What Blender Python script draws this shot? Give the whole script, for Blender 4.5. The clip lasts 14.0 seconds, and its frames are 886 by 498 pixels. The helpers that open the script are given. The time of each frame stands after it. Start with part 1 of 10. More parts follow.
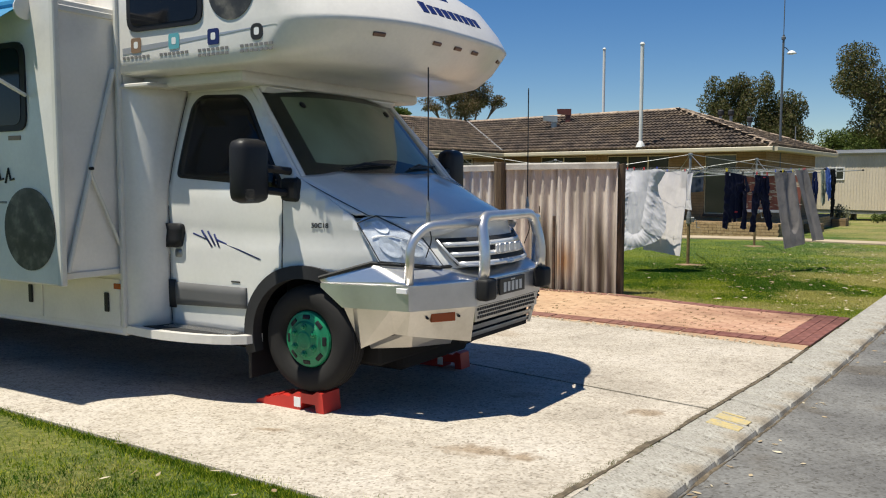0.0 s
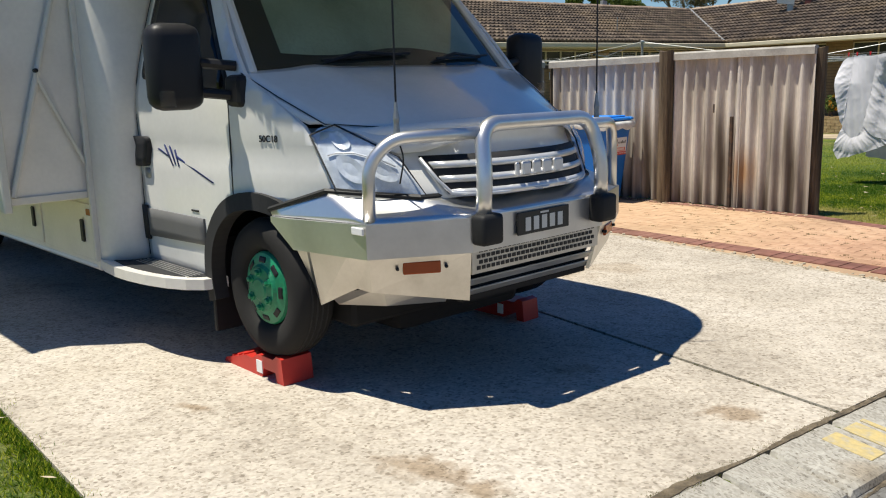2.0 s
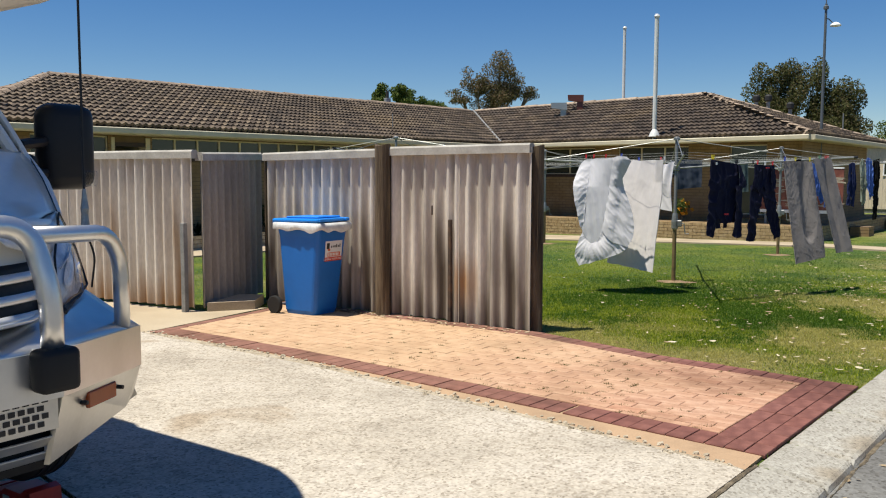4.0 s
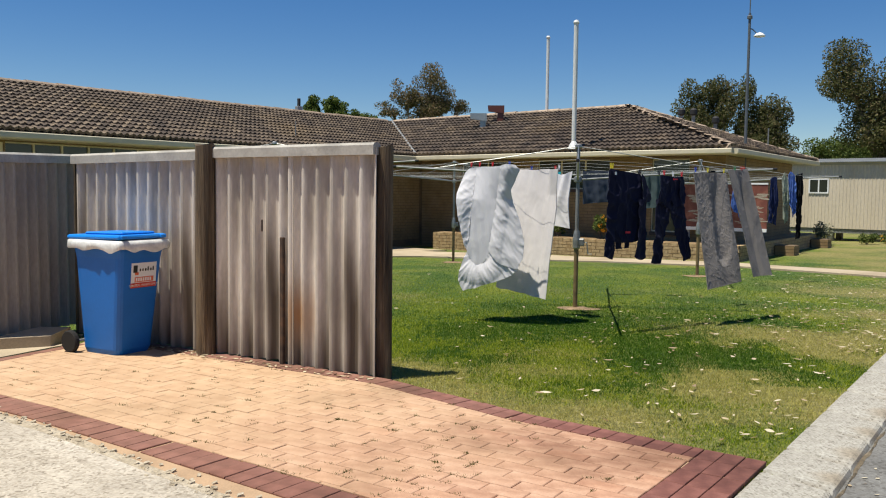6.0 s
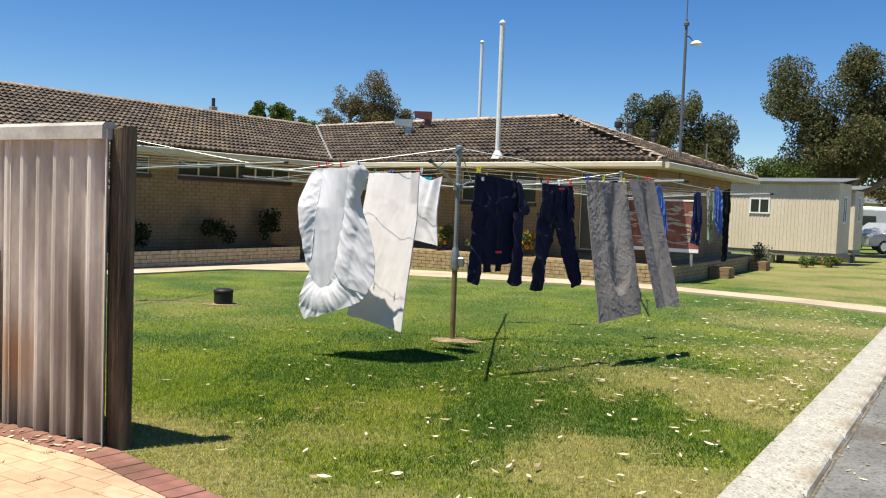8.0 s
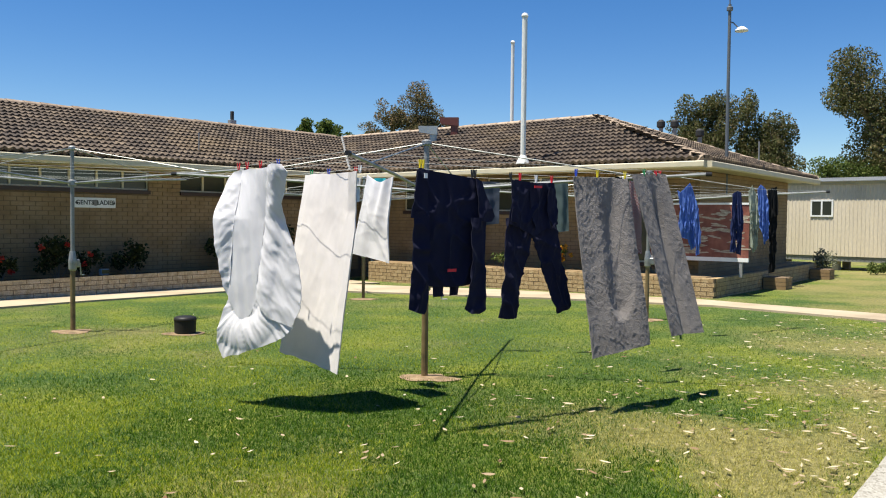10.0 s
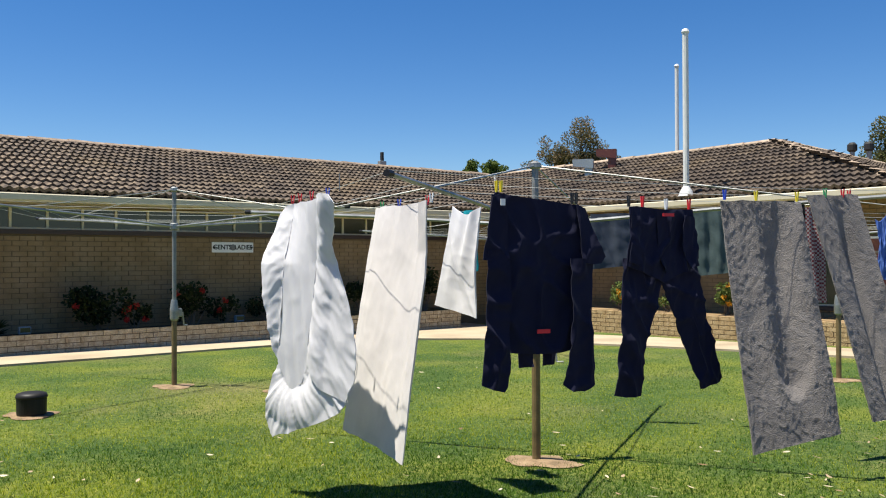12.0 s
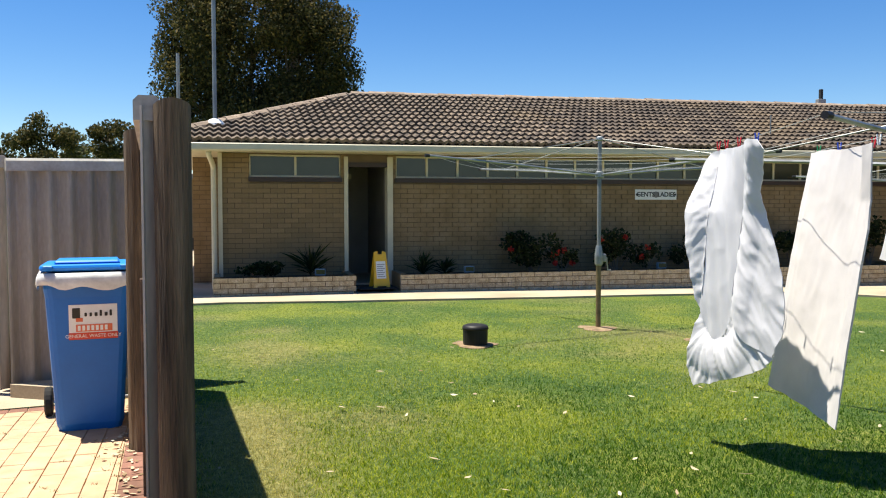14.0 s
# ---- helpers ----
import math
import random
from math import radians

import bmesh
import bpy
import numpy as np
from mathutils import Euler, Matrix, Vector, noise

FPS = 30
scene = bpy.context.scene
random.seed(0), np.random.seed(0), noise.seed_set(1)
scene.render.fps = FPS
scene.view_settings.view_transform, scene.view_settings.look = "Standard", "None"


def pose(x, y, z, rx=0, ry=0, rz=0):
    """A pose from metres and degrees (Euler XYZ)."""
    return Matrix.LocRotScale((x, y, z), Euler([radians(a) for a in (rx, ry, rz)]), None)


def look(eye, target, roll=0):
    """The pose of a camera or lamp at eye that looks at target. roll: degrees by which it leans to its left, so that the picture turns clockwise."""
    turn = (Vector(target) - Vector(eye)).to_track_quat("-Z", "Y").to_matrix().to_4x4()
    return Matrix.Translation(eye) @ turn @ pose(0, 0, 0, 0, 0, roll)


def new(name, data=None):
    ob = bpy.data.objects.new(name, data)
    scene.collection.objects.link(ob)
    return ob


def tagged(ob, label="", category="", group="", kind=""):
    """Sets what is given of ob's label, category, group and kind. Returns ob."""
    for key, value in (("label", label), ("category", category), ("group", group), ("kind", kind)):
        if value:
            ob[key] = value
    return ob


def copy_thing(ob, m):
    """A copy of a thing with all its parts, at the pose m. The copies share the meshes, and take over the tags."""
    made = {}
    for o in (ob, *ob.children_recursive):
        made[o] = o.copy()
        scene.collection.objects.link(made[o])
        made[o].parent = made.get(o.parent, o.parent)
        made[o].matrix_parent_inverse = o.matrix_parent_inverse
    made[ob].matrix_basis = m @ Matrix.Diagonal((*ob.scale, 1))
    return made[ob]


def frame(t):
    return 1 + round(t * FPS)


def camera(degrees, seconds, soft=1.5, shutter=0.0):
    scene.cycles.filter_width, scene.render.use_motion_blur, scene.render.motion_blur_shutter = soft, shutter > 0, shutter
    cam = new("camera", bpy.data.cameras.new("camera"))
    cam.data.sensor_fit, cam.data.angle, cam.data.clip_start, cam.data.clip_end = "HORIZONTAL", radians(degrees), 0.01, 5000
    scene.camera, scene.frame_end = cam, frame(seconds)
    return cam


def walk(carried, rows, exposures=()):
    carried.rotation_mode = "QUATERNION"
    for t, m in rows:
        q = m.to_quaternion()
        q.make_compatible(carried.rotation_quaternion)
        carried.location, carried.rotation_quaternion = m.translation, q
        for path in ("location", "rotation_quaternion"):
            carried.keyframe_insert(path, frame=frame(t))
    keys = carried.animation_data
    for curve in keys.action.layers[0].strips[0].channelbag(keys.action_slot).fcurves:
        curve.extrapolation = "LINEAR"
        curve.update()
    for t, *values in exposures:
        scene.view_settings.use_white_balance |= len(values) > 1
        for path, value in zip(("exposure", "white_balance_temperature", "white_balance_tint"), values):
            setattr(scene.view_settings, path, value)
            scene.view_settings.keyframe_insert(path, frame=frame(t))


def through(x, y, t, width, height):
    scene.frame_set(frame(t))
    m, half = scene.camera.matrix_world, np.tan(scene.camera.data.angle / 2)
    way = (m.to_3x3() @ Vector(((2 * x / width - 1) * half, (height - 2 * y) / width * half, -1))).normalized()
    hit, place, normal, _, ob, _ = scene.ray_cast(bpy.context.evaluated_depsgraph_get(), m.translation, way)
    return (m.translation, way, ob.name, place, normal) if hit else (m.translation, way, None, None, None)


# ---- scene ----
cam = camera(55.0, 14.0, soft=1.1)
PATH = [
    (0, (0.649, 0.356, 1.616), (0.503, 2.344, 1.451), 0.1),
    (0.5, (0.904, 0.803, 1.611), (0.626, 2.771, 1.391), -0.3),
    (1, (1.127, 1.257, 1.589), (0.711, 3.188, 1.277), -0.8),
    (1.5, (1.423, 1.681, 1.579), (0.79, 3.542, 1.207), -1.1),
    (2, (1.638, 2.172, 1.559), (0.955, 4.013, 1.174), -1.5),
    (2.5, (1.899, 2.634, 1.529), (1.334, 4.51, 1.127), -1.2),
    (3, (2.151, 3.116, 1.544), (1.834, 5.067, 1.237), -0.5),
    (5.5, (2.953, 5.297, 1.487), (2.715, 7.279, 1.361), 0.6),
    (6, (3.185, 5.756, 1.474), (3.044, 7.746, 1.34), 0.7),
    (6.5, (3.455, 6.24, 1.456), (3.313, 8.229, 1.307), 1.0),
    (7, (3.651, 6.724, 1.455), (3.513, 8.716, 1.335), 0.8),
    (7.5, (3.914, 7.171, 1.441), (3.835, 9.166, 1.332), 1.6),
    (8, (4.188, 7.587, 1.452), (4.146, 9.584, 1.35), 2.1),
    (10.5, (5.08, 9.771, 1.412), (4.876, 11.76, 1.361), 0.4),
    (11, (5.168, 10.228, 1.421), (4.94, 12.215, 1.4), 0.0),
    (11.5, (5.26, 10.615, 1.427), (4.866, 12.576, 1.429), -0.5),
    (12, (5.249, 10.873, 1.425), (4.671, 12.787, 1.446), -0.2),
    (12.5, (5.286, 10.932, 1.432), (4.384, 12.717, 1.444), -0.1),
    (13, (5.324, 10.921, 1.432), (4.178, 12.56, 1.41), -0.1),
    (13.5, (5.358, 10.922, 1.433), (4.12, 12.492, 1.375), 0.0),
    (14, (5.275, 10.82, 1.433), (3.873, 12.238, 1.331), 0.0),
]
walk(cam, [(t, look(eye, target, roll)) for t, eye, target, roll in PATH], [(0, 0.4), (3, 0.42), (5.5, 0.42), (6.5, 0.45), (8, 0.86), (10.5, 0.88), (12, 0.86), (13, 1.02), (14, 1.06)])

# ---- daylight: high sun, clear sky ----
SHADOW = Vector((0.285, 0.153, -1.0))          # way of the sunlight
to_sun = -SHADOW.normalized()
elevation = math.asin(to_sun.z)
world = bpy.data.worlds.new("sky")
scene.world = world
world.use_nodes = True
wn = world.node_tree
sky = wn.nodes.new("ShaderNodeTexSky")
sky.sky_type = "NISHITA"
sky.sun_disc = False
sky.sun_elevation = elevation
sky.sun_rotation = math.atan2(to_sun.x, to_sun.y)
sky.altitude = 800
sky.air_density, sky.dust_density, sky.ozone_density = 1.0, 0.0, 3.5
wn.nodes["Background"].inputs["Strength"].default_value = 0.069
deep = wn.nodes.new("ShaderNodeHueSaturation")
deep.inputs["Hue"].default_value, deep.inputs["Saturation"].default_value = 0.507, 1.32
wn.links.new(sky.outputs[0], deep.inputs["Color"])
wn.links.new(deep.outputs[0], wn.nodes["Background"].inputs["Color"])
sun = new("sun", bpy.data.lights.new("sun", "SUN"))
sun.data.energy, sun.data.angle, sun.data.color = 5.0, radians(0.53), (1.0, 0.955, 0.83)
sun.matrix_world = look((0, 0, 30), Vector((0, 0, 30)) + SHADOW)


# ---- materials ----
def ramp_node(nt, stops):
    r = nt.nodes.new("ShaderNodeValToRGB")
    e = r.color_ramp.elements
    while len(e) < len(stops):
        e.new(0.5)
    for k, (p, c) in enumerate(stops):
        e[k].position, e[k].color = p, (*c, 1)
    return r


def material(name, base, dark=None, light=None, scale=6.0, fine=60.0, rough=0.7, metal=0.0, bump=0.2, bump_d=0.004, spread=0.0, stretch=(1, 1, 1), clear=0.0, detail=6.0, transmission=0.0, fine_amount=0.35):
    """A node material: a coarse and a fine noise vary the colour, the fine one also the relief. spread: how much single objects differ."""
    m = bpy.data.materials.new(name)
    m.use_nodes = True
    nt = m.node_tree
    b = nt.nodes["Principled BSDF"]
    b.inputs["Roughness"].default_value = rough
    b.inputs["Metallic"].default_value = metal
    if clear:
        b.inputs["Coat Weight"].default_value = clear
        b.inputs["Coat Roughness"].default_value = 0.08
    if transmission:
        b.inputs["Transmission Weight"].default_value = transmission
    tc = nt.nodes.new("ShaderNodeTexCoord")
    mp = nt.nodes.new("ShaderNodeMapping")
    mp.inputs["Scale"].default_value = stretch
    nt.links.new(tc.outputs["Object"], mp.inputs["Vector"])
    dark = dark or tuple(c * 0.8 for c in base)
    light = light or tuple(min(1, c * 1.15) for c in base)
    n1 = nt.nodes.new("ShaderNodeTexNoise")
    n1.inputs["Scale"].default_value, n1.inputs["Detail"].default_value = scale, detail
    nt.links.new(mp.outputs[0], n1.inputs["Vector"])
    r1 = ramp_node(nt, [(0.3, dark), (0.5, base), (0.72, light)])
    nt.links.new(n1.outputs["Fac"], r1.inputs[0])
    n2 = nt.nodes.new("ShaderNodeTexNoise")
    n2.inputs["Scale"].default_value, n2.inputs["Detail"].default_value = fine, 4
    nt.links.new(mp.outputs[0], n2.inputs["Vector"])
    r2 = ramp_node(nt, [(0.3, (0.5, 0.5, 0.5)), (0.7, (1, 1, 1))])
    nt.links.new(n2.outputs["Fac"], r2.inputs[0])
    mx = nt.nodes.new("ShaderNodeMixRGB")
    mx.blend_type = "MULTIPLY"
    mx.inputs[0].default_value = fine_amount
    nt.links.new(r1.outputs[0], mx.inputs[1])
    nt.links.new(r2.outputs[0], mx.inputs[2])
    out = mx.outputs[0]
    if spread:
        oi = nt.nodes.new("ShaderNodeObjectInfo")
        hs = nt.nodes.new("ShaderNodeHueSaturation")
        mr = nt.nodes.new("ShaderNodeMapRange")
        mr.inputs["To Min"].default_value, mr.inputs["To Max"].default_value = 1 - spread, 1 + spread
        nt.links.new(oi.outputs["Random"], mr.inputs[0])
        nt.links.new(mr.outputs[0], hs.inputs["Value"])
        nt.links.new(out, hs.inputs["Color"])
        out = hs.outputs[0]
    nt.links.new(out, b.inputs["Base Color"])
    if bump:
        bp = nt.nodes.new("ShaderNodeBump")
        bp.inputs["Strength"].default_value, bp.inputs["Distance"].default_value = bump, bump_d
        nt.links.new(n2.outputs["Fac"], bp.inputs["Height"])
        nt.links.new(bp.outputs[0], b.inputs["Normal"])
    m.diffuse_color = (*base, 1)
    return m


def plain(name, base, rough=0.5, metal=0.0, clear=0.0):
    return material(name, base, scale=3, fine=40, rough=rough, metal=metal, bump=0.03, clear=clear, dark=tuple(c * 0.9 for c in base), light=tuple(min(1, c * 1.05) for c in base), fine_amount=0.1)


MAT = {
    "path_concrete": material("path_concrete", (0.43, 0.345, 0.235), (0.34, 0.265, 0.18), (0.5, 0.41, 0.295), scale=1.0, fine=60, rough=0.9, bump=0.3),
    "paver": material("paver", (0.52, 0.31, 0.17), (0.45, 0.25, 0.14), (0.58, 0.38, 0.23), scale=2, fine=80, rough=0.85, spread=0.12),
    "maroon_paver": material("maroon_paver", (0.2, 0.07, 0.055), (0.14, 0.05, 0.04), (0.26, 0.1, 0.08), scale=3, fine=80, rough=0.85, spread=0.15),
    "sand_joint": material("sand_joint", (0.42, 0.28, 0.17), scale=4, fine=90, rough=0.95),
    "old_timber": material("old_timber", (0.14, 0.096, 0.055), (0.035, 0.024, 0.014), (0.25, 0.185, 0.115), scale=14, fine=110, rough=0.92, stretch=(1, 1, 0.07), bump=1.0, bump_d=0.02, detail=8, fine_amount=0.6),
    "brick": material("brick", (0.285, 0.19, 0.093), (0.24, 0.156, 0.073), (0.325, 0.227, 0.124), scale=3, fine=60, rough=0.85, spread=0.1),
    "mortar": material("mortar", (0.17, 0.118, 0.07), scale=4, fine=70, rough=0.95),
    "roof_tile": material("roof_tile", (0.21, 0.14, 0.095), (0.12, 0.085, 0.06), (0.34, 0.25, 0.17), scale=1.6, fine=25, rough=0.85, bump=0.4, fine_amount=0.5),
    "cream_paint": plain("cream_paint", (0.62, 0.55, 0.4), rough=0.5),
    "glass_dark": plain("glass_dark", (0.04, 0.045, 0.035), rough=0.12),
    "white_gel": plain("white_gel", (0.77, 0.735, 0.675), rough=0.3, clear=0.3),
    "alu": material("alu", (0.76, 0.75, 0.73), (0.64, 0.63, 0.61), (0.84, 0.83, 0.82), scale=3, fine=50, rough=0.32, metal=0.88, bump=0.02, fine_amount=0.06),
    "black_plastic": plain("black_plastic", (0.018, 0.018, 0.02), rough=0.45),
    "tyre": plain("tyre", (0.022, 0.021, 0.02), rough=0.85),
    "green_paint": material("green_paint", (0.012, 0.25, 0.11), (0.01, 0.17, 0.08), (0.02, 0.3, 0.14), scale=9, fine=60, rough=0.42, bump=0.05),
    "red_plastic": plain("red_plastic", (0.55, 0.03, 0.02), rough=0.4),
    "bin_blue": plain("bin_blue", (0.003, 0.135, 0.5), rough=0.5),
    "lid_blue": plain("lid_blue", (0.005, 0.22, 0.75), rough=0.4),
    "galv": material("galv", (0.36, 0.365, 0.355), (0.25, 0.25, 0.24), (0.46, 0.47, 0.46), scale=8, fine=80, rough=0.45, metal=0.7, bump=0.1),
}


MAT.update({
    "brown_dirt": material("brown_dirt", (0.15, 0.115, 0.072), (0.075, 0.06, 0.04), (0.26, 0.21, 0.145), scale=14, fine=90, rough=0.95, bump=0.9, bump_d=0.015),
    "soil": material("soil", (0.075, 0.055, 0.035), scale=8, fine=60, rough=0.95, bump=0.8, bump_d=0.02),
    "sand": material("sand", (0.5, 0.42, 0.31), (0.36, 0.29, 0.2), (0.6, 0.52, 0.4), scale=9, fine=50, rough=0.95, bump=1.0, bump_d=0.02, fine_amount=0.7),
    "yellow_paint": material("yellow_paint", (0.5, 0.4, 0.19), (0.41, 0.37, 0.3), (0.58, 0.44, 0.18), scale=22, fine=60, rough=0.8),
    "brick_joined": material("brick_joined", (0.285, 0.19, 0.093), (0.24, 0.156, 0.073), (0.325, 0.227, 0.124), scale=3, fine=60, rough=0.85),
    "rock_brick": material("rock_brick", (0.58, 0.47, 0.3), (0.42, 0.31, 0.19), (0.68, 0.58, 0.42), scale=9, fine=40, rough=0.9, bump=1.0, bump_d=0.02, fine_amount=0.6),
    "platform_brick": material("platform_brick", (0.47, 0.325, 0.165), (0.34, 0.225, 0.11), (0.56, 0.41, 0.23), scale=9, fine=40, rough=0.9, bump=0.8, bump_d=0.015, fine_amount=0.5),
    "roof_tile_single": material("roof_tile_single", (0.105, 0.075, 0.054), (0.05, 0.036, 0.028), (0.25, 0.19, 0.13), scale=5, fine=40, rough=0.9, bump=0.5, bump_d=0.01, spread=0.3, fine_amount=0.6),
    "roof_tile_joined": material("roof_tile_joined", (0.1, 0.072, 0.053), (0.04, 0.03, 0.025), (0.22, 0.165, 0.115), scale=3.0, fine=30, rough=0.9, bump=0.5, bump_d=0.01, fine_amount=0.65, detail=10),
    "ridge_tile": material("ridge_tile", (0.3, 0.22, 0.16), (0.2, 0.15, 0.11), (0.4, 0.31, 0.23), scale=5, fine=40, rough=0.9, spread=0.2),
    "galv_dull": material("galv_dull", (0.3, 0.3, 0.29), scale=6, fine=60, rough=0.6, metal=0.5),
    "brown_sill": plain("brown_sill", (0.045, 0.025, 0.018), rough=0.5),
    "dark_wall": plain("dark_wall", (0.38, 0.33, 0.27), rough=0.8),
    "white_paint": plain("white_paint", (0.8, 0.8, 0.78), rough=0.45),
})


def lawn_material():
    m = bpy.data.materials.new("lawn")
    m.use_nodes = True
    nt = m.node_tree
    b = nt.nodes["Principled BSDF"]
    b.inputs["Roughness"].default_value = 0.95
    at = nt.nodes.new("ShaderNodeAttribute")
    at.attribute_name = "dry"
    tc = nt.nodes.new("ShaderNodeTexCoord")

    def nz(scale, detail=5):
        n = nt.nodes.new("ShaderNodeTexNoise")
        n.inputs["Scale"].default_value, n.inputs["Detail"].default_value = scale, detail
        nt.links.new(tc.outputs["Object"], n.inputs["Vector"])
        return n
    n1, n2, n3 = nz(0.75), nz(26, 6), nz(140, 3)
    g = ramp_node(nt, [(0.3, (0.06, 0.11, 0.009)), (0.55, (0.12, 0.19, 0.016)), (0.75, (0.21, 0.27, 0.03))])
    nt.links.new(n2.outputs["Fac"], g.inputs[0])
    d = ramp_node(nt, [(0.3, (0.21, 0.185, 0.05)), (0.7, (0.42, 0.365, 0.13))])
    nt.links.new(n2.outputs["Fac"], d.inputs[0])
    add = nt.nodes.new("ShaderNodeMath")
    add.operation = "MULTIPLY_ADD"
    add.inputs[1].default_value, add.inputs[2].default_value = 0.9, -0.45
    nt.links.new(n2.outputs["Fac"], add.inputs[0])
    sm = nt.nodes.new("ShaderNodeMath")
    sm.operation = "ADD"
    sm.use_clamp = True
    nt.links.new(at.outputs["Fac"], sm.inputs[0])
    nt.links.new(add.outputs[0], sm.inputs[1])
    tone = ramp_node(nt, [(0.36, (0.55, 0.75, 0.62)), (0.5, (1.0, 1.0, 1.0)), (0.64, (1.8, 1.38, 1.1))])
    nt.links.new(n1.outputs["Fac"], tone.inputs[0])
    gt = nt.nodes.new("ShaderNodeMixRGB")
    gt.blend_type = "MULTIPLY"
    gt.inputs[0].default_value = 1.0
    nt.links.new(g.outputs[0], gt.inputs[1])
    nt.links.new(tone.outputs[0], gt.inputs[2])
    mx = nt.nodes.new("ShaderNodeMixRGB")
    nt.links.new(sm.outputs[0], mx.inputs[0])
    nt.links.new(gt.outputs[0], mx.inputs[1])
    nt.links.new(d.outputs[0], mx.inputs[2])
    f = ramp_node(nt, [(0.3, (0.36, 0.38, 0.36)), (0.65, (1.25, 1.25, 1.25))])
    nt.links.new(n3.outputs["Fac"], f.inputs[0])
    mu = nt.nodes.new("ShaderNodeMixRGB")
    mu.blend_type = "MULTIPLY"
    mu.inputs[0].default_value = 0.8
    nt.links.new(mx.outputs[0], mu.inputs[1])
    nt.links.new(f.outputs[0], mu.inputs[2])
    nt.links.new(mu.outputs[0], b.inputs["Base Color"])
    bp_ = nt.nodes.new("ShaderNodeBump")
    bp_.inputs["Strength"].default_value, bp_.inputs["Distance"].default_value = 1.0, 0.03
    nt.links.new(n3.outputs["Fac"], bp_.inputs["Height"])
    nt.links.new(bp_.outputs[0], b.inputs["Normal"])
    m.diffuse_color = (0.08, 0.15, 0.02, 1)
    return m


MAT["lawn"] = lawn_material()


def lichen_on(m, scale, at):
    """Ochre lichen in drifts over roof tiles."""
    nt = m.node_tree
    b = nt.nodes["Principled BSDF"]
    src = b.inputs["Base Color"].links[0].from_socket
    g = nt.nodes.new("ShaderNodeNewGeometry")
    n = nt.nodes.new("ShaderNodeTexNoise")
    n.inputs["Scale"].default_value, n.inputs["Detail"].default_value = scale, 8
    nt.links.new(g.outputs["Position"], n.inputs["Vector"])
    r = ramp_node(nt, [(at, (0, 0, 0)), (at + 0.2, (0.3, 0.3, 0.3)), (1.0, (0.4, 0.4, 0.4))])
    nt.links.new(n.outputs["Fac"], r.inputs[0])
    mx = nt.nodes.new("ShaderNodeMixRGB")
    mx.inputs[2].default_value = (0.27, 0.185, 0.09, 1)
    nt.links.new(r.outputs[0], mx.inputs[0])
    nt.links.new(src, mx.inputs[1])
    nt.links.new(mx.outputs[0], b.inputs["Base Color"])


for nm in ("roof_tile_single", "roof_tile_joined"):
    lichen_on(MAT[nm], 0.55, 0.55)
MAT.update({
    "fibro_cap": material("fibro_cap", (0.44, 0.41, 0.36), (0.3, 0.28, 0.25), (0.52, 0.5, 0.45), scale=4, fine=50, rough=0.85),
    "fibro_smooth": material("fibro_smooth", (0.34, 0.3, 0.25), (0.24, 0.21, 0.18), (0.42, 0.38, 0.32), scale=1.8, fine=50, rough=0.85, stretch=(1, 1, 0.3)),
    "rusty_iron": material("rusty_iron", (0.07, 0.045, 0.03), (0.03, 0.02, 0.015), (0.16, 0.08, 0.04), scale=10, fine=60, rough=0.85),
    "white_plastic": material("white_plastic", (0.72, 0.72, 0.7), scale=6, fine=40, rough=0.4, bump=0.15),
    "sticker_red": plain("sticker_red", (0.6, 0.05, 0.02), rough=0.4),
    "sticker_orange": plain("sticker_orange", (0.7, 0.15, 0.06), rough=0.4),
    "ink": plain("ink", (0.02, 0.018, 0.015), rough=0.5),
    "hoist_brown": material("hoist_brown", (0.22, 0.15, 0.07), (0.14, 0.1, 0.05), (0.3, 0.21, 0.1), scale=8, fine=60, rough=0.5, metal=0.2),
    "line_white": plain("line_white", (0.5, 0.5, 0.47), rough=0.5),
    "bare_earth": material("bare_earth", (0.27, 0.18, 0.1), (0.16, 0.11, 0.06), (0.36, 0.26, 0.15), scale=9, fine=70, rough=0.95, bump=0.8, bump_d=0.015),
    "black_satin": plain("black_satin", (0.02, 0.018, 0.017), rough=0.5),
    "tag_red": plain("tag_red", (0.65, 0.02, 0.03), rough=0.6),
})
for nm, col in (("red", (0.7, 0.02, 0.03)), ("blue", (0.03, 0.08, 0.55)), ("green", (0.03, 0.3, 0.1)), ("yellow", (0.75, 0.6, 0.03)), ("white", (0.8, 0.8, 0.8)), ("black", (0.02, 0.02, 0.02))):
    MAT["peg_" + nm] = plain("peg_" + nm, col, rough=0.4)


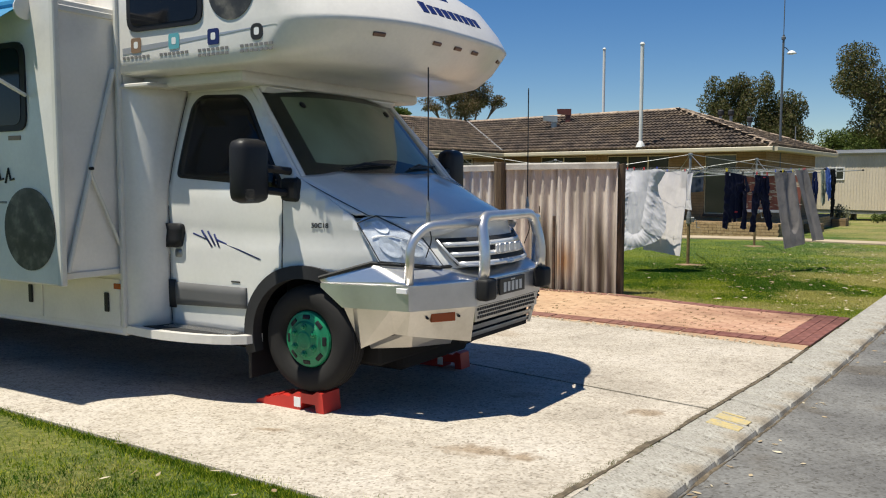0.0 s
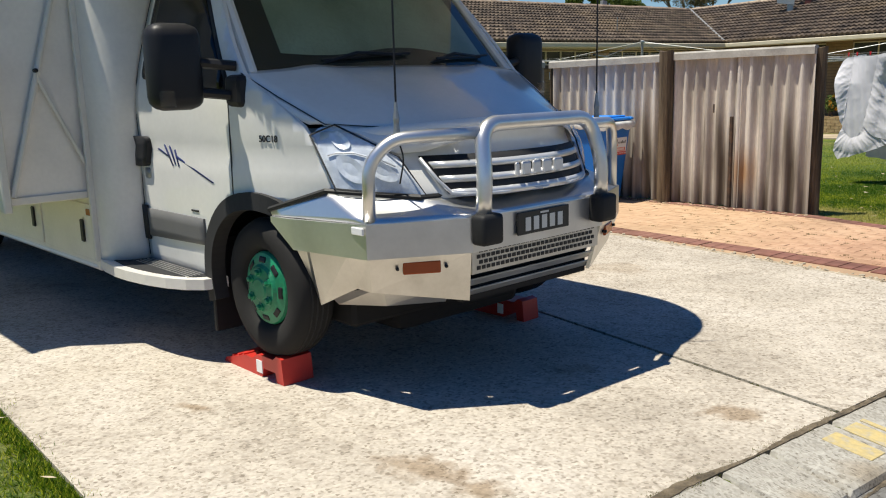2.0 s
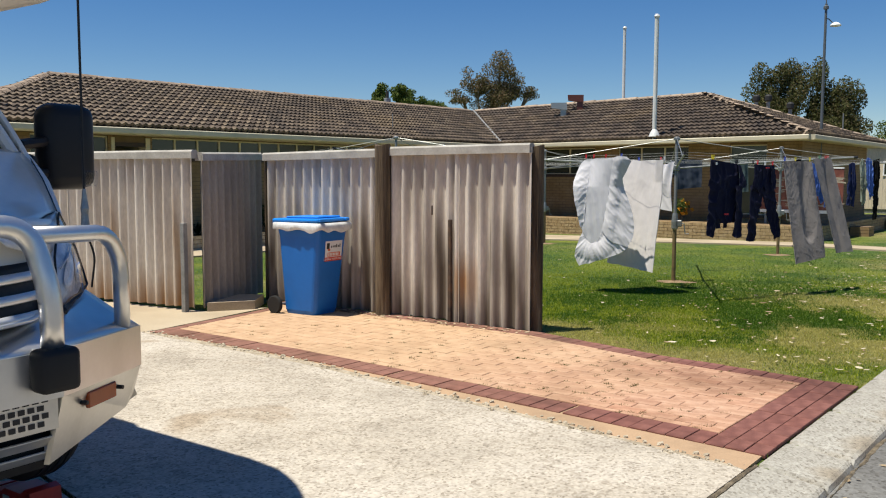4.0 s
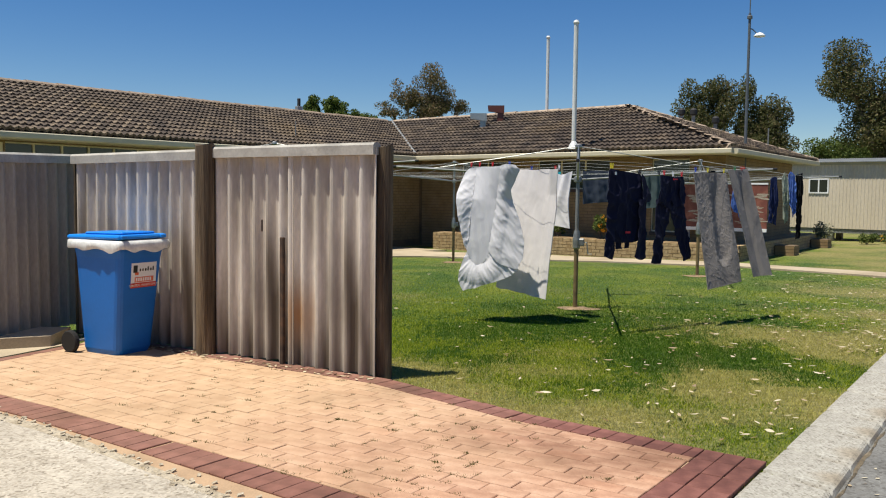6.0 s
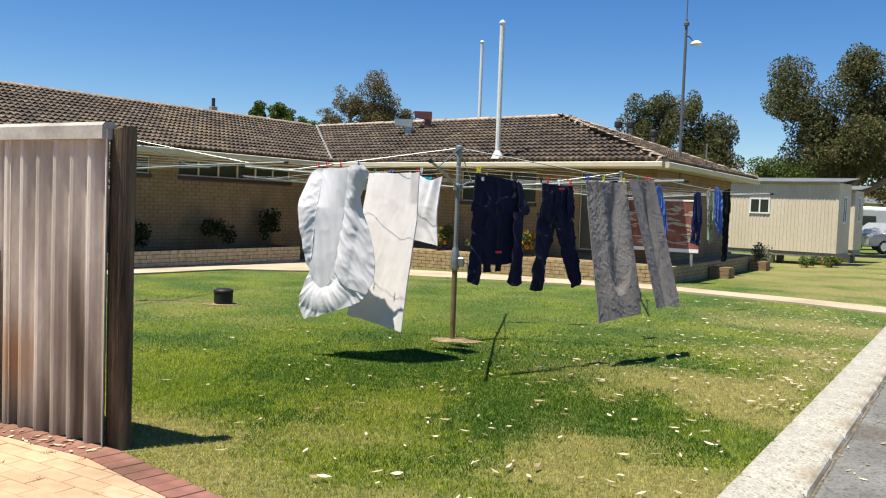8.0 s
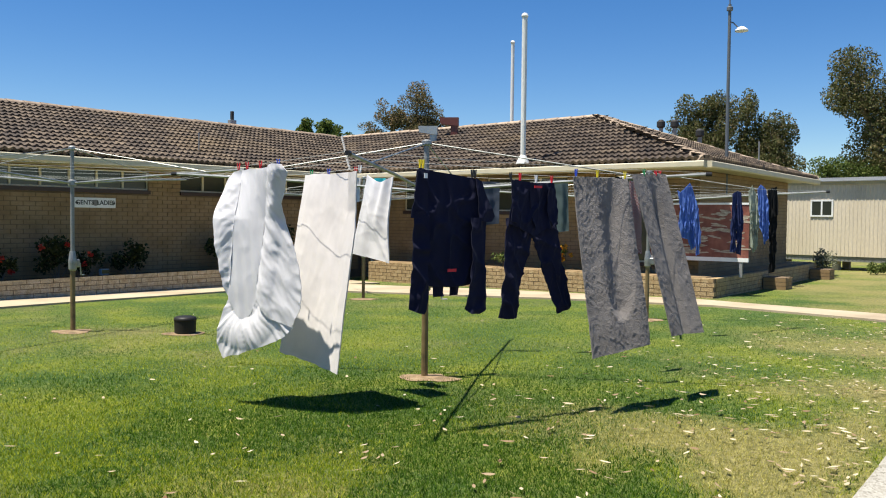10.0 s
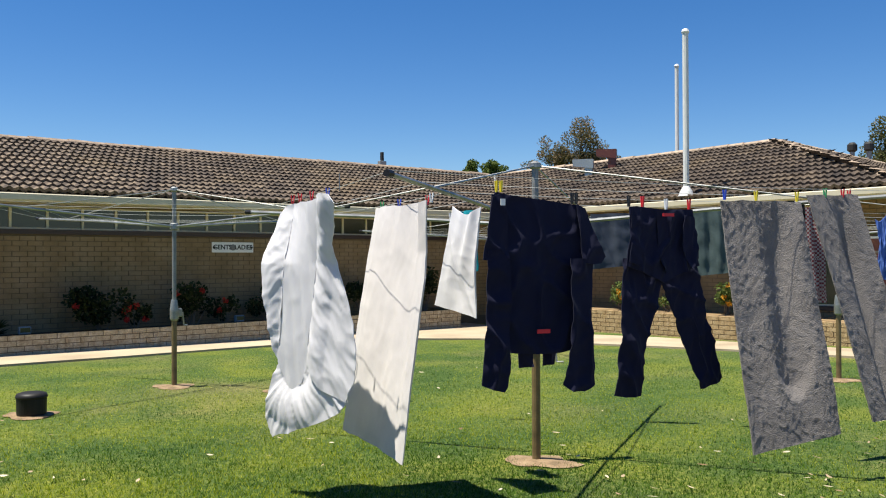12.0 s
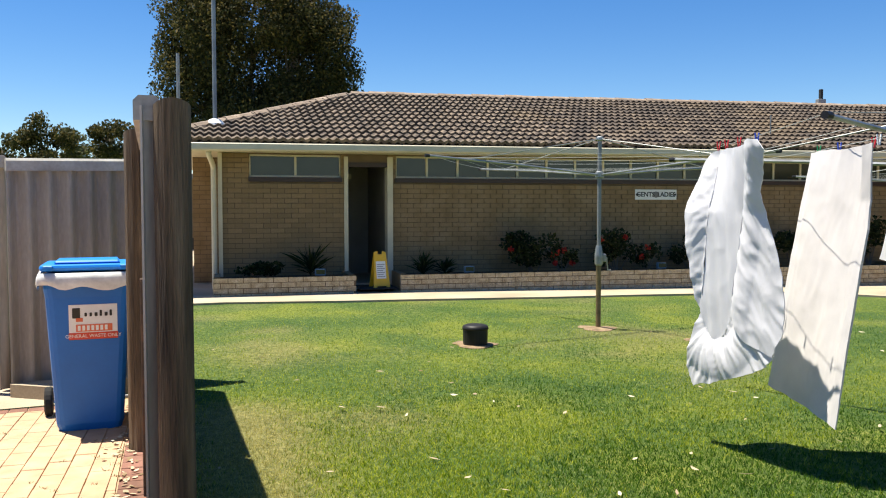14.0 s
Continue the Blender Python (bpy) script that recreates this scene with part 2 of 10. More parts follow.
def fabric(name, base, weave=500, rough=0.9, thin=0.0, bump=0.15, bump_d=0.002, vary=0.92):
    """Cotton or towelling; thin: how much light comes through."""
    m = material(name, base, dark=tuple(c * vary for c in base), light=tuple(min(1, c * 1.05) for c in base), scale=5, fine=weave, rough=rough, bump=bump, bump_d=bump_d, fine_amount=0.25)
    b = m.node_tree.nodes["Principled BSDF"]
    b.inputs["Sheen Weight"].default_value = 0.04
    b.inputs["Specular IOR Level"].default_value = 0.2
    if thin:
        nt = m.node_tree
        tr = nt.nodes.new("ShaderNodeBsdfTranslucent")
        mix = nt.nodes.new("ShaderNodeMixShader")
        mix.inputs[0].default_value = thin
        src = b.inputs["Base Color"].links[0].from_socket
        nt.links.new(src, tr.inputs["Color"])
        nt.links.new(b.outputs[0], mix.inputs[1])
        nt.links.new(tr.outputs[0], mix.inputs[2])
        nt.links.new(mix.outputs[0], nt.nodes["Material Output"].inputs["Surface"])
    return m


MAT.update({
    "white_cotton": fabric("white_cotton", (0.84, 0.82, 0.845), thin=0.22),
    "cream_cotton": fabric("cream_cotton", (0.80, 0.755, 0.735), thin=0.22),
    "teal_cotton": fabric("teal_cotton", (0.02, 0.4, 0.48), thin=0.2),
    "navy_cotton": fabric("navy_cotton", (0.0095, 0.0105, 0.032), thin=0.02),
    "grey_towel": fabric("grey_towel", (0.265, 0.24, 0.225), weave=150, bump=0.8, bump_d=0.012, thin=0.12, vary=0.75),
    "slate_cotton": fabric("slate_cotton", (0.07, 0.085, 0.12), thin=0.2),
    "sage_cotton": fabric("sage_cotton", (0.1, 0.14, 0.14), weave=60, thin=0.2, vary=0.6),
    "black_cotton": fabric("black_cotton", (0.012, 0.012, 0.013)),
    "sky_cotton": fabric("sky_cotton", (0.12, 0.22, 0.62), thin=0.2),
    "denim": fabric("denim", (0.02, 0.03, 0.1)),
    "pale_cotton": fabric("pale_cotton", (0.42, 0.45, 0.36), weave=40, thin=0.2, vary=0.5),
})


def rust_stained(name, base_name, stain=(0.3, 0.15, 0.045), cut=-1.25, patch=None):
    """Fibro with orange water stains rising from its foot in streaks."""
    m = material(name, (0.63, 0.565, 0.49), (0.44, 0.385, 0.32), (0.74, 0.68, 0.605), scale=2.2, fine=50, rough=0.85, stretch=(1, 1, 0.25))
    nt = m.node_tree
    b = nt.nodes["Principled BSDF"]
    src = b.inputs["Base Color"].links[0].from_socket
    tc = nt.nodes.new("ShaderNodeTexCoord")
    sep = nt.nodes.new("ShaderNodeSeparateXYZ")
    nt.links.new(tc.outputs["Object"], sep.inputs[0])
    mp = nt.nodes.new("ShaderNodeMapping")
    mp.inputs["Scale"].default_value = (3.5, 3.5, 0.35)
    nt.links.new(tc.outputs["Object"], mp.inputs["Vector"])
    n = nt.nodes.new("ShaderNodeTexNoise")
    n.inputs["Scale"].default_value = 2.0
    nt.links.new(mp.outputs[0], n.inputs["Vector"])
    mr = nt.nodes.new("ShaderNodeMapRange")
    mr.inputs["From Min"].default_value, mr.inputs["From Max"].default_value = 0.0, base_name
    mr.inputs["To Min"].default_value, mr.inputs["To Max"].default_value = 0.62, -0.1
    nt.links.new(sep.outputs["Z"], mr.inputs[0])
    ad = nt.nodes.new("ShaderNodeMath")
    ad.operation = "MULTIPLY_ADD"
    ad.inputs[1].default_value, ad.inputs[2].default_value = 2.6, cut
    nt.links.new(n.outputs["Fac"], ad.inputs[0])
    sm = nt.nodes.new("ShaderNodeMath")
    sm.operation = "ADD"
    sm.use_clamp = True
    nt.links.new(ad.outputs[0], sm.inputs[0])
    nt.links.new(mr.outputs[0], sm.inputs[1])
    mx = nt.nodes.new("ShaderNodeMixRGB")
    mx.inputs[2].default_value = (*stain, 1)
    nt.links.new(sm.outputs[0], mx.inputs[0])
    nt.links.new(src, mx.inputs[1])
    out = mx.outputs[0]
    if patch:                                      # a rust bloom beside the joint
        px, pz, rx, rz = patch
        mp2 = nt.nodes.new("ShaderNodeMapping")
        mp2.vector_type = "TEXTURE"
        mp2.inputs["Location"].default_value, mp2.inputs["Scale"].default_value = (px, 0, pz), (rx, 10, rz)
        nt.links.new(tc.outputs["Object"], mp2.inputs["Vector"])
        ln = nt.nodes.new("ShaderNodeVectorMath")
        ln.operation = "LENGTH"
        nt.links.new(mp2.outputs[0], ln.inputs[0])
        wob = nt.nodes.new("ShaderNodeMath")
        wob.operation = "MULTIPLY_ADD"
        wob.inputs[1].default_value = 1.3
        nt.links.new(n.outputs["Fac"], wob.inputs[0])
        nt.links.new(ln.outputs["Value"], wob.inputs[2])
        rp = ramp_node(nt, [(0.75, (0.8, 0.8, 0.8)), (1.0, (0.35, 0.35, 0.35)), (1.0, (0.0, 0.0, 0.0))])
        rp.color_ramp.elements[2].position = 1.0
        sh = nt.nodes.new("ShaderNodeMath")
        sh.operation = "MULTIPLY"
        sh.inputs[1].default_value = 0.6
        nt.links.new(wob.outputs[0], sh.inputs[0])
        rp.color_ramp.elements[0].position, rp.color_ramp.elements[1].position = 0.45, 0.72
        nt.links.new(sh.outputs[0], rp.inputs[0])
        m3 = nt.nodes.new("ShaderNodeMixRGB")
        m3.inputs[2].default_value = (0.36, 0.19, 0.07, 1)
        nt.links.new(rp.outputs[0], m3.inputs[0])
        nt.links.new(out, m3.inputs[1])
        out = m3.outputs[0]
    nt.links.new(out, b.inputs["Base Color"])
    return m


MAT["fibro_end"] = rust_stained("fibro_end", 1.2, (0.12, 0.095, 0.07), -1.12, (0.8, 0.42, 0.2, 0.32))
MAT["fibro_rust"] = rust_stained("fibro_rust", 0.5)
MAT["fibro_foot"] = rust_stained("fibro_foot", 1.2, (0.12, 0.095, 0.07), -1.12)


def checked(name, a, b, size):
    m = plain(name, a, rough=0.9)
    nt = m.node_tree
    ch = nt.nodes.new("ShaderNodeTexChecker")
    ch.inputs["Color1"].default_value, ch.inputs["Color2"].default_value, ch.inputs["Scale"].default_value = (*a, 1), (*b, 1), size
    tc = nt.nodes.new("ShaderNodeTexCoord")
    nt.links.new(tc.outputs["Object"], ch.inputs["Vector"])
    nt.links.new(ch.outputs[0], nt.nodes["Principled BSDF"].inputs["Base Color"])
    return m


MAT["red_check"] = checked("red_check", (0.2, 0.03, 0.035), (0.42, 0.37, 0.34), 70)
MAT.update({
    "van_white": material("van_white", (0.78, 0.765, 0.72), (0.73, 0.715, 0.67), (0.81, 0.795, 0.75), scale=1.5, fine=30, rough=0.25, bump=0.0, clear=0.6, fine_amount=0.08),
    "glass_tint": plain("glass_tint", (0.008, 0.008, 0.009), rough=0.09),
    "seam_black": plain("seam_black", (0.012, 0.012, 0.013), rough=0.6),
    "trim_grey": plain("trim_grey", (0.12, 0.12, 0.12), rough=0.6),
    "trim_dark": plain("trim_dark", (0.03, 0.03, 0.031), rough=0.65),
    "decal_navy": plain("decal_navy", (0.012, 0.02, 0.11), rough=0.4),
    "under_black": plain("under_black", (0.02, 0.019, 0.018), rough=0.9),
    "sunshade_green": material("sunshade_green", (0.33, 0.37, 0.28), (0.24, 0.28, 0.2), (0.4, 0.44, 0.34), scale=2.5, fine=60, rough=0.8),
    "chrome_satin": plain("chrome_satin", (0.78, 0.78, 0.78), rough=0.3, metal=0.55),
    "lamp_silver": material("lamp_silver", (0.9, 0.92, 0.95), (0.7, 0.73, 0.77), (0.95, 0.96, 0.97), scale=14, fine=50, rough=0.25, metal=0.05, bump=0.3),
    "alu_dull": material("alu_dull", (0.6, 0.58, 0.54), (0.48, 0.46, 0.42), (0.68, 0.66, 0.62), scale=4, fine=60, rough=0.36, metal=0.9, bump=0.03, fine_amount=0.1),
    "amber": plain("amber", (0.35, 0.07, 0.015), rough=0.25),
    "rubber": plain("rubber", (0.02, 0.02, 0.02), rough=0.6),
    "plate_black": plain("plate_black", (0.015, 0.015, 0.015), rough=0.35),
    "plate_white": plain("plate_white", (0.65, 0.65, 0.6), rough=0.4),
    "trim_cream": plain("trim_cream", (0.66, 0.64, 0.58), rough=0.4),
    "marker_brown": plain("marker_brown", (0.16, 0.08, 0.05), rough=0.3),
    "picture_dark": material("picture_dark", (0.055, 0.05, 0.042), (0.02, 0.018, 0.016), (0.22, 0.2, 0.16), scale=9, fine=30, rough=0.4, bump=0.0, fine_amount=0.6),
    "logo_brown": plain("logo_brown", (0.25, 0.16, 0.1), rough=0.4),
    "logo_teal": plain("logo_teal", (0.12, 0.4, 0.45), rough=0.4),
    "ink_soft": plain("ink_soft", (0.2, 0.19, 0.18), rough=0.5),
    "silver_decal": plain("silver_decal", (0.45, 0.46, 0.48), rough=0.3, metal=0.4),
    "awning_blue": plain("awning_blue", (0.05, 0.3, 0.55), rough=0.7),
})


def clear_glass(name, tint):
    """A thin pane: part clear, part mirror-like gloss."""
    m = bpy.data.materials.new(name)
    m.use_nodes = True
    nt = m.node_tree
    nt.nodes.remove(nt.nodes["Principled BSDF"])
    tr = nt.nodes.new("ShaderNodeBsdfTransparent")
    tr.inputs["Color"].default_value = (*tint, 1)
    gl = nt.nodes.new("ShaderNodeBsdfGlossy")
    gl.inputs["Roughness"].default_value = 0.03
    lw = nt.nodes.new("ShaderNodeLayerWeight")
    lw.inputs["Blend"].default_value = 0.5
    pw = nt.nodes.new("ShaderNodeMath")
    pw.operation = "POWER"
    pw.inputs[1].default_value = 3.5
    nt.links.new(lw.outputs["Facing"], pw.inputs[0])
    ga = nt.nodes.new("ShaderNodeMath")
    ga.operation = "MULTIPLY_ADD"
    ga.inputs[1].default_value, ga.inputs[2].default_value = 0.8, 0.04
    nt.links.new(pw.outputs[0], ga.inputs[0])
    mx = nt.nodes.new("ShaderNodeMixShader")
    nt.links.new(ga.outputs[0], mx.inputs[0])
    nt.links.new(tr.outputs[0], mx.inputs[1])
    nt.links.new(gl.outputs[0], mx.inputs[2])
    nt.links.new(mx.outputs[0], nt.nodes["Material Output"].inputs["Surface"])
    m.diffuse_color = (0.5, 0.5, 0.5, 1)
    return m


MAT["screen_glass"] = clear_glass("screen_glass", (0.8, 0.86, 0.79))
MAT["lamp_glass"] = clear_glass("lamp_glass", (0.93, 0.95, 0.97))

for nm in ("glass_tint", "black_plastic", "tyre", "trim_dark", "rubber", "under_black", "black_satin"):
    MAT[nm].node_tree.nodes["Principled BSDF"].inputs["Specular IOR Level"].default_value = 0.25


def leaf_material(name, a, b, c, through=0.3):
    """Leaves whose colour differs from leaf to leaf, with some light through them."""
    m = bpy.data.materials.new(name)
    m.use_nodes = True
    nt = m.node_tree
    p = nt.nodes["Principled BSDF"]
    p.inputs["Roughness"].default_value = 0.75
    p.inputs["Specular IOR Level"].default_value = 0.15
    g = nt.nodes.new("ShaderNodeNewGeometry")
    r = ramp_node(nt, [(0.0, a), (0.55, b), (1.0, c)])
    nt.links.new(g.outputs["Random Per Island"], r.inputs[0])
    tr = nt.nodes.new("ShaderNodeBsdfTranslucent")
    nt.links.new(r.outputs[0], p.inputs["Base Color"])
    nt.links.new(r.outputs[0], tr.inputs["Color"])
    mx = nt.nodes.new("ShaderNodeMixShader")
    mx.inputs[0].default_value = through
    nt.links.new(p.outputs[0], mx.inputs[1])
    nt.links.new(tr.outputs[0], mx.inputs[2])
    nt.links.new(mx.outputs[0], nt.nodes["Material Output"].inputs["Surface"])
    m.diffuse_color = (*b, 1)
    return m


MAT.update({
    "gum_leaf": leaf_material("gum_leaf", (0.065, 0.078, 0.026), (0.115, 0.118, 0.046), (0.18, 0.14, 0.075)),
    "gum_leaf_brown": leaf_material("gum_leaf_brown", (0.08, 0.08, 0.035), (0.15, 0.13, 0.065), (0.26, 0.17, 0.11)),
    "green_leaf": leaf_material("green_leaf", (0.05, 0.08, 0.02), (0.1, 0.14, 0.035), (0.17, 0.19, 0.055)),
    "dark_leaf": leaf_material("dark_leaf", (0.03, 0.035, 0.012), (0.06, 0.06, 0.022), (0.17, 0.125, 0.04)),
    "shrub_leaf": leaf_material("shrub_leaf", (0.012, 0.02, 0.007), (0.026, 0.04, 0.014), (0.055, 0.065, 0.024)),
    "grey_leaf": leaf_material("grey_leaf", (0.12, 0.13, 0.09), (0.2, 0.21, 0.14), (0.3, 0.29, 0.2)),
    "petal_red": leaf_material("petal_red", (0.3, 0.02, 0.02), (0.42, 0.04, 0.03), (0.55, 0.09, 0.05)),
    "petal_orange": leaf_material("petal_orange", (0.6, 0.2, 0.02), (0.7, 0.35, 0.04), (0.75, 0.5, 0.06)),
    "bark": material("bark", (0.2, 0.15, 0.11), (0.1, 0.075, 0.055), (0.34, 0.28, 0.22), scale=3, fine=20, rough=0.9, stretch=(1, 1, 0.3)),
    "blade": leaf_material("blade", (0.07, 0.13, 0.006), (0.215, 0.295, 0.012), (0.55, 0.55, 0.06), 0.55),
    "dark_blade": leaf_material("dark_blade", (0.015, 0.055, 0.004), (0.055, 0.135, 0.009), (0.15, 0.24, 0.02), 0.5),
    "straw": leaf_material("straw", (0.27, 0.245, 0.05), (0.43, 0.39, 0.10), (0.58, 0.51, 0.18), 0.35),
    "dead_leaf": leaf_material("dead_leaf", (0.2, 0.12, 0.06), (0.5, 0.4, 0.26), (0.66, 0.58, 0.42), 0.15),
    "weed": leaf_material("weed", (0.07, 0.08, 0.02), (0.11, 0.12, 0.03), (0.2, 0.17, 0.055), 0.3),
    "zinc": material("zinc", (0.42, 0.43, 0.43), (0.32, 0.33, 0.33), (0.5, 0.51, 0.5), scale=2, fine=30, rough=0.4, metal=0.6),
    "pole_white": material("pole_white", (0.74, 0.74, 0.72), (0.6, 0.6, 0.57), (0.8, 0.8, 0.78), scale=3, fine=40, rough=0.4, stretch=(1, 1, 0.2)),
    "pole_grey": material("pole_grey", (0.3, 0.31, 0.32), (0.22, 0.22, 0.23), (0.4, 0.41, 0.42), scale=3, fine=40, rough=0.5, metal=0.4),
    "mast_grey": material("mast_grey", (0.12, 0.135, 0.15), scale=3, fine=40, rough=0.6, metal=0.2),
    "maroon_metal": plain("maroon_metal", (0.13, 0.035, 0.025), rough=0.45),
    "cladding": material("cladding", (0.70, 0.605, 0.46), (0.61, 0.52, 0.385), (0.76, 0.665, 0.52), scale=0.8, fine=30, rough=0.5, stretch=(1, 1, 0.25), bump=0.05),
    "hut_paint": plain("hut_paint", (0.46, 0.43, 0.34), rough=0.6),
    "car_silver": plain("car_silver", (0.45, 0.46, 0.47), rough=0.3, metal=0.4, clear=0.5),
    "sign_yellow": plain("sign_yellow", (0.75, 0.45, 0.02), rough=0.4),
    "mat_black": material("mat_black", (0.02, 0.02, 0.022), scale=20, fine=200, rough=0.95, bump=0.6, bump_d=0.01),
    "light_blue_grey": plain("light_blue_grey", (0.22, 0.28, 0.33), rough=0.3),
    "mural_red": material("mural_red", (0.2, 0.06, 0.04), (0.12, 0.03, 0.025), (0.32, 0.12, 0.08), scale=4, fine=20, rough=0.6, bump=0.0),
    "mural_pale": material("mural_pale", (0.42, 0.36, 0.28), (0.24, 0.12, 0.08), (0.6, 0.52, 0.4), scale=9, fine=30, rough=0.6, bump=0.0, fine_amount=0.6),
})
def paver_material(name, a, b, c, islands, dust=0.0):
    """Clay pavers: each one its own shade, blotches over many, sand grain."""
    m = material(name, b, a, c, scale=9, fine=90, rough=0.88, bump=0.35, bump_d=0.004, fine_amount=0.3)
    nt = m.node_tree
    p = nt.nodes["Principled BSDF"]
    src = p.inputs["Base Color"].links[0].from_socket
    if islands:
        rnd = nt.nodes.new("ShaderNodeNewGeometry").outputs["Random Per Island"]
    else:
        rnd = nt.nodes.new("ShaderNodeObjectInfo").outputs["Random"]
    ra = ramp_node(nt, [(0.0, (0.88, 0.82, 0.79)), (0.25, (0.98, 0.96, 0.94)), (0.85, (1.03, 1.02, 1.0)), (1.0, (0.98, 0.88, 0.83))])
    nt.links.new(rnd, ra.inputs[0])
    mu = nt.nodes.new("ShaderNodeMixRGB")
    mu.blend_type = "MULTIPLY"
    mu.inputs[0].default_value = 1.0
    nt.links.new(src, mu.inputs[1])
    nt.links.new(ra.outputs[0], mu.inputs[2])
    g = nt.nodes.new("ShaderNodeNewGeometry")
    n = nt.nodes.new("ShaderNodeTexNoise")
    n.inputs["Scale"].default_value, n.inputs["Detail"].default_value = 1.1, 6
    nt.links.new(g.outputs["Position"], n.inputs["Vector"])
    rb = ramp_node(nt, [(0.34, (0.55, 0.48, 0.43)), (0.5, (0.96, 0.92, 0.88)), (0.7, (1.05, 1.08, 1.1))])
    nt.links.new(n.outputs["Fac"], rb.inputs[0])
    m2 = nt.nodes.new("ShaderNodeMixRGB")
    m2.blend_type = "MULTIPLY"
    m2.inputs[0].default_value = 1.0
    nt.links.new(mu.outputs[0], m2.inputs[1])
    nt.links.new(rb.outputs[0], m2.inputs[2])
    out = m2.outputs[0]
    if dust:                                       # yellow sand lies over the paving away from the kerb
        dt = nt.nodes.new("ShaderNodeVectorMath")
        dt.operation = "DOT_PRODUCT"
        dt.inputs[1].default_value = (-0.855, 0.518, 0)
        nt.links.new(g.outputs["Position"], dt.inputs[0])
        n5 = nt.nodes.new("ShaderNodeTexNoise")
        n5.inputs["Scale"].default_value, n5.inputs["Detail"].default_value = 0.9, 7
        nt.links.new(g.outputs["Position"], n5.inputs["Vector"])
        ad = nt.nodes.new("ShaderNodeMath")
        ad.operation = "MULTIPLY_ADD"
        ad.inputs[1].default_value = 3.2
        nt.links.new(n5.outputs["Fac"], ad.inputs[0])
        nt.links.new(dt.outputs["Value"], ad.inputs[2])
        mr = nt.nodes.new("ShaderNodeMapRange")
        mr.inputs["From Min"].default_value, mr.inputs["From Max"].default_value = 4.0, 6.2
        mr.inputs["To Min"].default_value, mr.inputs["To Max"].default_value = 0.0, dust
        nt.links.new(ad.outputs[0], mr.inputs[0])
        sand = ramp_node(nt, [(0.3, (0.44, 0.29, 0.165)), (0.7, (0.58, 0.405, 0.245))])
        n6 = nt.nodes.new("ShaderNodeTexNoise")
        n6.inputs["Scale"].default_value, n6.inputs["Detail"].default_value = 7, 8
        nt.links.new(g.outputs["Position"], n6.inputs["Vector"])
        nt.links.new(n6.outputs["Fac"], sand.inputs[0])
        m5 = nt.nodes.new("ShaderNodeMixRGB")
        nt.links.new(mr.outputs[0], m5.inputs[0])
        nt.links.new(out, m5.inputs[1])
        nt.links.new(sand.outputs[0], m5.inputs[2])
        out = m5.outputs[0]
    nt.links.new(out, p.inputs["Base Color"])
    return m


for nm, dust_, cols in (("paver", 0.7, ((0.38, 0.215, 0.14), (0.49, 0.295, 0.2), (0.57, 0.37, 0.26))), ("maroon_paver", 0.12, ((0.15, 0.055, 0.045), (0.2, 0.08, 0.065), (0.26, 0.11, 0.09)))):
    MAT[nm] = paver_material(nm, *cols, False, dust_)
    MAT[nm + "_joined"] = paver_material(nm + "_joined", *cols, True, dust_)


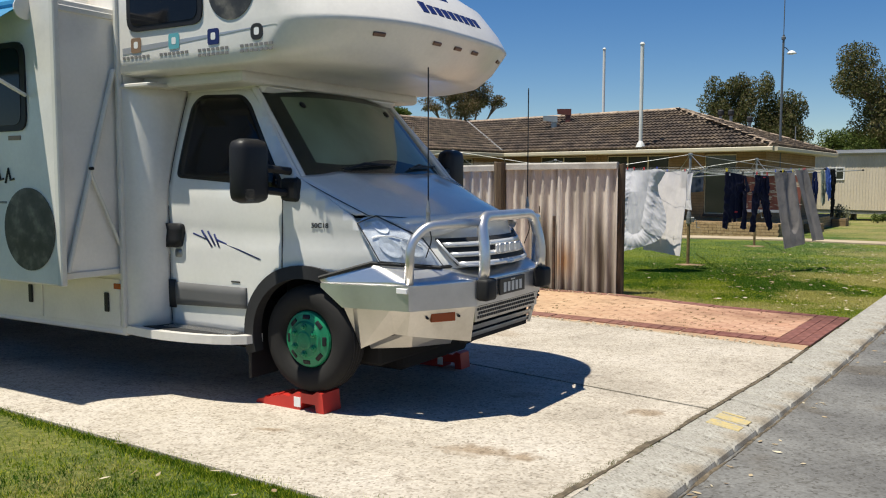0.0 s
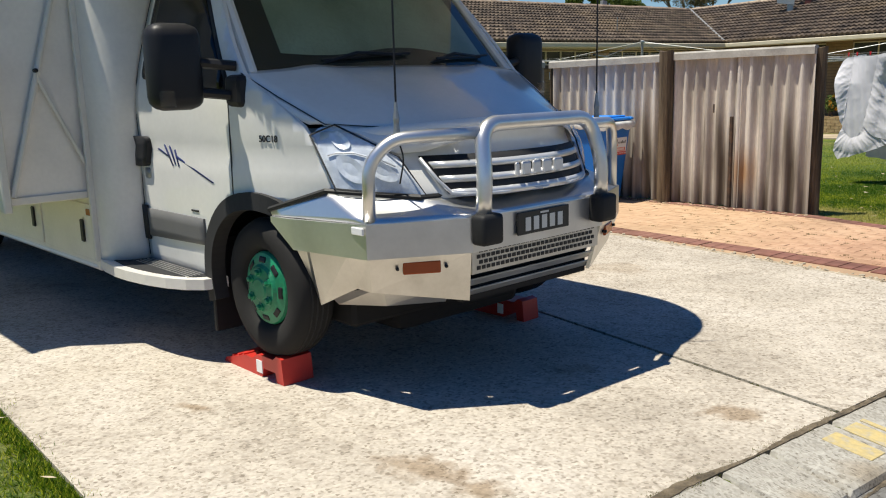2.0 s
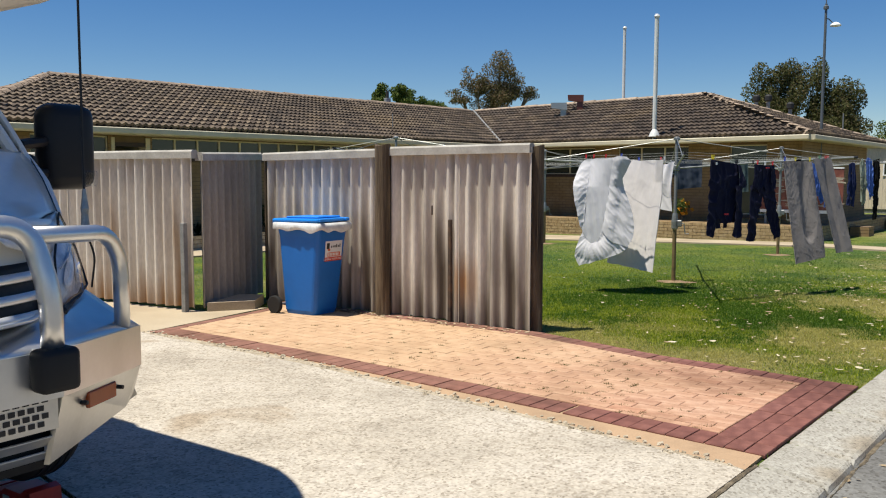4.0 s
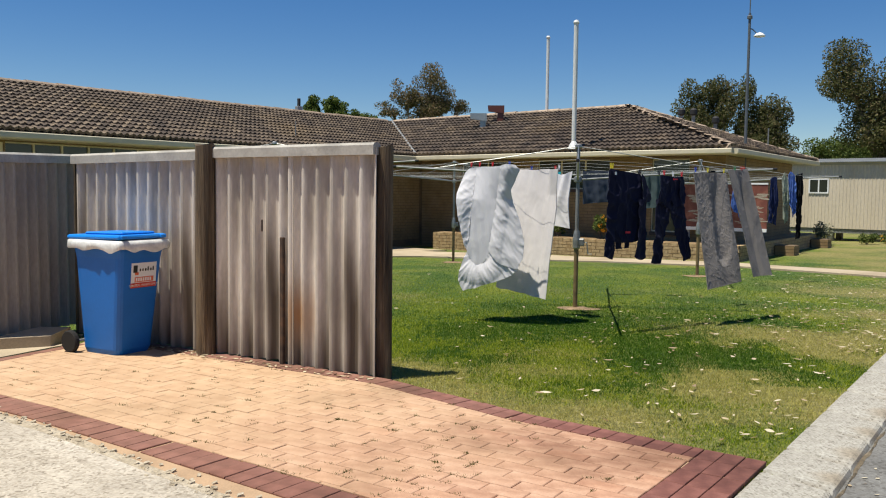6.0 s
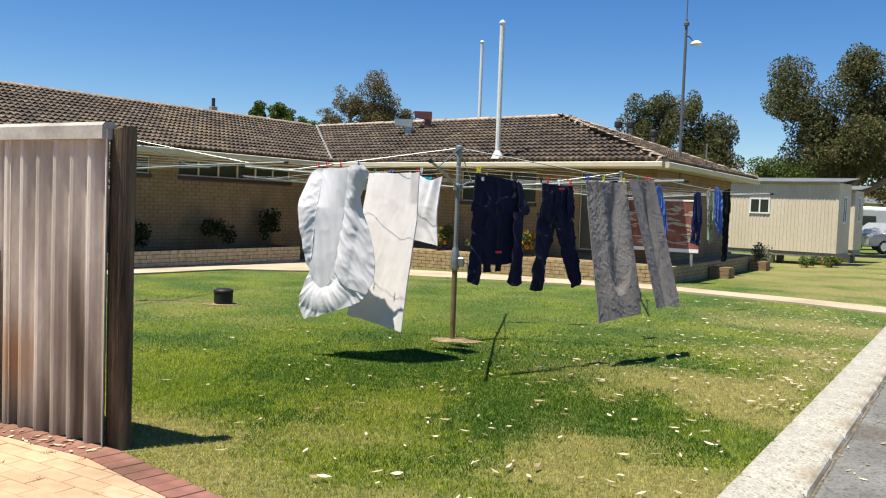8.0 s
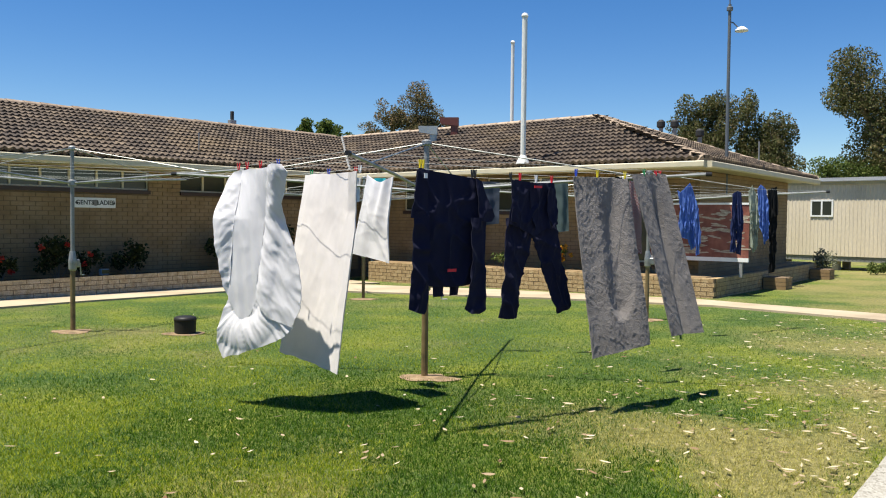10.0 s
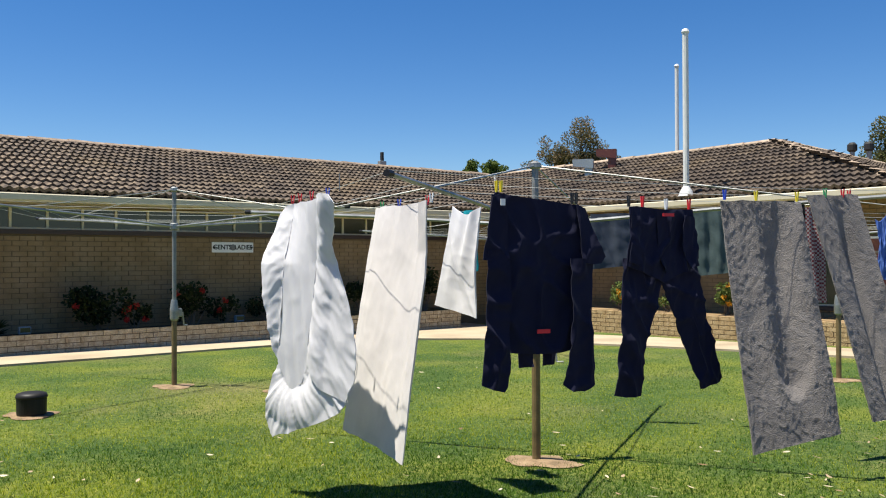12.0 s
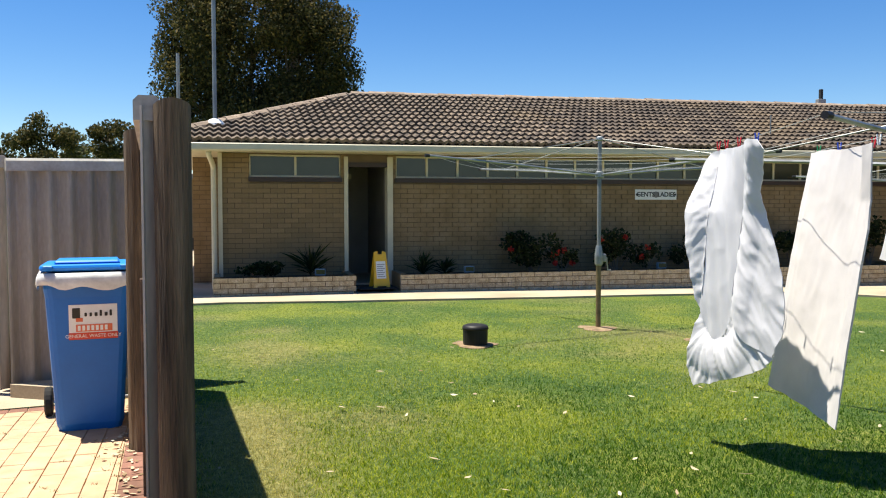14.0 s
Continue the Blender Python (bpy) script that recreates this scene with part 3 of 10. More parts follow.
def worn_concrete(name, base, dark, light, speck=90.0, stain=(0.2, 0.15, 0.1), stain_at=0.62, cracks=True, spots=()):
    """Broom-worn concrete: blotches, exposed sand and stone specks, rusty brown stains, hairline cracks."""
    m = material(name, base, dark, light, scale=1.1, fine=45, rough=0.92, bump=0.5, bump_d=0.006, fine_amount=0.45, detail=9)
    nt = m.node_tree
    p = nt.nodes["Principled BSDF"]
    src = p.inputs["Base Color"].links[0].from_socket
    g = nt.nodes.new("ShaderNodeTexCoord")

    def mult(a, stops, fac_socket, amount):
        r = ramp_node(nt, stops)
        nt.links.new(fac_socket, r.inputs[0])
        mu = nt.nodes.new("ShaderNodeMixRGB")
        mu.blend_type = "MULTIPLY"
        mu.inputs[0].default_value = amount
        nt.links.new(a, mu.inputs[1])
        nt.links.new(r.outputs[0], mu.inputs[2])
        return mu.outputs[0]

    def half(sock):
        h = nt.nodes.new("ShaderNodeMath")
        h.operation = "MULTIPLY"
        h.inputs[1].default_value = 0.5
        nt.links.new(sock, h.inputs[0])
        return h.outputs[0]

    vo = nt.nodes.new("ShaderNodeTexVoronoi")
    vo.inputs["Scale"].default_value = speck
    nt.links.new(g.outputs["Object"], vo.inputs["Vector"])
    out = mult(src, [(0.1, (0.5, 0.47, 0.43)), (0.3, (0.88, 0.87, 0.85)), (0.55, (1.0, 1.0, 1.0)), (1.0, (1.16, 1.16, 1.15))], vo.outputs["Color"], 0.9)
    n3 = nt.nodes.new("ShaderNodeTexNoise")
    n3.inputs["Scale"].default_value, n3.inputs["Detail"].default_value = 13, 9
    nt.links.new(g.outputs["Object"], n3.inputs["Vector"])
    out = mult(out, [(0.34, (0.62, 0.59, 0.55)), (0.46, (0.97, 0.97, 0.97)), (0.66, (1.08, 1.08, 1.07))], n3.outputs["Fac"], 0.45)
    n4 = nt.nodes.new("ShaderNodeTexNoise")
    n4.inputs["Scale"].default_value, n4.inputs["Detail"].default_value = 0.9, 7
    n4.inputs["Distortion"].default_value = 0.6
    nt.links.new(g.outputs["Object"], n4.inputs["Vector"])
    out = mult(out, [(stain_at, (1, 1, 1)), (stain_at + 0.06, (0.72, 0.64, 0.54)), (stain_at + 0.16, (0.6, 0.5, 0.4))], n4.outputs["Fac"], 0.8)
    if cracks:
        cr = nt.nodes.new("ShaderNodeTexVoronoi")
        cr.feature = "DISTANCE_TO_EDGE"
        cr.inputs["Scale"].default_value = 0.38
        wob = nt.nodes.new("ShaderNodeVectorMath")
        wob.operation = "MULTIPLY_ADD"
        wob.inputs[1].default_value = (0.5, 0.5, 0.5)
        nt.links.new(n3.outputs["Color"], wob.inputs[0])
        nt.links.new(g.outputs["Object"], wob.inputs[2])
        nt.links.new(wob.outputs[0], cr.inputs["Vector"])
        out = mult(out, [(0.0, (0.42, 0.38, 0.33)), (0.004, (0.6, 0.56, 0.5)), (0.008, (1, 1, 1))], cr.outputs["Distance"], 0.35)
    for x, y, rx, ry in spots:
        sh = nt.nodes.new("ShaderNodeVectorMath")
        sh.operation = "SUBTRACT"
        sh.inputs[1].default_value = (x, y, 0)
        nt.links.new(g.outputs["Object"], sh.inputs[0])
        sc = nt.nodes.new("ShaderNodeVectorMath")
        sc.operation = "MULTIPLY"
        sc.inputs[1].default_value = (1 / rx, 1 / ry, 0)
        nt.links.new(sh.outputs[0], sc.inputs[0])
        ln = nt.nodes.new("ShaderNodeVectorMath")
        ln.operation = "LENGTH"
        nt.links.new(sc.outputs[0], ln.inputs[0])
        ad = nt.nodes.new("ShaderNodeMath")
        ad.operation = "MULTIPLY_ADD"
        ad.inputs[1].default_value = 1.6
        nt.links.new(n3.outputs["Fac"], ad.inputs[0])
        nt.links.new(ln.outputs["Value"], ad.inputs[2])
        out = mult(out, [(0.25, (0.55, 0.46, 0.36)), (0.55, (0.62, 0.53, 0.43)), (0.85, (1, 1, 1))], half(ad.outputs[0]), 0.9)
    nt.links.new(out, p.inputs["Base Color"])
    b = [n for n in nt.nodes if n.type == "BUMP"][0]
    b2 = nt.nodes.new("ShaderNodeBump")
    b2.inputs["Strength"].default_value, b2.inputs["Distance"].default_value = 0.7, 0.008
    nt.links.new(vo.outputs["Color"], b2.inputs["Height"])
    nt.links.new(b.outputs[0], b2.inputs["Normal"])
    nt.links.new(b2.outputs[0], p.inputs["Normal"])
    return m


MAT["concrete"] = worn_concrete("concrete", (0.525, 0.465, 0.385), (0.41, 0.36, 0.295), (0.6, 0.54, 0.465), 75, spots=((0.5, 5.0, 0.32, 0.13), (0.75, 4.9, 0.12, 0.1), (-0.75, 5.25, 0.16, 0.06), (1.6, 6.0, 0.2, 0.15)))
MAT["kerb_concrete"] = worn_concrete("kerb_concrete", (0.40, 0.375, 0.325), (0.3, 0.28, 0.24), (0.47, 0.445, 0.39), 90, stain_at=0.55, cracks=False)
MAT["asphalt"] = worn_concrete("asphalt", (0.17, 0.165, 0.155), (0.11, 0.105, 0.1), (0.24, 0.235, 0.22), 60, stain_at=0.58)
# ---- building helpers ----
def mesh_from(name, bm, mat):
    me = bpy.data.meshes.new(name)
    bm.to_mesh(me)
    bm.free()
    mats = mat if isinstance(mat, (list, tuple)) else [mat]
    for m in mats:
        me.materials.append(MAT[m] if isinstance(m, str) else m)
    return me


def part(name, bm, mat, parent=None, label="", smooth=False):
    me = mesh_from(name, bm, mat)
    if smooth:
        for p in me.polygons:
            p.use_smooth = True
    ob = new(name, me)
    if parent:
        ob.parent = parent
    if label:
        ob["label"] = label
    return ob


def thing(name, m, label, category, group="", kind=""):
    ob = new(name)
    ob.matrix_basis = m
    return tagged(ob, label, category, group, kind)


def box_bm(x0, x1, y0, y1, z0, z1, bevel=0.0, bm=None, seg=1):
    bm = bm or bmesh.new()
    vs = [bm.verts.new((x, y, z)) for z in (z0, z1) for y in (y0, y1) for x in (x0, x1)]
    fs = [bm.faces.new([vs[i] for i in q]) for q in ((0, 2, 3, 1), (4, 5, 7, 6), (0, 1, 5, 4), (2, 6, 7, 3), (0, 4, 6, 2), (1, 3, 7, 5))]
    if bevel:
        es = list({e for f in fs for e in f.edges})
        bmesh.ops.bevel(bm, geom=es, offset=bevel, segments=seg, affect="EDGES", profile=0.5)
    return bm


def prism_bm(pts, z0, z1, bm=None):
    """An upright prism over a convex or concave outline."""
    bm = bm or bmesh.new()
    lo = [bm.verts.new((x, y, z0)) for x, y in pts]
    hi = [bm.verts.new((x, y, z1)) for x, y in pts]
    n = len(pts)
    bm.faces.new(hi)
    bm.faces.new(lo[::-1])
    for i in range(n):
        bm.faces.new((lo[i], lo[(i + 1) % n], hi[(i + 1) % n], hi[i]))
    bmesh.ops.recalc_face_normals(bm, faces=bm.faces[:])
    return bm


def tube_bm(points, radius, sides=8, bm=None, cap=True, taper=None):
    """A round bar along a list of points."""
    bm = bm or bmesh.new()
    pts = [Vector(p) for p in points]
    rings = []
    up = None
    for i, p in enumerate(pts):
        d = (pts[min(i + 1, len(pts) - 1)] - pts[max(i - 1, 0)]).normalized()
        if up is None:
            up = d.orthogonal().normalized()
        up = (up - d * up.dot(d)).normalized()
        side = d.cross(up)
        r = radius if taper is None else radius + (taper - radius) * i / (len(pts) - 1)
        rings.append([bm.verts.new(p + (up * math.cos(a) + side * math.sin(a)) * r) for a in [2 * math.pi * k / sides for k in range(sides)]])
    for a, b in zip(rings, rings[1:]):
        for k in range(sides):
            bm.faces.new((a[k], a[(k + 1) % sides], b[(k + 1) % sides], b[k]))
    if cap:
        bm.faces.new(rings[0][::-1])
        bm.faces.new(rings[-1])
    return bm


def lathe_bm(profile, sides=24, bm=None, axis="z"):
    """A turned body: profile of (radius, height)."""
    bm = bm or bmesh.new()
    rings = []
    for r, h in profile:
        ring = []
        for k in range(sides):
            a = 2 * math.pi * k / sides
            c = (r * math.cos(a), r * math.sin(a), h)
            ring.append(bm.verts.new(c if axis == "z" else (c[0], c[2], c[1])))
        rings.append(ring)
    for a, b in zip(rings, rings[1:]):
        for k in range(sides):
            bm.faces.new((a[k], a[(k + 1) % sides], b[(k + 1) % sides], b[k]))
    bm.faces.new(rings[0][::-1])
    bm.faces.new(rings[-1])
    bmesh.ops.recalc_face_normals(bm, faces=bm.faces[:])
    return bm


def arc(pts, r, n=5):
    """Rounds the inner corners of a line of points."""
    pts = [Vector(p) for p in pts]
    out = [pts[0]]
    for a, b, c in zip(pts, pts[1:], pts[2:]):
        d1, d2 = (a - b), (c - b)
        k = min(r, d1.length * 0.45, d2.length * 0.45)
        p, q = b + d1.normalized() * k, b + d2.normalized() * k
        for i in range(n + 1):
            t = i / n
            out.append(p * (1 - t) ** 2 + b * 2 * t * (1 - t) + q * t * t)
    out.append(pts[-1])
    return out


# ---- the plan ----
def way(deg):
    return Vector((math.cos(radians(deg)), math.sin(radians(deg))))


KD, K0 = way(58.8), Vector((2.03, 6.13))       # the kerb's way and a point on its inner edge
KL = Vector((-KD.y, KD.x))
FD, E0 = way(153.5), Vector((2.236, 12.33))     # the fence's way and its end
FN = Vector((FD.y, -FD.x))                     # from the paving towards the lawn
rng = random.Random(5)


def clamp(v, a=0.0, b=1.0):
    return max(a, min(b, v))


def ground_z(x, y):
    """The road and drive fall towards the lawn, and the lawn a little towards the far building."""
    p = Vector((x, y)) - K0
    along, off = p.dot(KD), p.dot(KL)
    z = 0.03 * clamp(1.8 - along, 0, 9)
    z -= 0.16 * clamp((along - 9) / 14) * clamp((off - 1.0) / 7)
    return z - 0.05 * clamp((off - 8) / 4) * clamp(along / 3)


def kpt(along, off):
    p = K0 + KD * along + KL * off
    return p.x, p.y


def fpt(k, off=0.0):
    p = E0 + FD * k + FN * off
    return p.x, p.y


def drape_bm(outline, lift, thick, step=0.8):
    """A sheet over an outline that follows the ground, with a skirt."""
    bm = bmesh.new()
    bm.faces.new([bm.verts.new((x, y, 0)) for x, y in outline])
    al = [(Vector(p) - K0).dot(KD) for p in outline]
    of = [(Vector(p) - K0).dot(KL) for p in outline]
    for axis, vals in ((KD, al), (KL, of)):
        k = math.floor(min(vals) / step) * step
        while k < max(vals):
            c = K0 + axis * k
            bmesh.ops.bisect_plane(bm, geom=bm.verts[:] + bm.edges[:] + bm.faces[:], plane_co=(c.x, c.y, 0), plane_no=(axis.x, axis.y, 0), dist=1e-5)
            k += step
    r = bmesh.ops.extrude_face_region(bm, geom=bm.faces[:])
    top = {v for v in r["geom"] if isinstance(v, bmesh.types.BMVert)}
    for v in bm.verts:
        v.co.z = ground_z(v.co.x, v.co.y) + lift - (0 if v in top else thick)
    bmesh.ops.recalc_face_normals(bm, faces=bm.faces[:])
    return bm


# ---- ground ----
def fence_line(x, y):
    """How far a place lies from the worn strip behind the fence."""
    a, b = Vector(fpt(-0.1, 0.45)), Vector(fpt(2.6, 0.5))
    q = Vector((x, y))
    return (a.lerp(b, clamp((q - a).dot(b - a) / (b - a).length_squared)) - q).length


def dryness(x, y):
    """How straw-coloured the lawn is: along the kerb and in patches."""
    p = Vector((x, y)) - K0
    along, off = p.dot(KD), p.dot(KL)
    n = noise.noise((x * 0.55, y * 0.55, 3.1)) + 0.6 * noise.noise((x * 1.7, y * 1.7, 9.2))
    near = clamp(0.55 + 1.5 * n) * clamp(1.1 - off / 2.6) * clamp((along - 3.5) / 3) * clamp((40 - along) / 20)
    edge = clamp(1.0 - abs(along - 5.0) / 1.2) * clamp(1.0 - off / 4.5) * 0.8
    mid = clamp(noise.noise((x * 0.35 + 7, y * 0.35, 1.7)) * 1.6 - 0.25)
    patch = clamp(noise.noise((x * 0.9, y * 0.9, 6.6)) * 1.5 + 0.5 * noise.noise((x * 3.1, y * 3.1, 2.6)) - 0.05) * clamp((off - 4.5) / 2)
    far = clamp((along - 19) / 8) * clamp(1.2 - off / 9) * 0.8
    a, b = Vector((4.6, 10.55)), Vector((2.35, 12.3))
    q = Vector((x, y))
    near_paving = (a.lerp(b, clamp((q - a).dot(b - a) / (b - a).length_squared)) - q).length
    n += 1.1 * clamp(0.75 - near_paving)
    past = clamp((0.5 * (x - 6.0) + 0.87 * (y - 25.4)) / 1.5) * clamp(0.75 + 1.2 * n)
    bare = clamp(1.2 - (fence_line(x, y) + 0.25 * n) / 0.55)
    if along < 1:
        return clamp(0.75 * n + 0.12)
    return clamp(0.45 * past + 0.8 * bare + 0.85 * near + edge * 0.55 + 0.3 * mid + 0.5 * patch + far * 0.55 + 0.5 * n - 0.07)


def ground_bm():
    bm = bmesh.new()
    layer = bm.verts.layers.float.new("dry")
    alongs = [-400, -150, -60, -30, -15, -9] + [-7 + k * 0.35 for k in range(0, 120)] + [36, 38, 41, 45, 50, 60, 80, 120, 200, 450]
    offs = [-450, -150, -60, -20, -13, -0.5, -0.05] + [0.3 + 0.35 * k for k in range(0, 52)] + [19, 20, 22, 25, 30, 40, 60, 100, 200, 450]
    vs = {}
    for i, a in enumerate(alongs):
        for j, o in enumerate(offs):
            x, y = kpt(a, o)
            v = bm.verts.new((x, y, ground_z(x, y) - (0.02 if o > -0.2 else 0.25)))
            v[layer] = dryness(x, y)
            vs[i, j] = v
    for i in range(len(alongs) - 1):
        for j in range(len(offs) - 1):
            bm.faces.new((vs[i, j], vs[i, j + 1], vs[i + 1, j + 1], vs[i + 1, j]))
    bmesh.ops.recalc_face_normals(bm, faces=bm.faces[:])
    return bm


tagged(part("ground", ground_bm(), "lawn"), "mown green lawn with dry straw-coloured patches", "lawn", kind="structure")

tagged(part("road", drape_bm([kpt(-40, -12), kpt(70, -12), kpt(70, -0.363), kpt(-40, -0.363)], -0.078, 0.3, 2.0), "asphalt"), "worn grey asphalt road with pale stone chips", "road", kind="structure")

# plain walls added out of view, beyond road and near lawn, blocking low sky
for nm, line in (("wall_south", (kpt(-14, -12.4), kpt(60, -12.4))), ("wall_west", (kpt(-14.2, -12.4), kpt(-14.2, 24)))):
    a, b = Vector(line[0]), Vector(line[1])
    side_ = Vector((-(b - a).y, (b - a).x)).normalized() * 0.2
    tagged(part(nm, prism_bm([tuple(a), tuple(b), tuple(b + side_), tuple(a + side_)], -0.6, 1.8), "cladding"), "plain pale unseen wall added to block low sky light", "wall", kind="structure")

# kerb of single concrete lengths with open joints
kerb = tagged(part("kerb", drape_bm([kpt(-40, -0.34), kpt(60, -0.34), kpt(60, -0.01), kpt(-40, -0.01)], -0.06, 0.25, 2.0), "soil"), "weathered flush concrete kerb of short lengths", "kerb", kind="structure")


def kerb_stone_bm(length):
    bm = bmesh.new()
    prof = [(-0.36, -0.16), (-0.362, -0.075), (-0.352, -0.05), (-0.33, -0.037), (-0.02, 0.0), (0.0, -0.008), (0.0, -0.14)]
    rows = []
    ends = (0.012, length - 0.012)
    for a in (0.012, 0.03, length - 0.03, length - 0.012):
        inset = 0.022 if a in ends else 0.0
        rows.append([bm.verts.new((a, o, z - inset)) for o, z in prof])
    for p, q in zip(rows, rows[1:]):
        for k in range(len(prof) - 1):
            bm.faces.new((p[k], q[k], q[k + 1], p[k + 1]))
    bm.faces.new(rows[0])
    bm.faces.new(rows[-1][::-1])
    bmesh.ops.recalc_face_normals(bm, faces=bm.faces[:])
    return bm


KERB_LEN = 0.55
kerb_mesh = mesh_from("kerb_stone", kerb_stone_bm(KERB_LEN), "kerb_concrete")
joints = [-7.0, -6.3, -5.55, -4.9, -4.3, -3.7, -2.95, -2.4, -1.95, -1.41, -0.93, -0.61, -0.10, 0.44, 0.75, 1.46]
while joints[-1] < 34:
    joints.append(joints[-1] + rng.choice((0.5, 0.62, 0.74, 0.9)))
for k, k2 in zip(joints, joints[1:]):
    x, y = kpt(k, 0)
    z0, z1 = ground_z(x, y), ground_z(*kpt(k2, 0))
    ob = new("kerb_stone", kerb_mesh)
    ob.parent = kerb
    ob.matrix_basis = Matrix.Translation((x, y, z0 + rng.uniform(-0.002, 0.002))) @ Matrix.Rotation(radians(58.8) + rng.uniform(-0.004, 0.004), 4, "Z") @ Matrix.Rotation(-math.atan2(z1 - z0, k2 - k), 4, "Y") @ Matrix.Diagonal(((k2 - k) / KERB_LEN, 1, 1, 1))

# faded painted bay marking on the kerb, as plain bars
marking = thing("bay_marking", Matrix.Translation((*kpt(-0.10, -0.18), ground_z(*kpt(-0.10, 0)) - 0.018)) @ Matrix.Rotation(radians(58.8), 4, "Z") @ Matrix.Rotation(radians(1.7), 4, "Y") @ Matrix.Rotation(radians(6.8), 4, "X"), "faded yellow painted bay marking on the kerb", "marking", kind="structure")
for dx, w in ((-0.14, 0.12), (0.035, 0.12), (0.145, 0.03)):
    part("paint_bar", box_bm(dx - w / 2, dx + w / 2, -0.11 if w > 0.1 else -0.06, 0.10, -0.004, 0.0035, 0.002), "yellow_paint", marking)


# dirt caught between the drive and the kerb
def dirt_bm(a0, a1, lo, hi, lift):
    bm = bmesh.new()
    prev = None
    n = int((a1 - a0) / 0.03)
    for i in range(n + 1):
        a = a0 + (a1 - a0) * i / n
        w0 = lo + 0.012 * noise.noise((a * 6, 0.0, 1.0)) + 0.006 * noise.noise((a * 25, 2.0, 1.0))
        w1 = hi + 0.035 * noise.noise((a * 2.2, 5.0, 2.0)) + 0.012 * noise.noise((a * 18, 8.0, 2.0))
        z = ground_z(*kpt(a, 0))
        row = [bm.verts.new((*kpt(a, o), z + h)) for o, h in ((w0 - 0.004, lift - 0.05), (w0, lift), ((w0 + w1) / 2, lift + 0.004 + 0.004 * noise.noise((a * 30, 1, 1))), (w1, lift + 0.001), (w1 + 0.004, lift - 0.02))]
        if prev:
            for k in range(4):
                bm.faces.new((prev[k], row[k], row[k + 1], prev[k + 1]))
        prev = row
    bmesh.ops.recalc_face_normals(bm, faces=bm.faces[:])
    return bm


tagged(part("dirt_strip", dirt_bm(-2.6, 2.9, -0.014, 0.014, 0.004), "brown_dirt"), "brown dirt caught along the drive's kerb joint", "dirt", kind="stuff")
tagged(part("gutter_dirt", dirt_bm(-6.0, 14.0, -0.385, -0.368, -0.076), "brown_dirt"), "dark dirt in the gutter against the kerb", "dirt", kind="stuff")

# concrete drive in two pours with a weedy joint
driveway = thing("driveway", Matrix.Identity(4), "pale rough concrete driveway with a weedy joint and stains", "driveway", kind="structure")
J0, J1 = Vector((2.035, 6.17)), Vector((0.45, 7.42))
jd = (J1 - J0).normalized()
jn = Vector((-jd.y, jd.x))
JF = J0 + jd * 14
near_pour = [(-0.16, 4.13), (0.88, 4.14), tuple(J0 + jn * 0.012), tuple(JF + jn * 0.012), (-14.5, 12.3)]
far_pour = [tuple(J0 - jn * 0.012), (3.46, 8.53), (0.45, 10.62), (-1.5, 11.7), (-11.8, 17.2), tuple(JF - jn * 0.012)]
part("slab", drape_bm(near_pour, 0.0, 0.12), "concrete", driveway)
part("slab", drape_bm(far_pour, 0.003, 0.12), "concrete", driveway)
rear_slab = [(-1.52, 11.72), (-0.88, 13.42), (-1.5, 13.06), (-5.4, 14.46), (-11.8, 17.2)]
part("slab", drape_bm(rear_slab, 0.002, 0.12), "path_concrete", driveway)
path_w = [(-6.5, 16.9), (-6.15, 17.65), (-5.08, 19.0), (-4.08, 20.45), (-3.12, 22.1), (-2.5, 23.35), (-1.6, 24.9), (-0.9, 26.2), (0.9, 29.0), (1.6, 29.6), (-2.2, 32.5), (-9.5, 20.8), (-25.0, 27.0), (-24.0, 13.0), (-12.5, 12.5)]
tagged(part("path_west", drape_bm(path_w, 0.012, 0.1, 1.5), "path_concrete"), "pale concrete path along the brick planters", "path", kind="structure")
path_n = [(-0.9, 26.2), (1.2, 26.75), (5.6, 25.55), (8.3, 24.25), (10.0, 22.35), (11.0, 21.1), (11.5, 22.0), (10.35, 23.25), (8.9, 24.85), (8.3, 25.6), (4.4, 27.9), (0.9, 29.0)]
tagged(part("path_north", drape_bm(path_n, 0.014, 0.1, 1.5), "path_concrete"), "narrow pale concrete path across the lawn", "path", kind="structure")
tagged(part("gravel_edge", drape_bm([(3.46, 8.53), (3.40, 8.60), (0.45, 10.70), (-1.5, 11.78), (-1.52, 11.70), (0.45, 10.60)], 0.004, 0.06), "sand"), "sandy rubble strip between drive and paving", "edging", kind="structure")
# ---- the brick building with two wings round the lawn ----
B_WAY, B_O = 59.0, (-7.0, 17.95)
building = thing("amenities_building", Matrix.Translation((*B_O, 0)) @ Matrix.Rotation(radians(B_WAY), 4, "Z"), "low cream-brick building with two tiled wings", "building")
HALF = 4.5
SW, SN, DE, DG = -1.1, 15.2, -9.0, 0.35
ZW, ZN, RW, RN = 2.46, 2.59, 3.87, 4.13          # gutters and ridges of the two wings
WALL_W, WALL_N, SIDE_N = 0.95, 16.3, -8.5


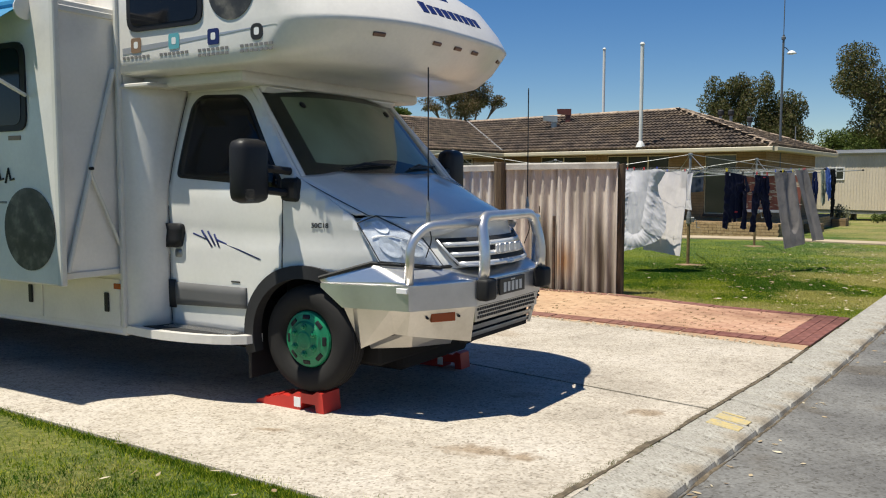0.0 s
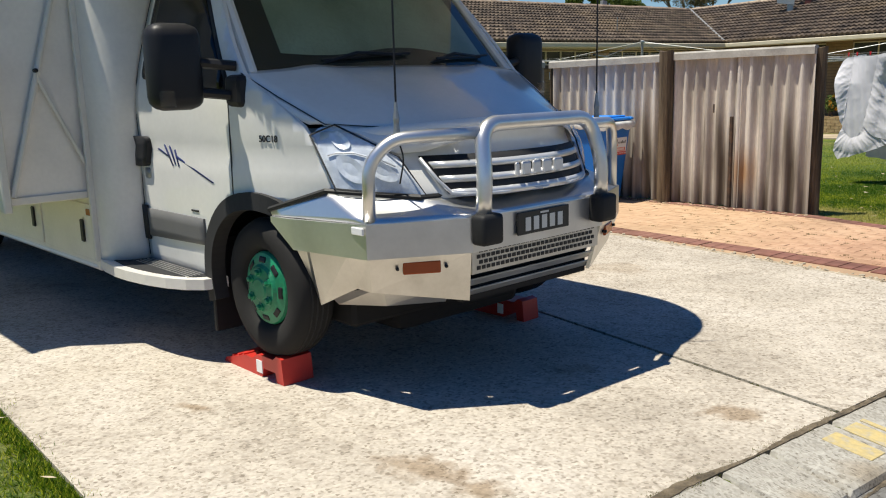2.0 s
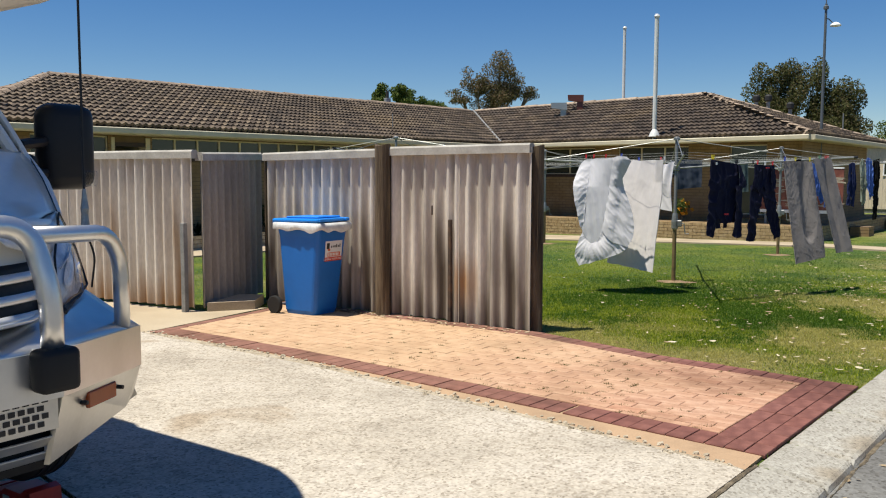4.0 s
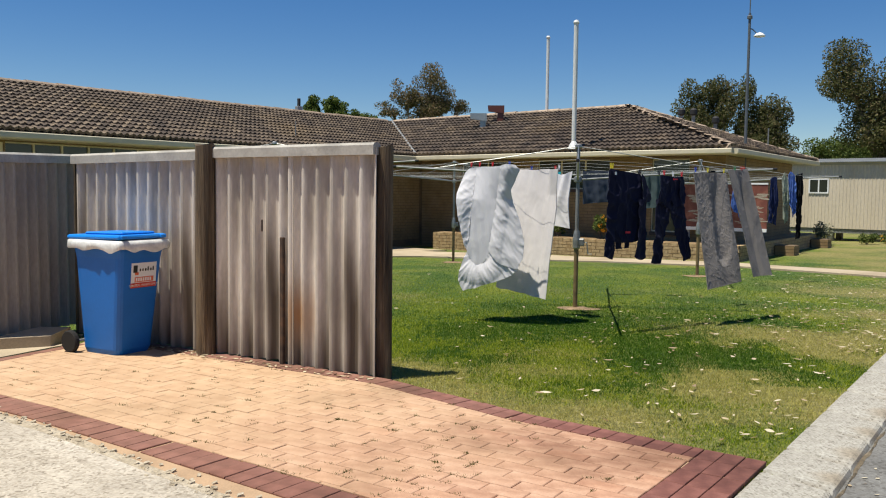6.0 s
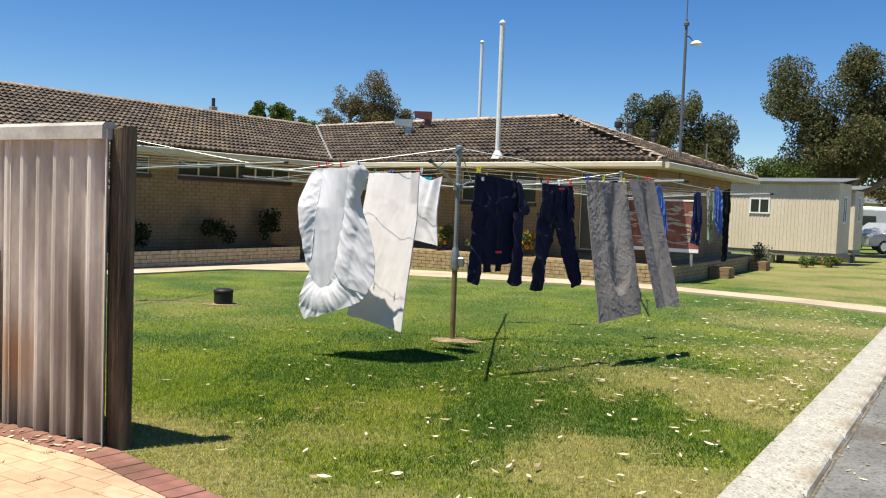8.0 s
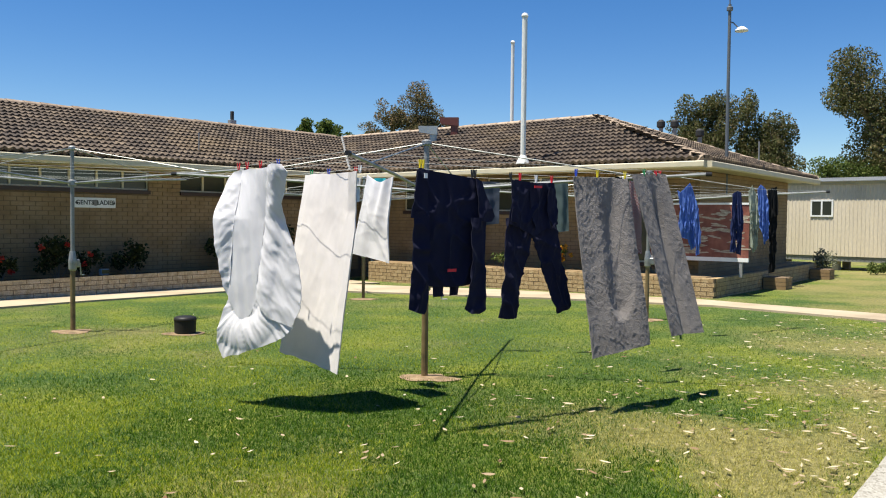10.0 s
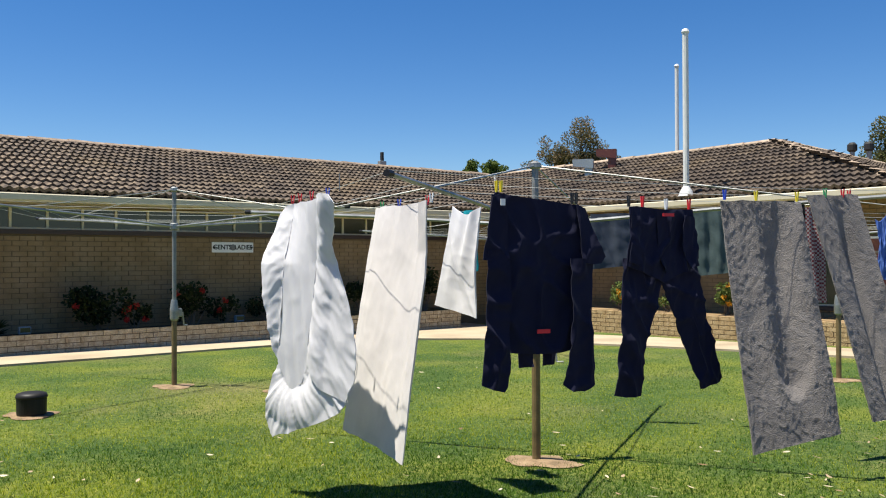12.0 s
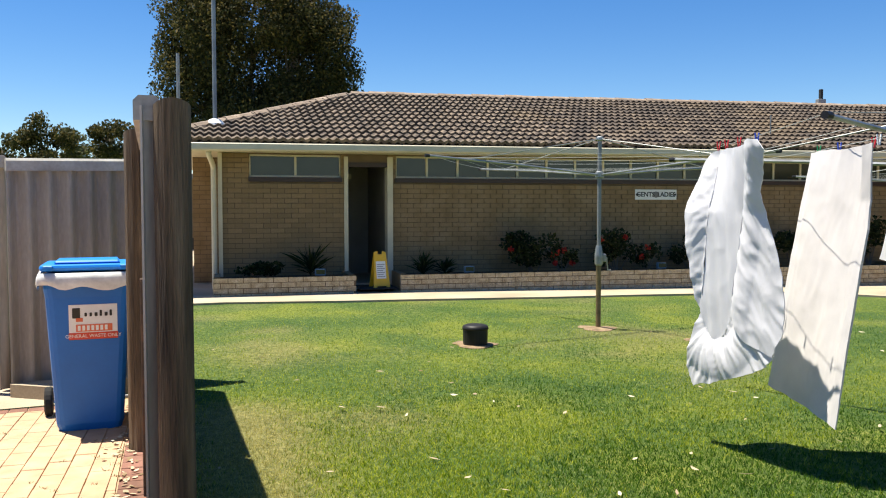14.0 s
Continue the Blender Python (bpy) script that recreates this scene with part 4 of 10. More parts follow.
def wall_boxes(bm, x0, x1, z0, z1, holes, y0, y1, swap=False, weld=False):
    """A wall along x with rectangular holes (x0, x1, z0, z1) that go through it."""
    xs = sorted({x0, x1, *[h[0] for h in holes], *[h[1] for h in holes]})
    zs = sorted({z0, z1, *[h[2] for h in holes], *[h[3] for h in holes]})
    for a, b in zip(xs, xs[1:]):
        for c, d in zip(zs, zs[1:]):
            if not any(h[0] - 1e-6 <= a and b <= h[1] + 1e-6 and h[2] - 1e-6 <= c and d <= h[3] + 1e-6 for h in holes):
                if swap:
                    box_bm(y0, y1, a, b, c, d, bm=bm)
                else:
                    box_bm(a, b, y0, y1, c, d, bm=bm)
    if weld:
        bmesh.ops.remove_doubles(bm, verts=bm.verts[:], dist=0.001)
    return bm


W_WINS = [(0.62, 2.2, 1.93, 2.32), (3.2, 9.6, 1.93, 2.32), (10.4, 14.2, 1.93, 2.32)]
W_DOOR = (2.31, 3.05, -0.2, 2.2)
N_WINS = [(-2.4, -0.6, 1.6, 2.4), (-5.4, -3.2, 1.6, 2.4), (-7.6, -6.6, 0.5, 2.4)]
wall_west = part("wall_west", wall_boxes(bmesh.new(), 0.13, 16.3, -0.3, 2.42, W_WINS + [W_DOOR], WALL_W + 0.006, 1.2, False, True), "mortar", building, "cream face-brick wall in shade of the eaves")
wall_north = part("wall_north", wall_boxes(bmesh.new(), SIDE_N, 0.95, -0.4, 2.55, N_WINS, WALL_N + 0.006, WALL_N + 0.25, True, True), "mortar", building, "cream face-brick wall behind the washing")
wall_end = part("wall_end", box_bm(0.136, 0.38, 1.2, 8.6, -0.3, 2.42), "mortar", building)
wall_side = part("wall_side", box_bm(WALL_N + 0.25, 23.2, SIDE_N - 0.0, SIDE_N + 0.25, -0.4, 2.55), "mortar", building)
wall_return = part("wall_return", box_bm(-0.38, 0.12, 2.606, 2.85, -0.3, 2.36), "mortar", building)
part("wall_rear", box_bm(0.38, 23.2, 8.4, 8.6, -0.3, 2.42), "mortar", building)
part("wall_rear", box_bm(23.0, 23.2, SIDE_N + 0.25, 8.4, -0.4, 2.42), "mortar", building)
part("indoor_floor", box_bm(0.38, 16.3, 1.2, 8.4, -0.35, 0.01), "path_concrete", building)
part("inner_wall", box_bm(2.0, 3.3, 3.6, 3.7, 0.01, 2.4), "dark_wall", building)
part("inner_wall", box_bm(3.12, 3.2, 1.2, 3.6, 0.01, 2.4), "dark_wall", building)
part("inner_wall", box_bm(2.14, 2.22, 1.2, 3.6, 0.01, 2.4), "dark_wall", building)

# bricks
BL, BH, BJ = 0.23, 0.075, 0.012


def brick_mesh(length, height, depth=0.012, name="brick", mat="brick"):
    bm = box_bm(0, length, 0, depth, 0, height)
    bmesh.ops.delete(bm, geom=[f for f in bm.faces if f.normal.y > 0.9], context="FACES_ONLY")
    return mesh_from(name, bm, mat)


def brick_slots(x0, x1, z0, z1, holes=(), lead=0.0):
    """Places and lengths of stretcher-bond bricks on a wall face."""
    row, z = 0, z0
    while z + BH <= z1 + 1e-6:
        x = x0 - (0.12 if row % 2 else 0.0) - lead
        while x < x1:
            a, b = max(x, x0), min(x + BL, x1)
            if b - a > 0.05:
                cuts = [(a, b)]
                for h in holes:
                    if h[2] < z + BH and h[3] > z:
                        nxt = []
                        for c, d in cuts:
                            if h[1] <= c or h[0] >= d:
                                nxt.append((c, d))
                            else:
                                if h[0] - c > 0.03:
                                    nxt.append((c, h[0]))
                                if d - h[1] > 0.03:
                                    nxt.append((h[1], d))
                        cuts = nxt
                for c, d in cuts:
                    yield c, d - c, z
            x += BL + BJ
        z += BH + BJ
        row += 1


def joined_boxes(name, boxes, mat, parent, label=""):
    """Many small boxes as one mesh: (origin, x edge, y edge, z edge)."""
    n = len(boxes)
    o = np.array([b[0] for b in boxes], float)[:, None, :]
    ex, ey, ez = (np.array([b[i] for b in boxes], float)[:, None, :] for i in (1, 2, 3))
    c = np.array([(0, 0, 0), (1, 0, 0), (1, 1, 0), (0, 1, 0), (0, 0, 1), (1, 0, 1), (1, 1, 1), (0, 1, 1)], float)
    v = (o + c[None, :, :1] * ex + c[None, :, 1:2] * ey + c[None, :, 2:] * ez).reshape(-1, 3)
    f = np.array([(0, 3, 2, 1), (4, 5, 6, 7), (0, 1, 5, 4), (2, 3, 7, 6), (1, 2, 6, 5), (3, 0, 4, 7)])
    f = (f[None] + np.arange(n)[:, None, None] * 8).reshape(-1, 4)
    me = bpy.data.meshes.new(name)
    me.from_pydata(v.tolist(), [], f.tolist())
    me.materials.append(MAT[mat])
    ob = new(name, me)
    if parent:
        ob.parent = parent
    ob["kind"] = "stuff"
    if label:
        ob["label"] = label
    return ob


DEP = 0.012


def north_boxes(x0, x1, z0, z1, face, holes=(), out=1):
    return [((face - DEP + 0.006, -(c + l), z), (DEP, 0, 0), (0, l, 0), (0, 0, BH)) for c, l, z in brick_slots(x0, x1, z0, z1, holes)]


w_holes = W_WINS + [W_DOOR] + [(W_WINS[0][0], W_WINS[0][1], 1.84, 1.93), (W_WINS[1][0], W_WINS[1][1], 1.84, 1.93), (W_WINS[2][0], W_WINS[2][1], 1.84, 1.93)]
near_slots = [s for s in brick_slots(0.13, 2.31, 0.0, 2.42, w_holes)]
far_slots = [s for s in brick_slots(3.05, 16.2, 0.0, 2.42, w_holes)]
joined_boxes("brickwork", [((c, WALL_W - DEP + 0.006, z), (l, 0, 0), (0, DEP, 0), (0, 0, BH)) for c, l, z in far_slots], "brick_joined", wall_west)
n_holes = [(-h[1], -h[0], h[2], h[3]) for h in N_WINS]
joined_boxes("brickwork", north_boxes(-0.9, -SIDE_N, -0.4, 2.5, WALL_N, n_holes), "brick_joined", wall_north)
joined_boxes("brickwork", [((0.13 - 0.004, c, z), (DEP, 0, 0), (0, l, 0), (0, 0, BH)) for c, l, z in brick_slots(0.97, 6.0, -0.1, 2.4)], "brick_joined", wall_end)
joined_boxes("brickwork", [((c, SIDE_N - 0.01, z), (l, 0, 0), (0, DEP, 0), (0, 0, BH)) for c, l, z in brick_slots(WALL_N, 23.2, -0.4, 2.5)], "brick_joined", wall_side)
joined_boxes("brickwork", [((c, 2.6, z), (l, 0, 0), (0, DEP, 0), (0, 0, BH)) for c, l, z in brick_slots(-0.38, 0.12, -0.1, 2.36)], "brick_joined", wall_return)
part("corner_quoin", box_bm(WALL_N - 0.004, WALL_N + 0.25, SIDE_N - 0.008, SIDE_N + 0.0, -0.4, 2.55), "brick_joined", building)


def strip_window(x0, x1, z0, z1, face, bays, swap=False):
    """A strip window with frame, mullions, panes and a sill."""
    def bx(a, b, c, d, e, f):
        return box_bm(c, d, a, b, e, f) if swap else box_bm(a, b, c, d, e, f)
    w = part("window", bx(x0, x1, face + 0.04, face + 0.09, z0, z0 + 0.03), "cream_paint", building, "narrow highlight window with dark glass")
    part("frame", bx(x0, x1, face + 0.04, face + 0.09, z1 - 0.03, z1), "cream_paint", w)
    for i in range(bays + 1):
        x = x0 + (x1 - x0) * i / bays
        part("mullion", bx(max(x - 0.02, x0), min(x + 0.02, x1), face + 0.035, face + 0.1, z0 + 0.03, z1 - 0.03), "cream_paint", w)
    for i in range(bays):
        a, b = x0 + (x1 - x0) * i / bays, x0 + (x1 - x0) * (i + 1) / bays
        part("pane", bx(a + 0.02, b - 0.02, face + 0.065, face + 0.071, z0 + 0.03, z1 - 0.03), "glass_dark", w)
    part("sill", bx(x0 - 0.02, x1 + 0.02, face - 0.05, face + 0.03, z0 - 0.085, z0 - 0.005), "brown_sill", w, "dark brown window sill")
    return w


strip_window(*W_WINS[0][:2], *W_WINS[0][2:], WALL_W, 2)
strip_window(*W_WINS[1][:2], *W_WINS[1][2:], WALL_W, 11)
strip_window(*W_WINS[2][:2], *W_WINS[2][2:], WALL_W, 6)
for h, n in zip(N_WINS, (2, 3, 1)):
    strip_window(h[0], h[1], h[2], h[3], WALL_N, n, True)

# doorway with its frame
door_frame = part("door_frame", box_bm(2.26, 2.33, 0.92, 1.2, 0.0, 2.3), "cream_paint", building, "cream timber door frame of an open doorway")
part("jamb", box_bm(3.04, 3.14, 0.92, 1.2, 0.0, 2.3), "cream_paint", door_frame)
part("head", box_bm(2.33, 3.04, 0.94, 1.2, 2.12, 2.2), "brown_sill", door_frame)
part("doorway_lamp", box_bm(2.36, 2.6, 2.4, 2.5, 1.95, 2.05), "cream_paint", building)

# eaves: gutter, fascia, soffit
def eave(name, pts, mat, z_of):
    bm = bmesh.new()
    for (a, b) in pts:
        vs = []
        for (s, d) in (a, b):
            z = z_of(s, d)
            vs.append((s, d, z))
        (s0, d0, z0), (s1, d1, z1) = vs
        dx, dy = s1 - s0, d1 - d0
        L = math.hypot(dx, dy)
        nx, ny = dy / L, -dx / L
        prof = [(0.0, -0.14), (0.10, -0.135), (0.125, -0.11), (0.125, -0.02), (0.11, -0.005), (0.0, -0.005)]
        r0 = [bm.verts.new((s0 + nx * o, d0 + ny * o, z0 + h)) for o, h in prof]
        r1 = [bm.verts.new((s1 + nx * o, d1 + ny * o, z1 + h)) for o, h in prof]
        m = len(prof)
        for k2 in range(m):
            bm.faces.new((r0[k2], r1[k2], r1[(k2 + 1) % m], r0[(k2 + 1) % m]))
        bm.faces.new(r0[::-1])
        bm.faces.new(r1)
    bmesh.ops.recalc_face_normals(bm, faces=bm.faces[:])
    return part(name, bm, mat, building, "cream metal gutter along the tiled roof")


def gutter_z(s, d):
    return ZW if s < 5 else (ZN if d < -4 or s > 20 else (ZW + ZN) / 2)


eave("gutter", [((SW, DG), (SN, DG))], "cream_paint", gutter_z)
eave("gutter", [((SN, DG), (SN, DE))], "cream_paint", gutter_z)
eave("gutter", [((SN, DE), (SN + 2 * HALF, DE))], "cream_paint", gutter_z)
eave("gutter", [((SW, DG + 2 * HALF), (SW, DG))], "cream_paint", gutter_z)
part("soffit", prism_bm([(SW + 0.02, DG + 0.02), (SN, DG + 0.02), (SN, WALL_W + 0.3), (0.2, WALL_W + 0.3), (0.2, 8.8), (SW + 0.02, 8.8)], ZW - 0.115, ZW - 0.10), "cream_paint", building)
part("soffit", prism_bm([(SN + 0.02, 1.0), (SN + 0.02, DE + 0.02), (23.4, DE + 0.02), (23.4, SIDE_N + 0.2), (WALL_N + 0.2, SIDE_N + 0.2), (WALL_N + 0.2, 1.0)], ZN - 0.115, ZN - 0.10), "cream_paint", building)
downpipe = part("downpipe", tube_bm(arc([(-0.05, 0.42, ZW - 0.12), (-0.05, 0.42, 2.28), (0.02, 0.86, 2.1), (0.02, 0.86, 0.0)], 0.08), 0.045, 10), "cream_paint", building, "square-set cream downpipe at the corner")
part("corner_post", box_bm(0.09, 0.16, 0.90, 0.955, 0.0, 2.34), "cream_paint", building)

# roof decks
def deck(name, quads):
    bm = bmesh.new()
    for q in quads:
        bm.faces.new([bm.verts.new(p) for p in q])
    bmesh.ops.remove_doubles(bm, verts=bm.verts[:], dist=0.001)
    bmesh.ops.recalc_face_normals(bm, faces=bm.faces[:])
    bmesh.ops.solidify(bm, geom=bm.faces[:], thickness=0.05)
    return part(name, bm, "roof_tile", building, "weathered brown concrete roof tiles, lichen-stained")


MJ = (ZW + ZN) / 2
RJ = (RW + RN) / 2
pw0, pv, pwr, pj = (SW, DG, ZW), (SN, DG, MJ), (SW + 4.05, DG + HALF, RW), (SN + HALF, DG + HALF, RJ)
pn0, pap, pn1 = (SN, DE, ZN), (SN + HALF, DE + HALF, RN), (SN + 2 * HALF, DE, ZN)
pwb, pnb = (SW, DG + 2 * HALF, ZW), (SN + 2 * HALF, DG + 2 * HALF, MJ)
roof = deck("roof", [(pw0, pv, pj, pwr), (pv, pn0, pap, pj), (pn0, pn1, pap), (pw0, pwr, pwb), (pwb, pwr, pj, pnb), (pnb, pj, pap, pn1)])

TW, TG = 0.30, 0.345


def tile_bm():
    """One interlocking concrete tile: two rolls, a turned-down nose; x across, y up the slope."""
    bm = bmesh.new()
    xs = [0, 0.035, 0.075, 0.115, 0.15, 0.185, 0.225, 0.265, 0.305]
    hs = [0.040, 0.030, 0.0, 0.012, 0.040, 0.030, 0.0, 0.012, 0.040]
    lo = [bm.verts.new((x, -0.035, h + 0.05)) for x, h in zip(xs, hs)]
    hi = [bm.verts.new((x, TG, h)) for x, h in zip(xs, hs)]
    un = [bm.verts.new((x, -0.028, h - 0.012)) for x, h in zip(xs, hs)]
    for k2 in range(len(xs) - 1):
        bm.faces.new((lo[k2], lo[k2 + 1], hi[k2 + 1], hi[k2]))
        bm.faces.new((un[k2], un[k2 + 1], lo[k2 + 1], lo[k2]))
    return bm


def slope_tiles(base, along, up, length, left, right, rise_z0, rise_z1, twist):
    """Poses of tiles on a slope. base: eave start; along, up: plan ways; left, right: limits along the eave at height share t."""
    n = Vector((along.x, along.y, 0))
    run = HALF
    rise = rise_z1 - rise_z0
    sl = math.hypot(run, rise)
    upv = Vector((up.x * run / sl, up.y * run / sl, rise / sl))
    nrm = n.cross(upv).normalized()
    if nrm.z < 0:
        nrm = -nrm
    rows = int(sl / TG)
    for r in range(rows + 1):
        t = (r * TG) / sl
        x = math.floor(left(t) / TW) * TW
        while x < right(t) - 0.05:
            if x > left(t) - 0.22 and x < right(t) - 0.08:
                p = Vector((*base, rise_z0 + twist(x, t))) + n * x + upv * (r * TG) + nrm * 0.02
                yield Matrix((( n.x, upv.x, nrm.x, p.x), (n.y, upv.y, nrm.y, p.y), (n.z, upv.z, nrm.z, p.z), (0, 0, 0, 1)))
            x += TW


w_tiles = list(slope_tiles((SW, DG), Vector((1, 0)), Vector((0, 1)), 16, lambda t: 4.05 * t, lambda t: SN - SW + HALF * t, ZW + 0.01, RW, lambda x, t: (1 - t) * (MJ - ZW) * x / (SN - SW) + t * (RJ - RW) * (x - 4.05) / (SN + HALF - SW - 4.05)))
n_tiles = list(slope_tiles((SN, DE), Vector((0, 1)), Vector((1, 0)), 9, lambda t: HALF * t, lambda t: DG - DE + HALF * t, ZN + 0.01, RN, lambda x, t: (1 - t) * (MJ - ZN) * x / (DG - DE) + t * (RJ - RN) * (x - HALF) / (DG - DE)))
e_tiles = list(slope_tiles((SN, DE), Vector((1, 0)), Vector((0, 1)), 9, lambda t: HALF * t, lambda t: 2 * HALF - HALF * t, ZN + 0.01, RN, lambda x, t: 0.0))
proto = tile_bm()
tv = np.array([v.co[:] for v in proto.verts])
tf = np.array([[v.index for v in f.verts] for f in (proto.verts.index_update() or proto.faces)])
tile_mesh = mesh_from("tile", proto, "roof_tile_single")


def joined_tiles(name, mats):
    vv, ff = [], []
    for i, m in enumerate(mats):
        m3 = np.array(m)
        jit = Matrix.Rotation(rng.uniform(-0.012, 0.012), 4, "X")
        m3 = np.array(m @ jit)
        vv.append(tv @ m3[:3, :3].T + m3[:3, 3])
        ff.append(tf + i * len(tv))
    me = bpy.data.meshes.new(name)
    me.from_pydata(np.concatenate(vv).tolist(), [], np.concatenate(ff).tolist())
    me.materials.append(MAT["roof_tile_joined"])
    ob = new(name, me)
    ob.parent = roof
    ob["kind"] = "stuff"
    return ob


tiles_near = [m for m in w_tiles if 0.3 < m.translation.x < 6.3]
tiles_near = tiles_near[:300]
near_ids = {id(m) for m in tiles_near}
joined_tiles("roof_tiles", [m for m in w_tiles if id(m) not in near_ids])
joined_tiles("roof_tiles", n_tiles)
joined_tiles("roof_tiles", e_tiles)


def ridge_caps(a, b, step=0.4, parent=None):
    a, b = Vector(a), Vector(b)
    d = (b - a).normalized()
    L = (b - a).length
    side = d.cross(Vector((0, 0, 1))).normalized()
    up = side.cross(d)
    prof = [(-0.15, -0.06), (-0.11, 0.03), (-0.05, 0.075), (0.05, 0.075), (0.11, 0.03), (0.15, -0.06)]
    bm = bmesh.new()
    rings = []
    for t, sc in ((0.0, 1.08), (0.42, 0.96)):
        rings.append([bm.verts.new((t, o * sc, h * sc)) for o, h in prof])
    for k2 in range(len(prof) - 1):
        bm.faces.new((rings[0][k2], rings[1][k2], rings[1][k2 + 1], rings[0][k2 + 1]))
    bm.faces.new(rings[0])
    me = mesh_from("ridge_cap", bm, "ridge_tile")
    for i in range(int(L / step)):
        ob = new("ridge_cap", me)
        ob.parent = parent
        p = a + d * (i * step) + up * rng.uniform(0.02, 0.035)
        ob.matrix_basis = Matrix(((d.x, side.x, up.x, p.x), (d.y, side.y, up.y, p.y), (d.z, side.z, up.z, p.z), (0, 0, 0, 1)))


ridge_caps(pw0, pwr, parent=roof)
ridge_caps(pwr, pj, parent=roof)
ridge_caps(pap, pj, parent=roof)
ridge_caps(pn0, pap, parent=roof)
ridge_caps(pn1, pap, parent=roof)
part("valley_flashing", tube_bm([(pv[0], pv[1], pv[2] + 0.07), (pj[0], pj[1], pj[2] + 0.07)], 0.045, 6), "galv_dull", building, "grey metal valley flashing")

# planters along the west wing
def planter(name, x0, x1, face, base, top, label):
    ob = part(name, box_bm(x0 + 0.012, x1 - 0.012, face + 0.012, face + 0.12, base, top - 0.012), "mortar", building, label)
    part("soil_bed", box_bm(x0 + 0.1, x1 - 0.1, face + 0.12, WALL_W - 0.02, base, top - 0.06), "soil", ob)
    part("end_wall", box_bm(x0 + 0.012, x0 + 0.11, face + 0.12, WALL_W - 0.02, base, top), "brick_joined", ob)
    part("end_wall", box_bm(x1 - 0.11, x1 - 0.012, face + 0.12, WALL_W - 0.02, base, top), "brick_joined", ob)
    boxes = []
    for c, l, z in brick_slots(x0, x1, top - 5 * (BH + BJ), top):
        boxes.append(((c, face + rng.uniform(-0.008, 0.004), z), (l, 0, 0), (0, 0.115, 0), (0, 0, BH)))
    joined_boxes("rock_face_bricks", boxes, "rock_brick", ob)
    return ob


planter("planter", 0.0, 2.33, 0.0, -0.3, 0.262, "low rock-faced brick planter under the eaves")
planter("planter", 3.1, 13.6, 0.0, -0.4, 0.262, "long low rock-faced brick planter under the eaves")

# raised platform of the north wing
platform = part("platform", box_bm(15.112, 24.0, -9.24, -0.4, -0.5, 0.285), "mortar", building, "raised cream-brick platform before the north wing")
part("paving_top", box_bm(15.3, 24.0, -9.0, -0.4, 0.285, 0.295), "brick_joined", platform)
joined_boxes("platform_bricks", [((15.1, -(c + l), z), (0.13, 0, 0), (0, l, 0), (0, 0, BH)) for c, l, z in brick_slots(0.4, 9.25, 0.3 - 8 * (BH + BJ), 0.31)], "platform_brick", platform)
joined_boxes("platform_bricks", [((c, -9.25, z), (l, 0, 0), (0, 0.13, 0), (0, 0, BH)) for c, l, z in brick_slots(15.25, 24.0, 0.3 - 8 * (BH + BJ), 0.31)], "platform_brick", platform)
for s in (18.3, 22.6):
    pier = part("step_block", box_bm(s, s + 0.55, -9.75, -9.27, -0.5, 0.17), "mortar", building, "short brick step block against the platform")
    joined_boxes("step_bricks", [((c, -9.76, z), (l, 0, 0), (0, 0.48, 0), (0, 0, BH)) for c, l, z in brick_slots(s - 0.01, s + 0.56, -0.18, 0.18)], "brick_joined", pier)
# ---- corrugated fibro-cement fence ----
PITCH = 0.146


def sheet_bm(length, h0, h1, amp=0.032, wobble=0.0):
    """A corrugated sheet along x, corrugations upright, with real thickness. h0, h1: its top at both ends."""
    bm = bmesh.new()
    n = int(length / PITCH * 10)
    rows = []
    for side in (0.004, -0.004):
        for z in (0.0, 0.25, 0.6, 1.0):
            row = []
            for i in range(n + 1):
                x = length * i / n
                top = h0 + (h1 - h0) * x / length
                chip = 0.012 * noise.noise((x * 6, 2.2, side)) if z == 0.0 else 0.0
                y = amp * math.cos(2 * math.pi * x / PITCH) + side + wobble * math.sin(x * 2.1) * (1 - z)
                row.append(bm.verts.new((x, y, z * top + chip)))
            rows.append(row)
    for base in (0, 4):
        for a, b in zip(rows[base:base + 3], rows[base + 1:base + 4]):
            for i in range(n):
                bm.faces.new((a[i], a[i + 1], b[i + 1], b[i]))
    for a, b in ((rows[0], rows[4]), (rows[3], rows[7])):
        for i in range(n):
            bm.faces.new((a[i], a[i + 1], b[i + 1], b[i]))
    for z in range(3):
        bm.faces.new((rows[z][0], rows[z + 1][0], rows[z + 5][0], rows[z + 4][0]))
        bm.faces.new((rows[z][n], rows[z + 1][n], rows[z + 5][n], rows[z + 4][n]))
    bmesh.ops.recalc_face_normals(bm, faces=bm.faces[:])
    return bm


def post_bm(r, h, square=False):
    bm = bmesh.new()
    rings = []
    sides = 14
    for i in range(9):
        z = -0.15 + (h + 0.15) * i / 8
        ring = []
        for k in range(sides):
            a = 2 * math.pi * k / sides
            rr = r * (1 + 0.07 * noise.noise((math.cos(a) * 2, math.sin(a) * 2, z * 1.3)))
            if square:
                rr *= 1 / max(abs(math.cos(a)), abs(math.sin(a))) ** 0.7
            ring.append(bm.verts.new((rr * math.cos(a), rr * math.sin(a), z + (0.012 * math.cos(a * 2) if i == 8 else 0))))
        rings.append(ring)
    for a, b in zip(rings, rings[1:]):
        for k in range(sides):
            bm.faces.new((a[k], a[(k + 1) % sides], b[(k + 1) % sides], b[k]))
    bm.faces.new(rings[-1])
    bm.faces.new(rings[0][::-1])
    bmesh.ops.recalc_face_normals(bm, faces=bm.faces[:])
    return bm


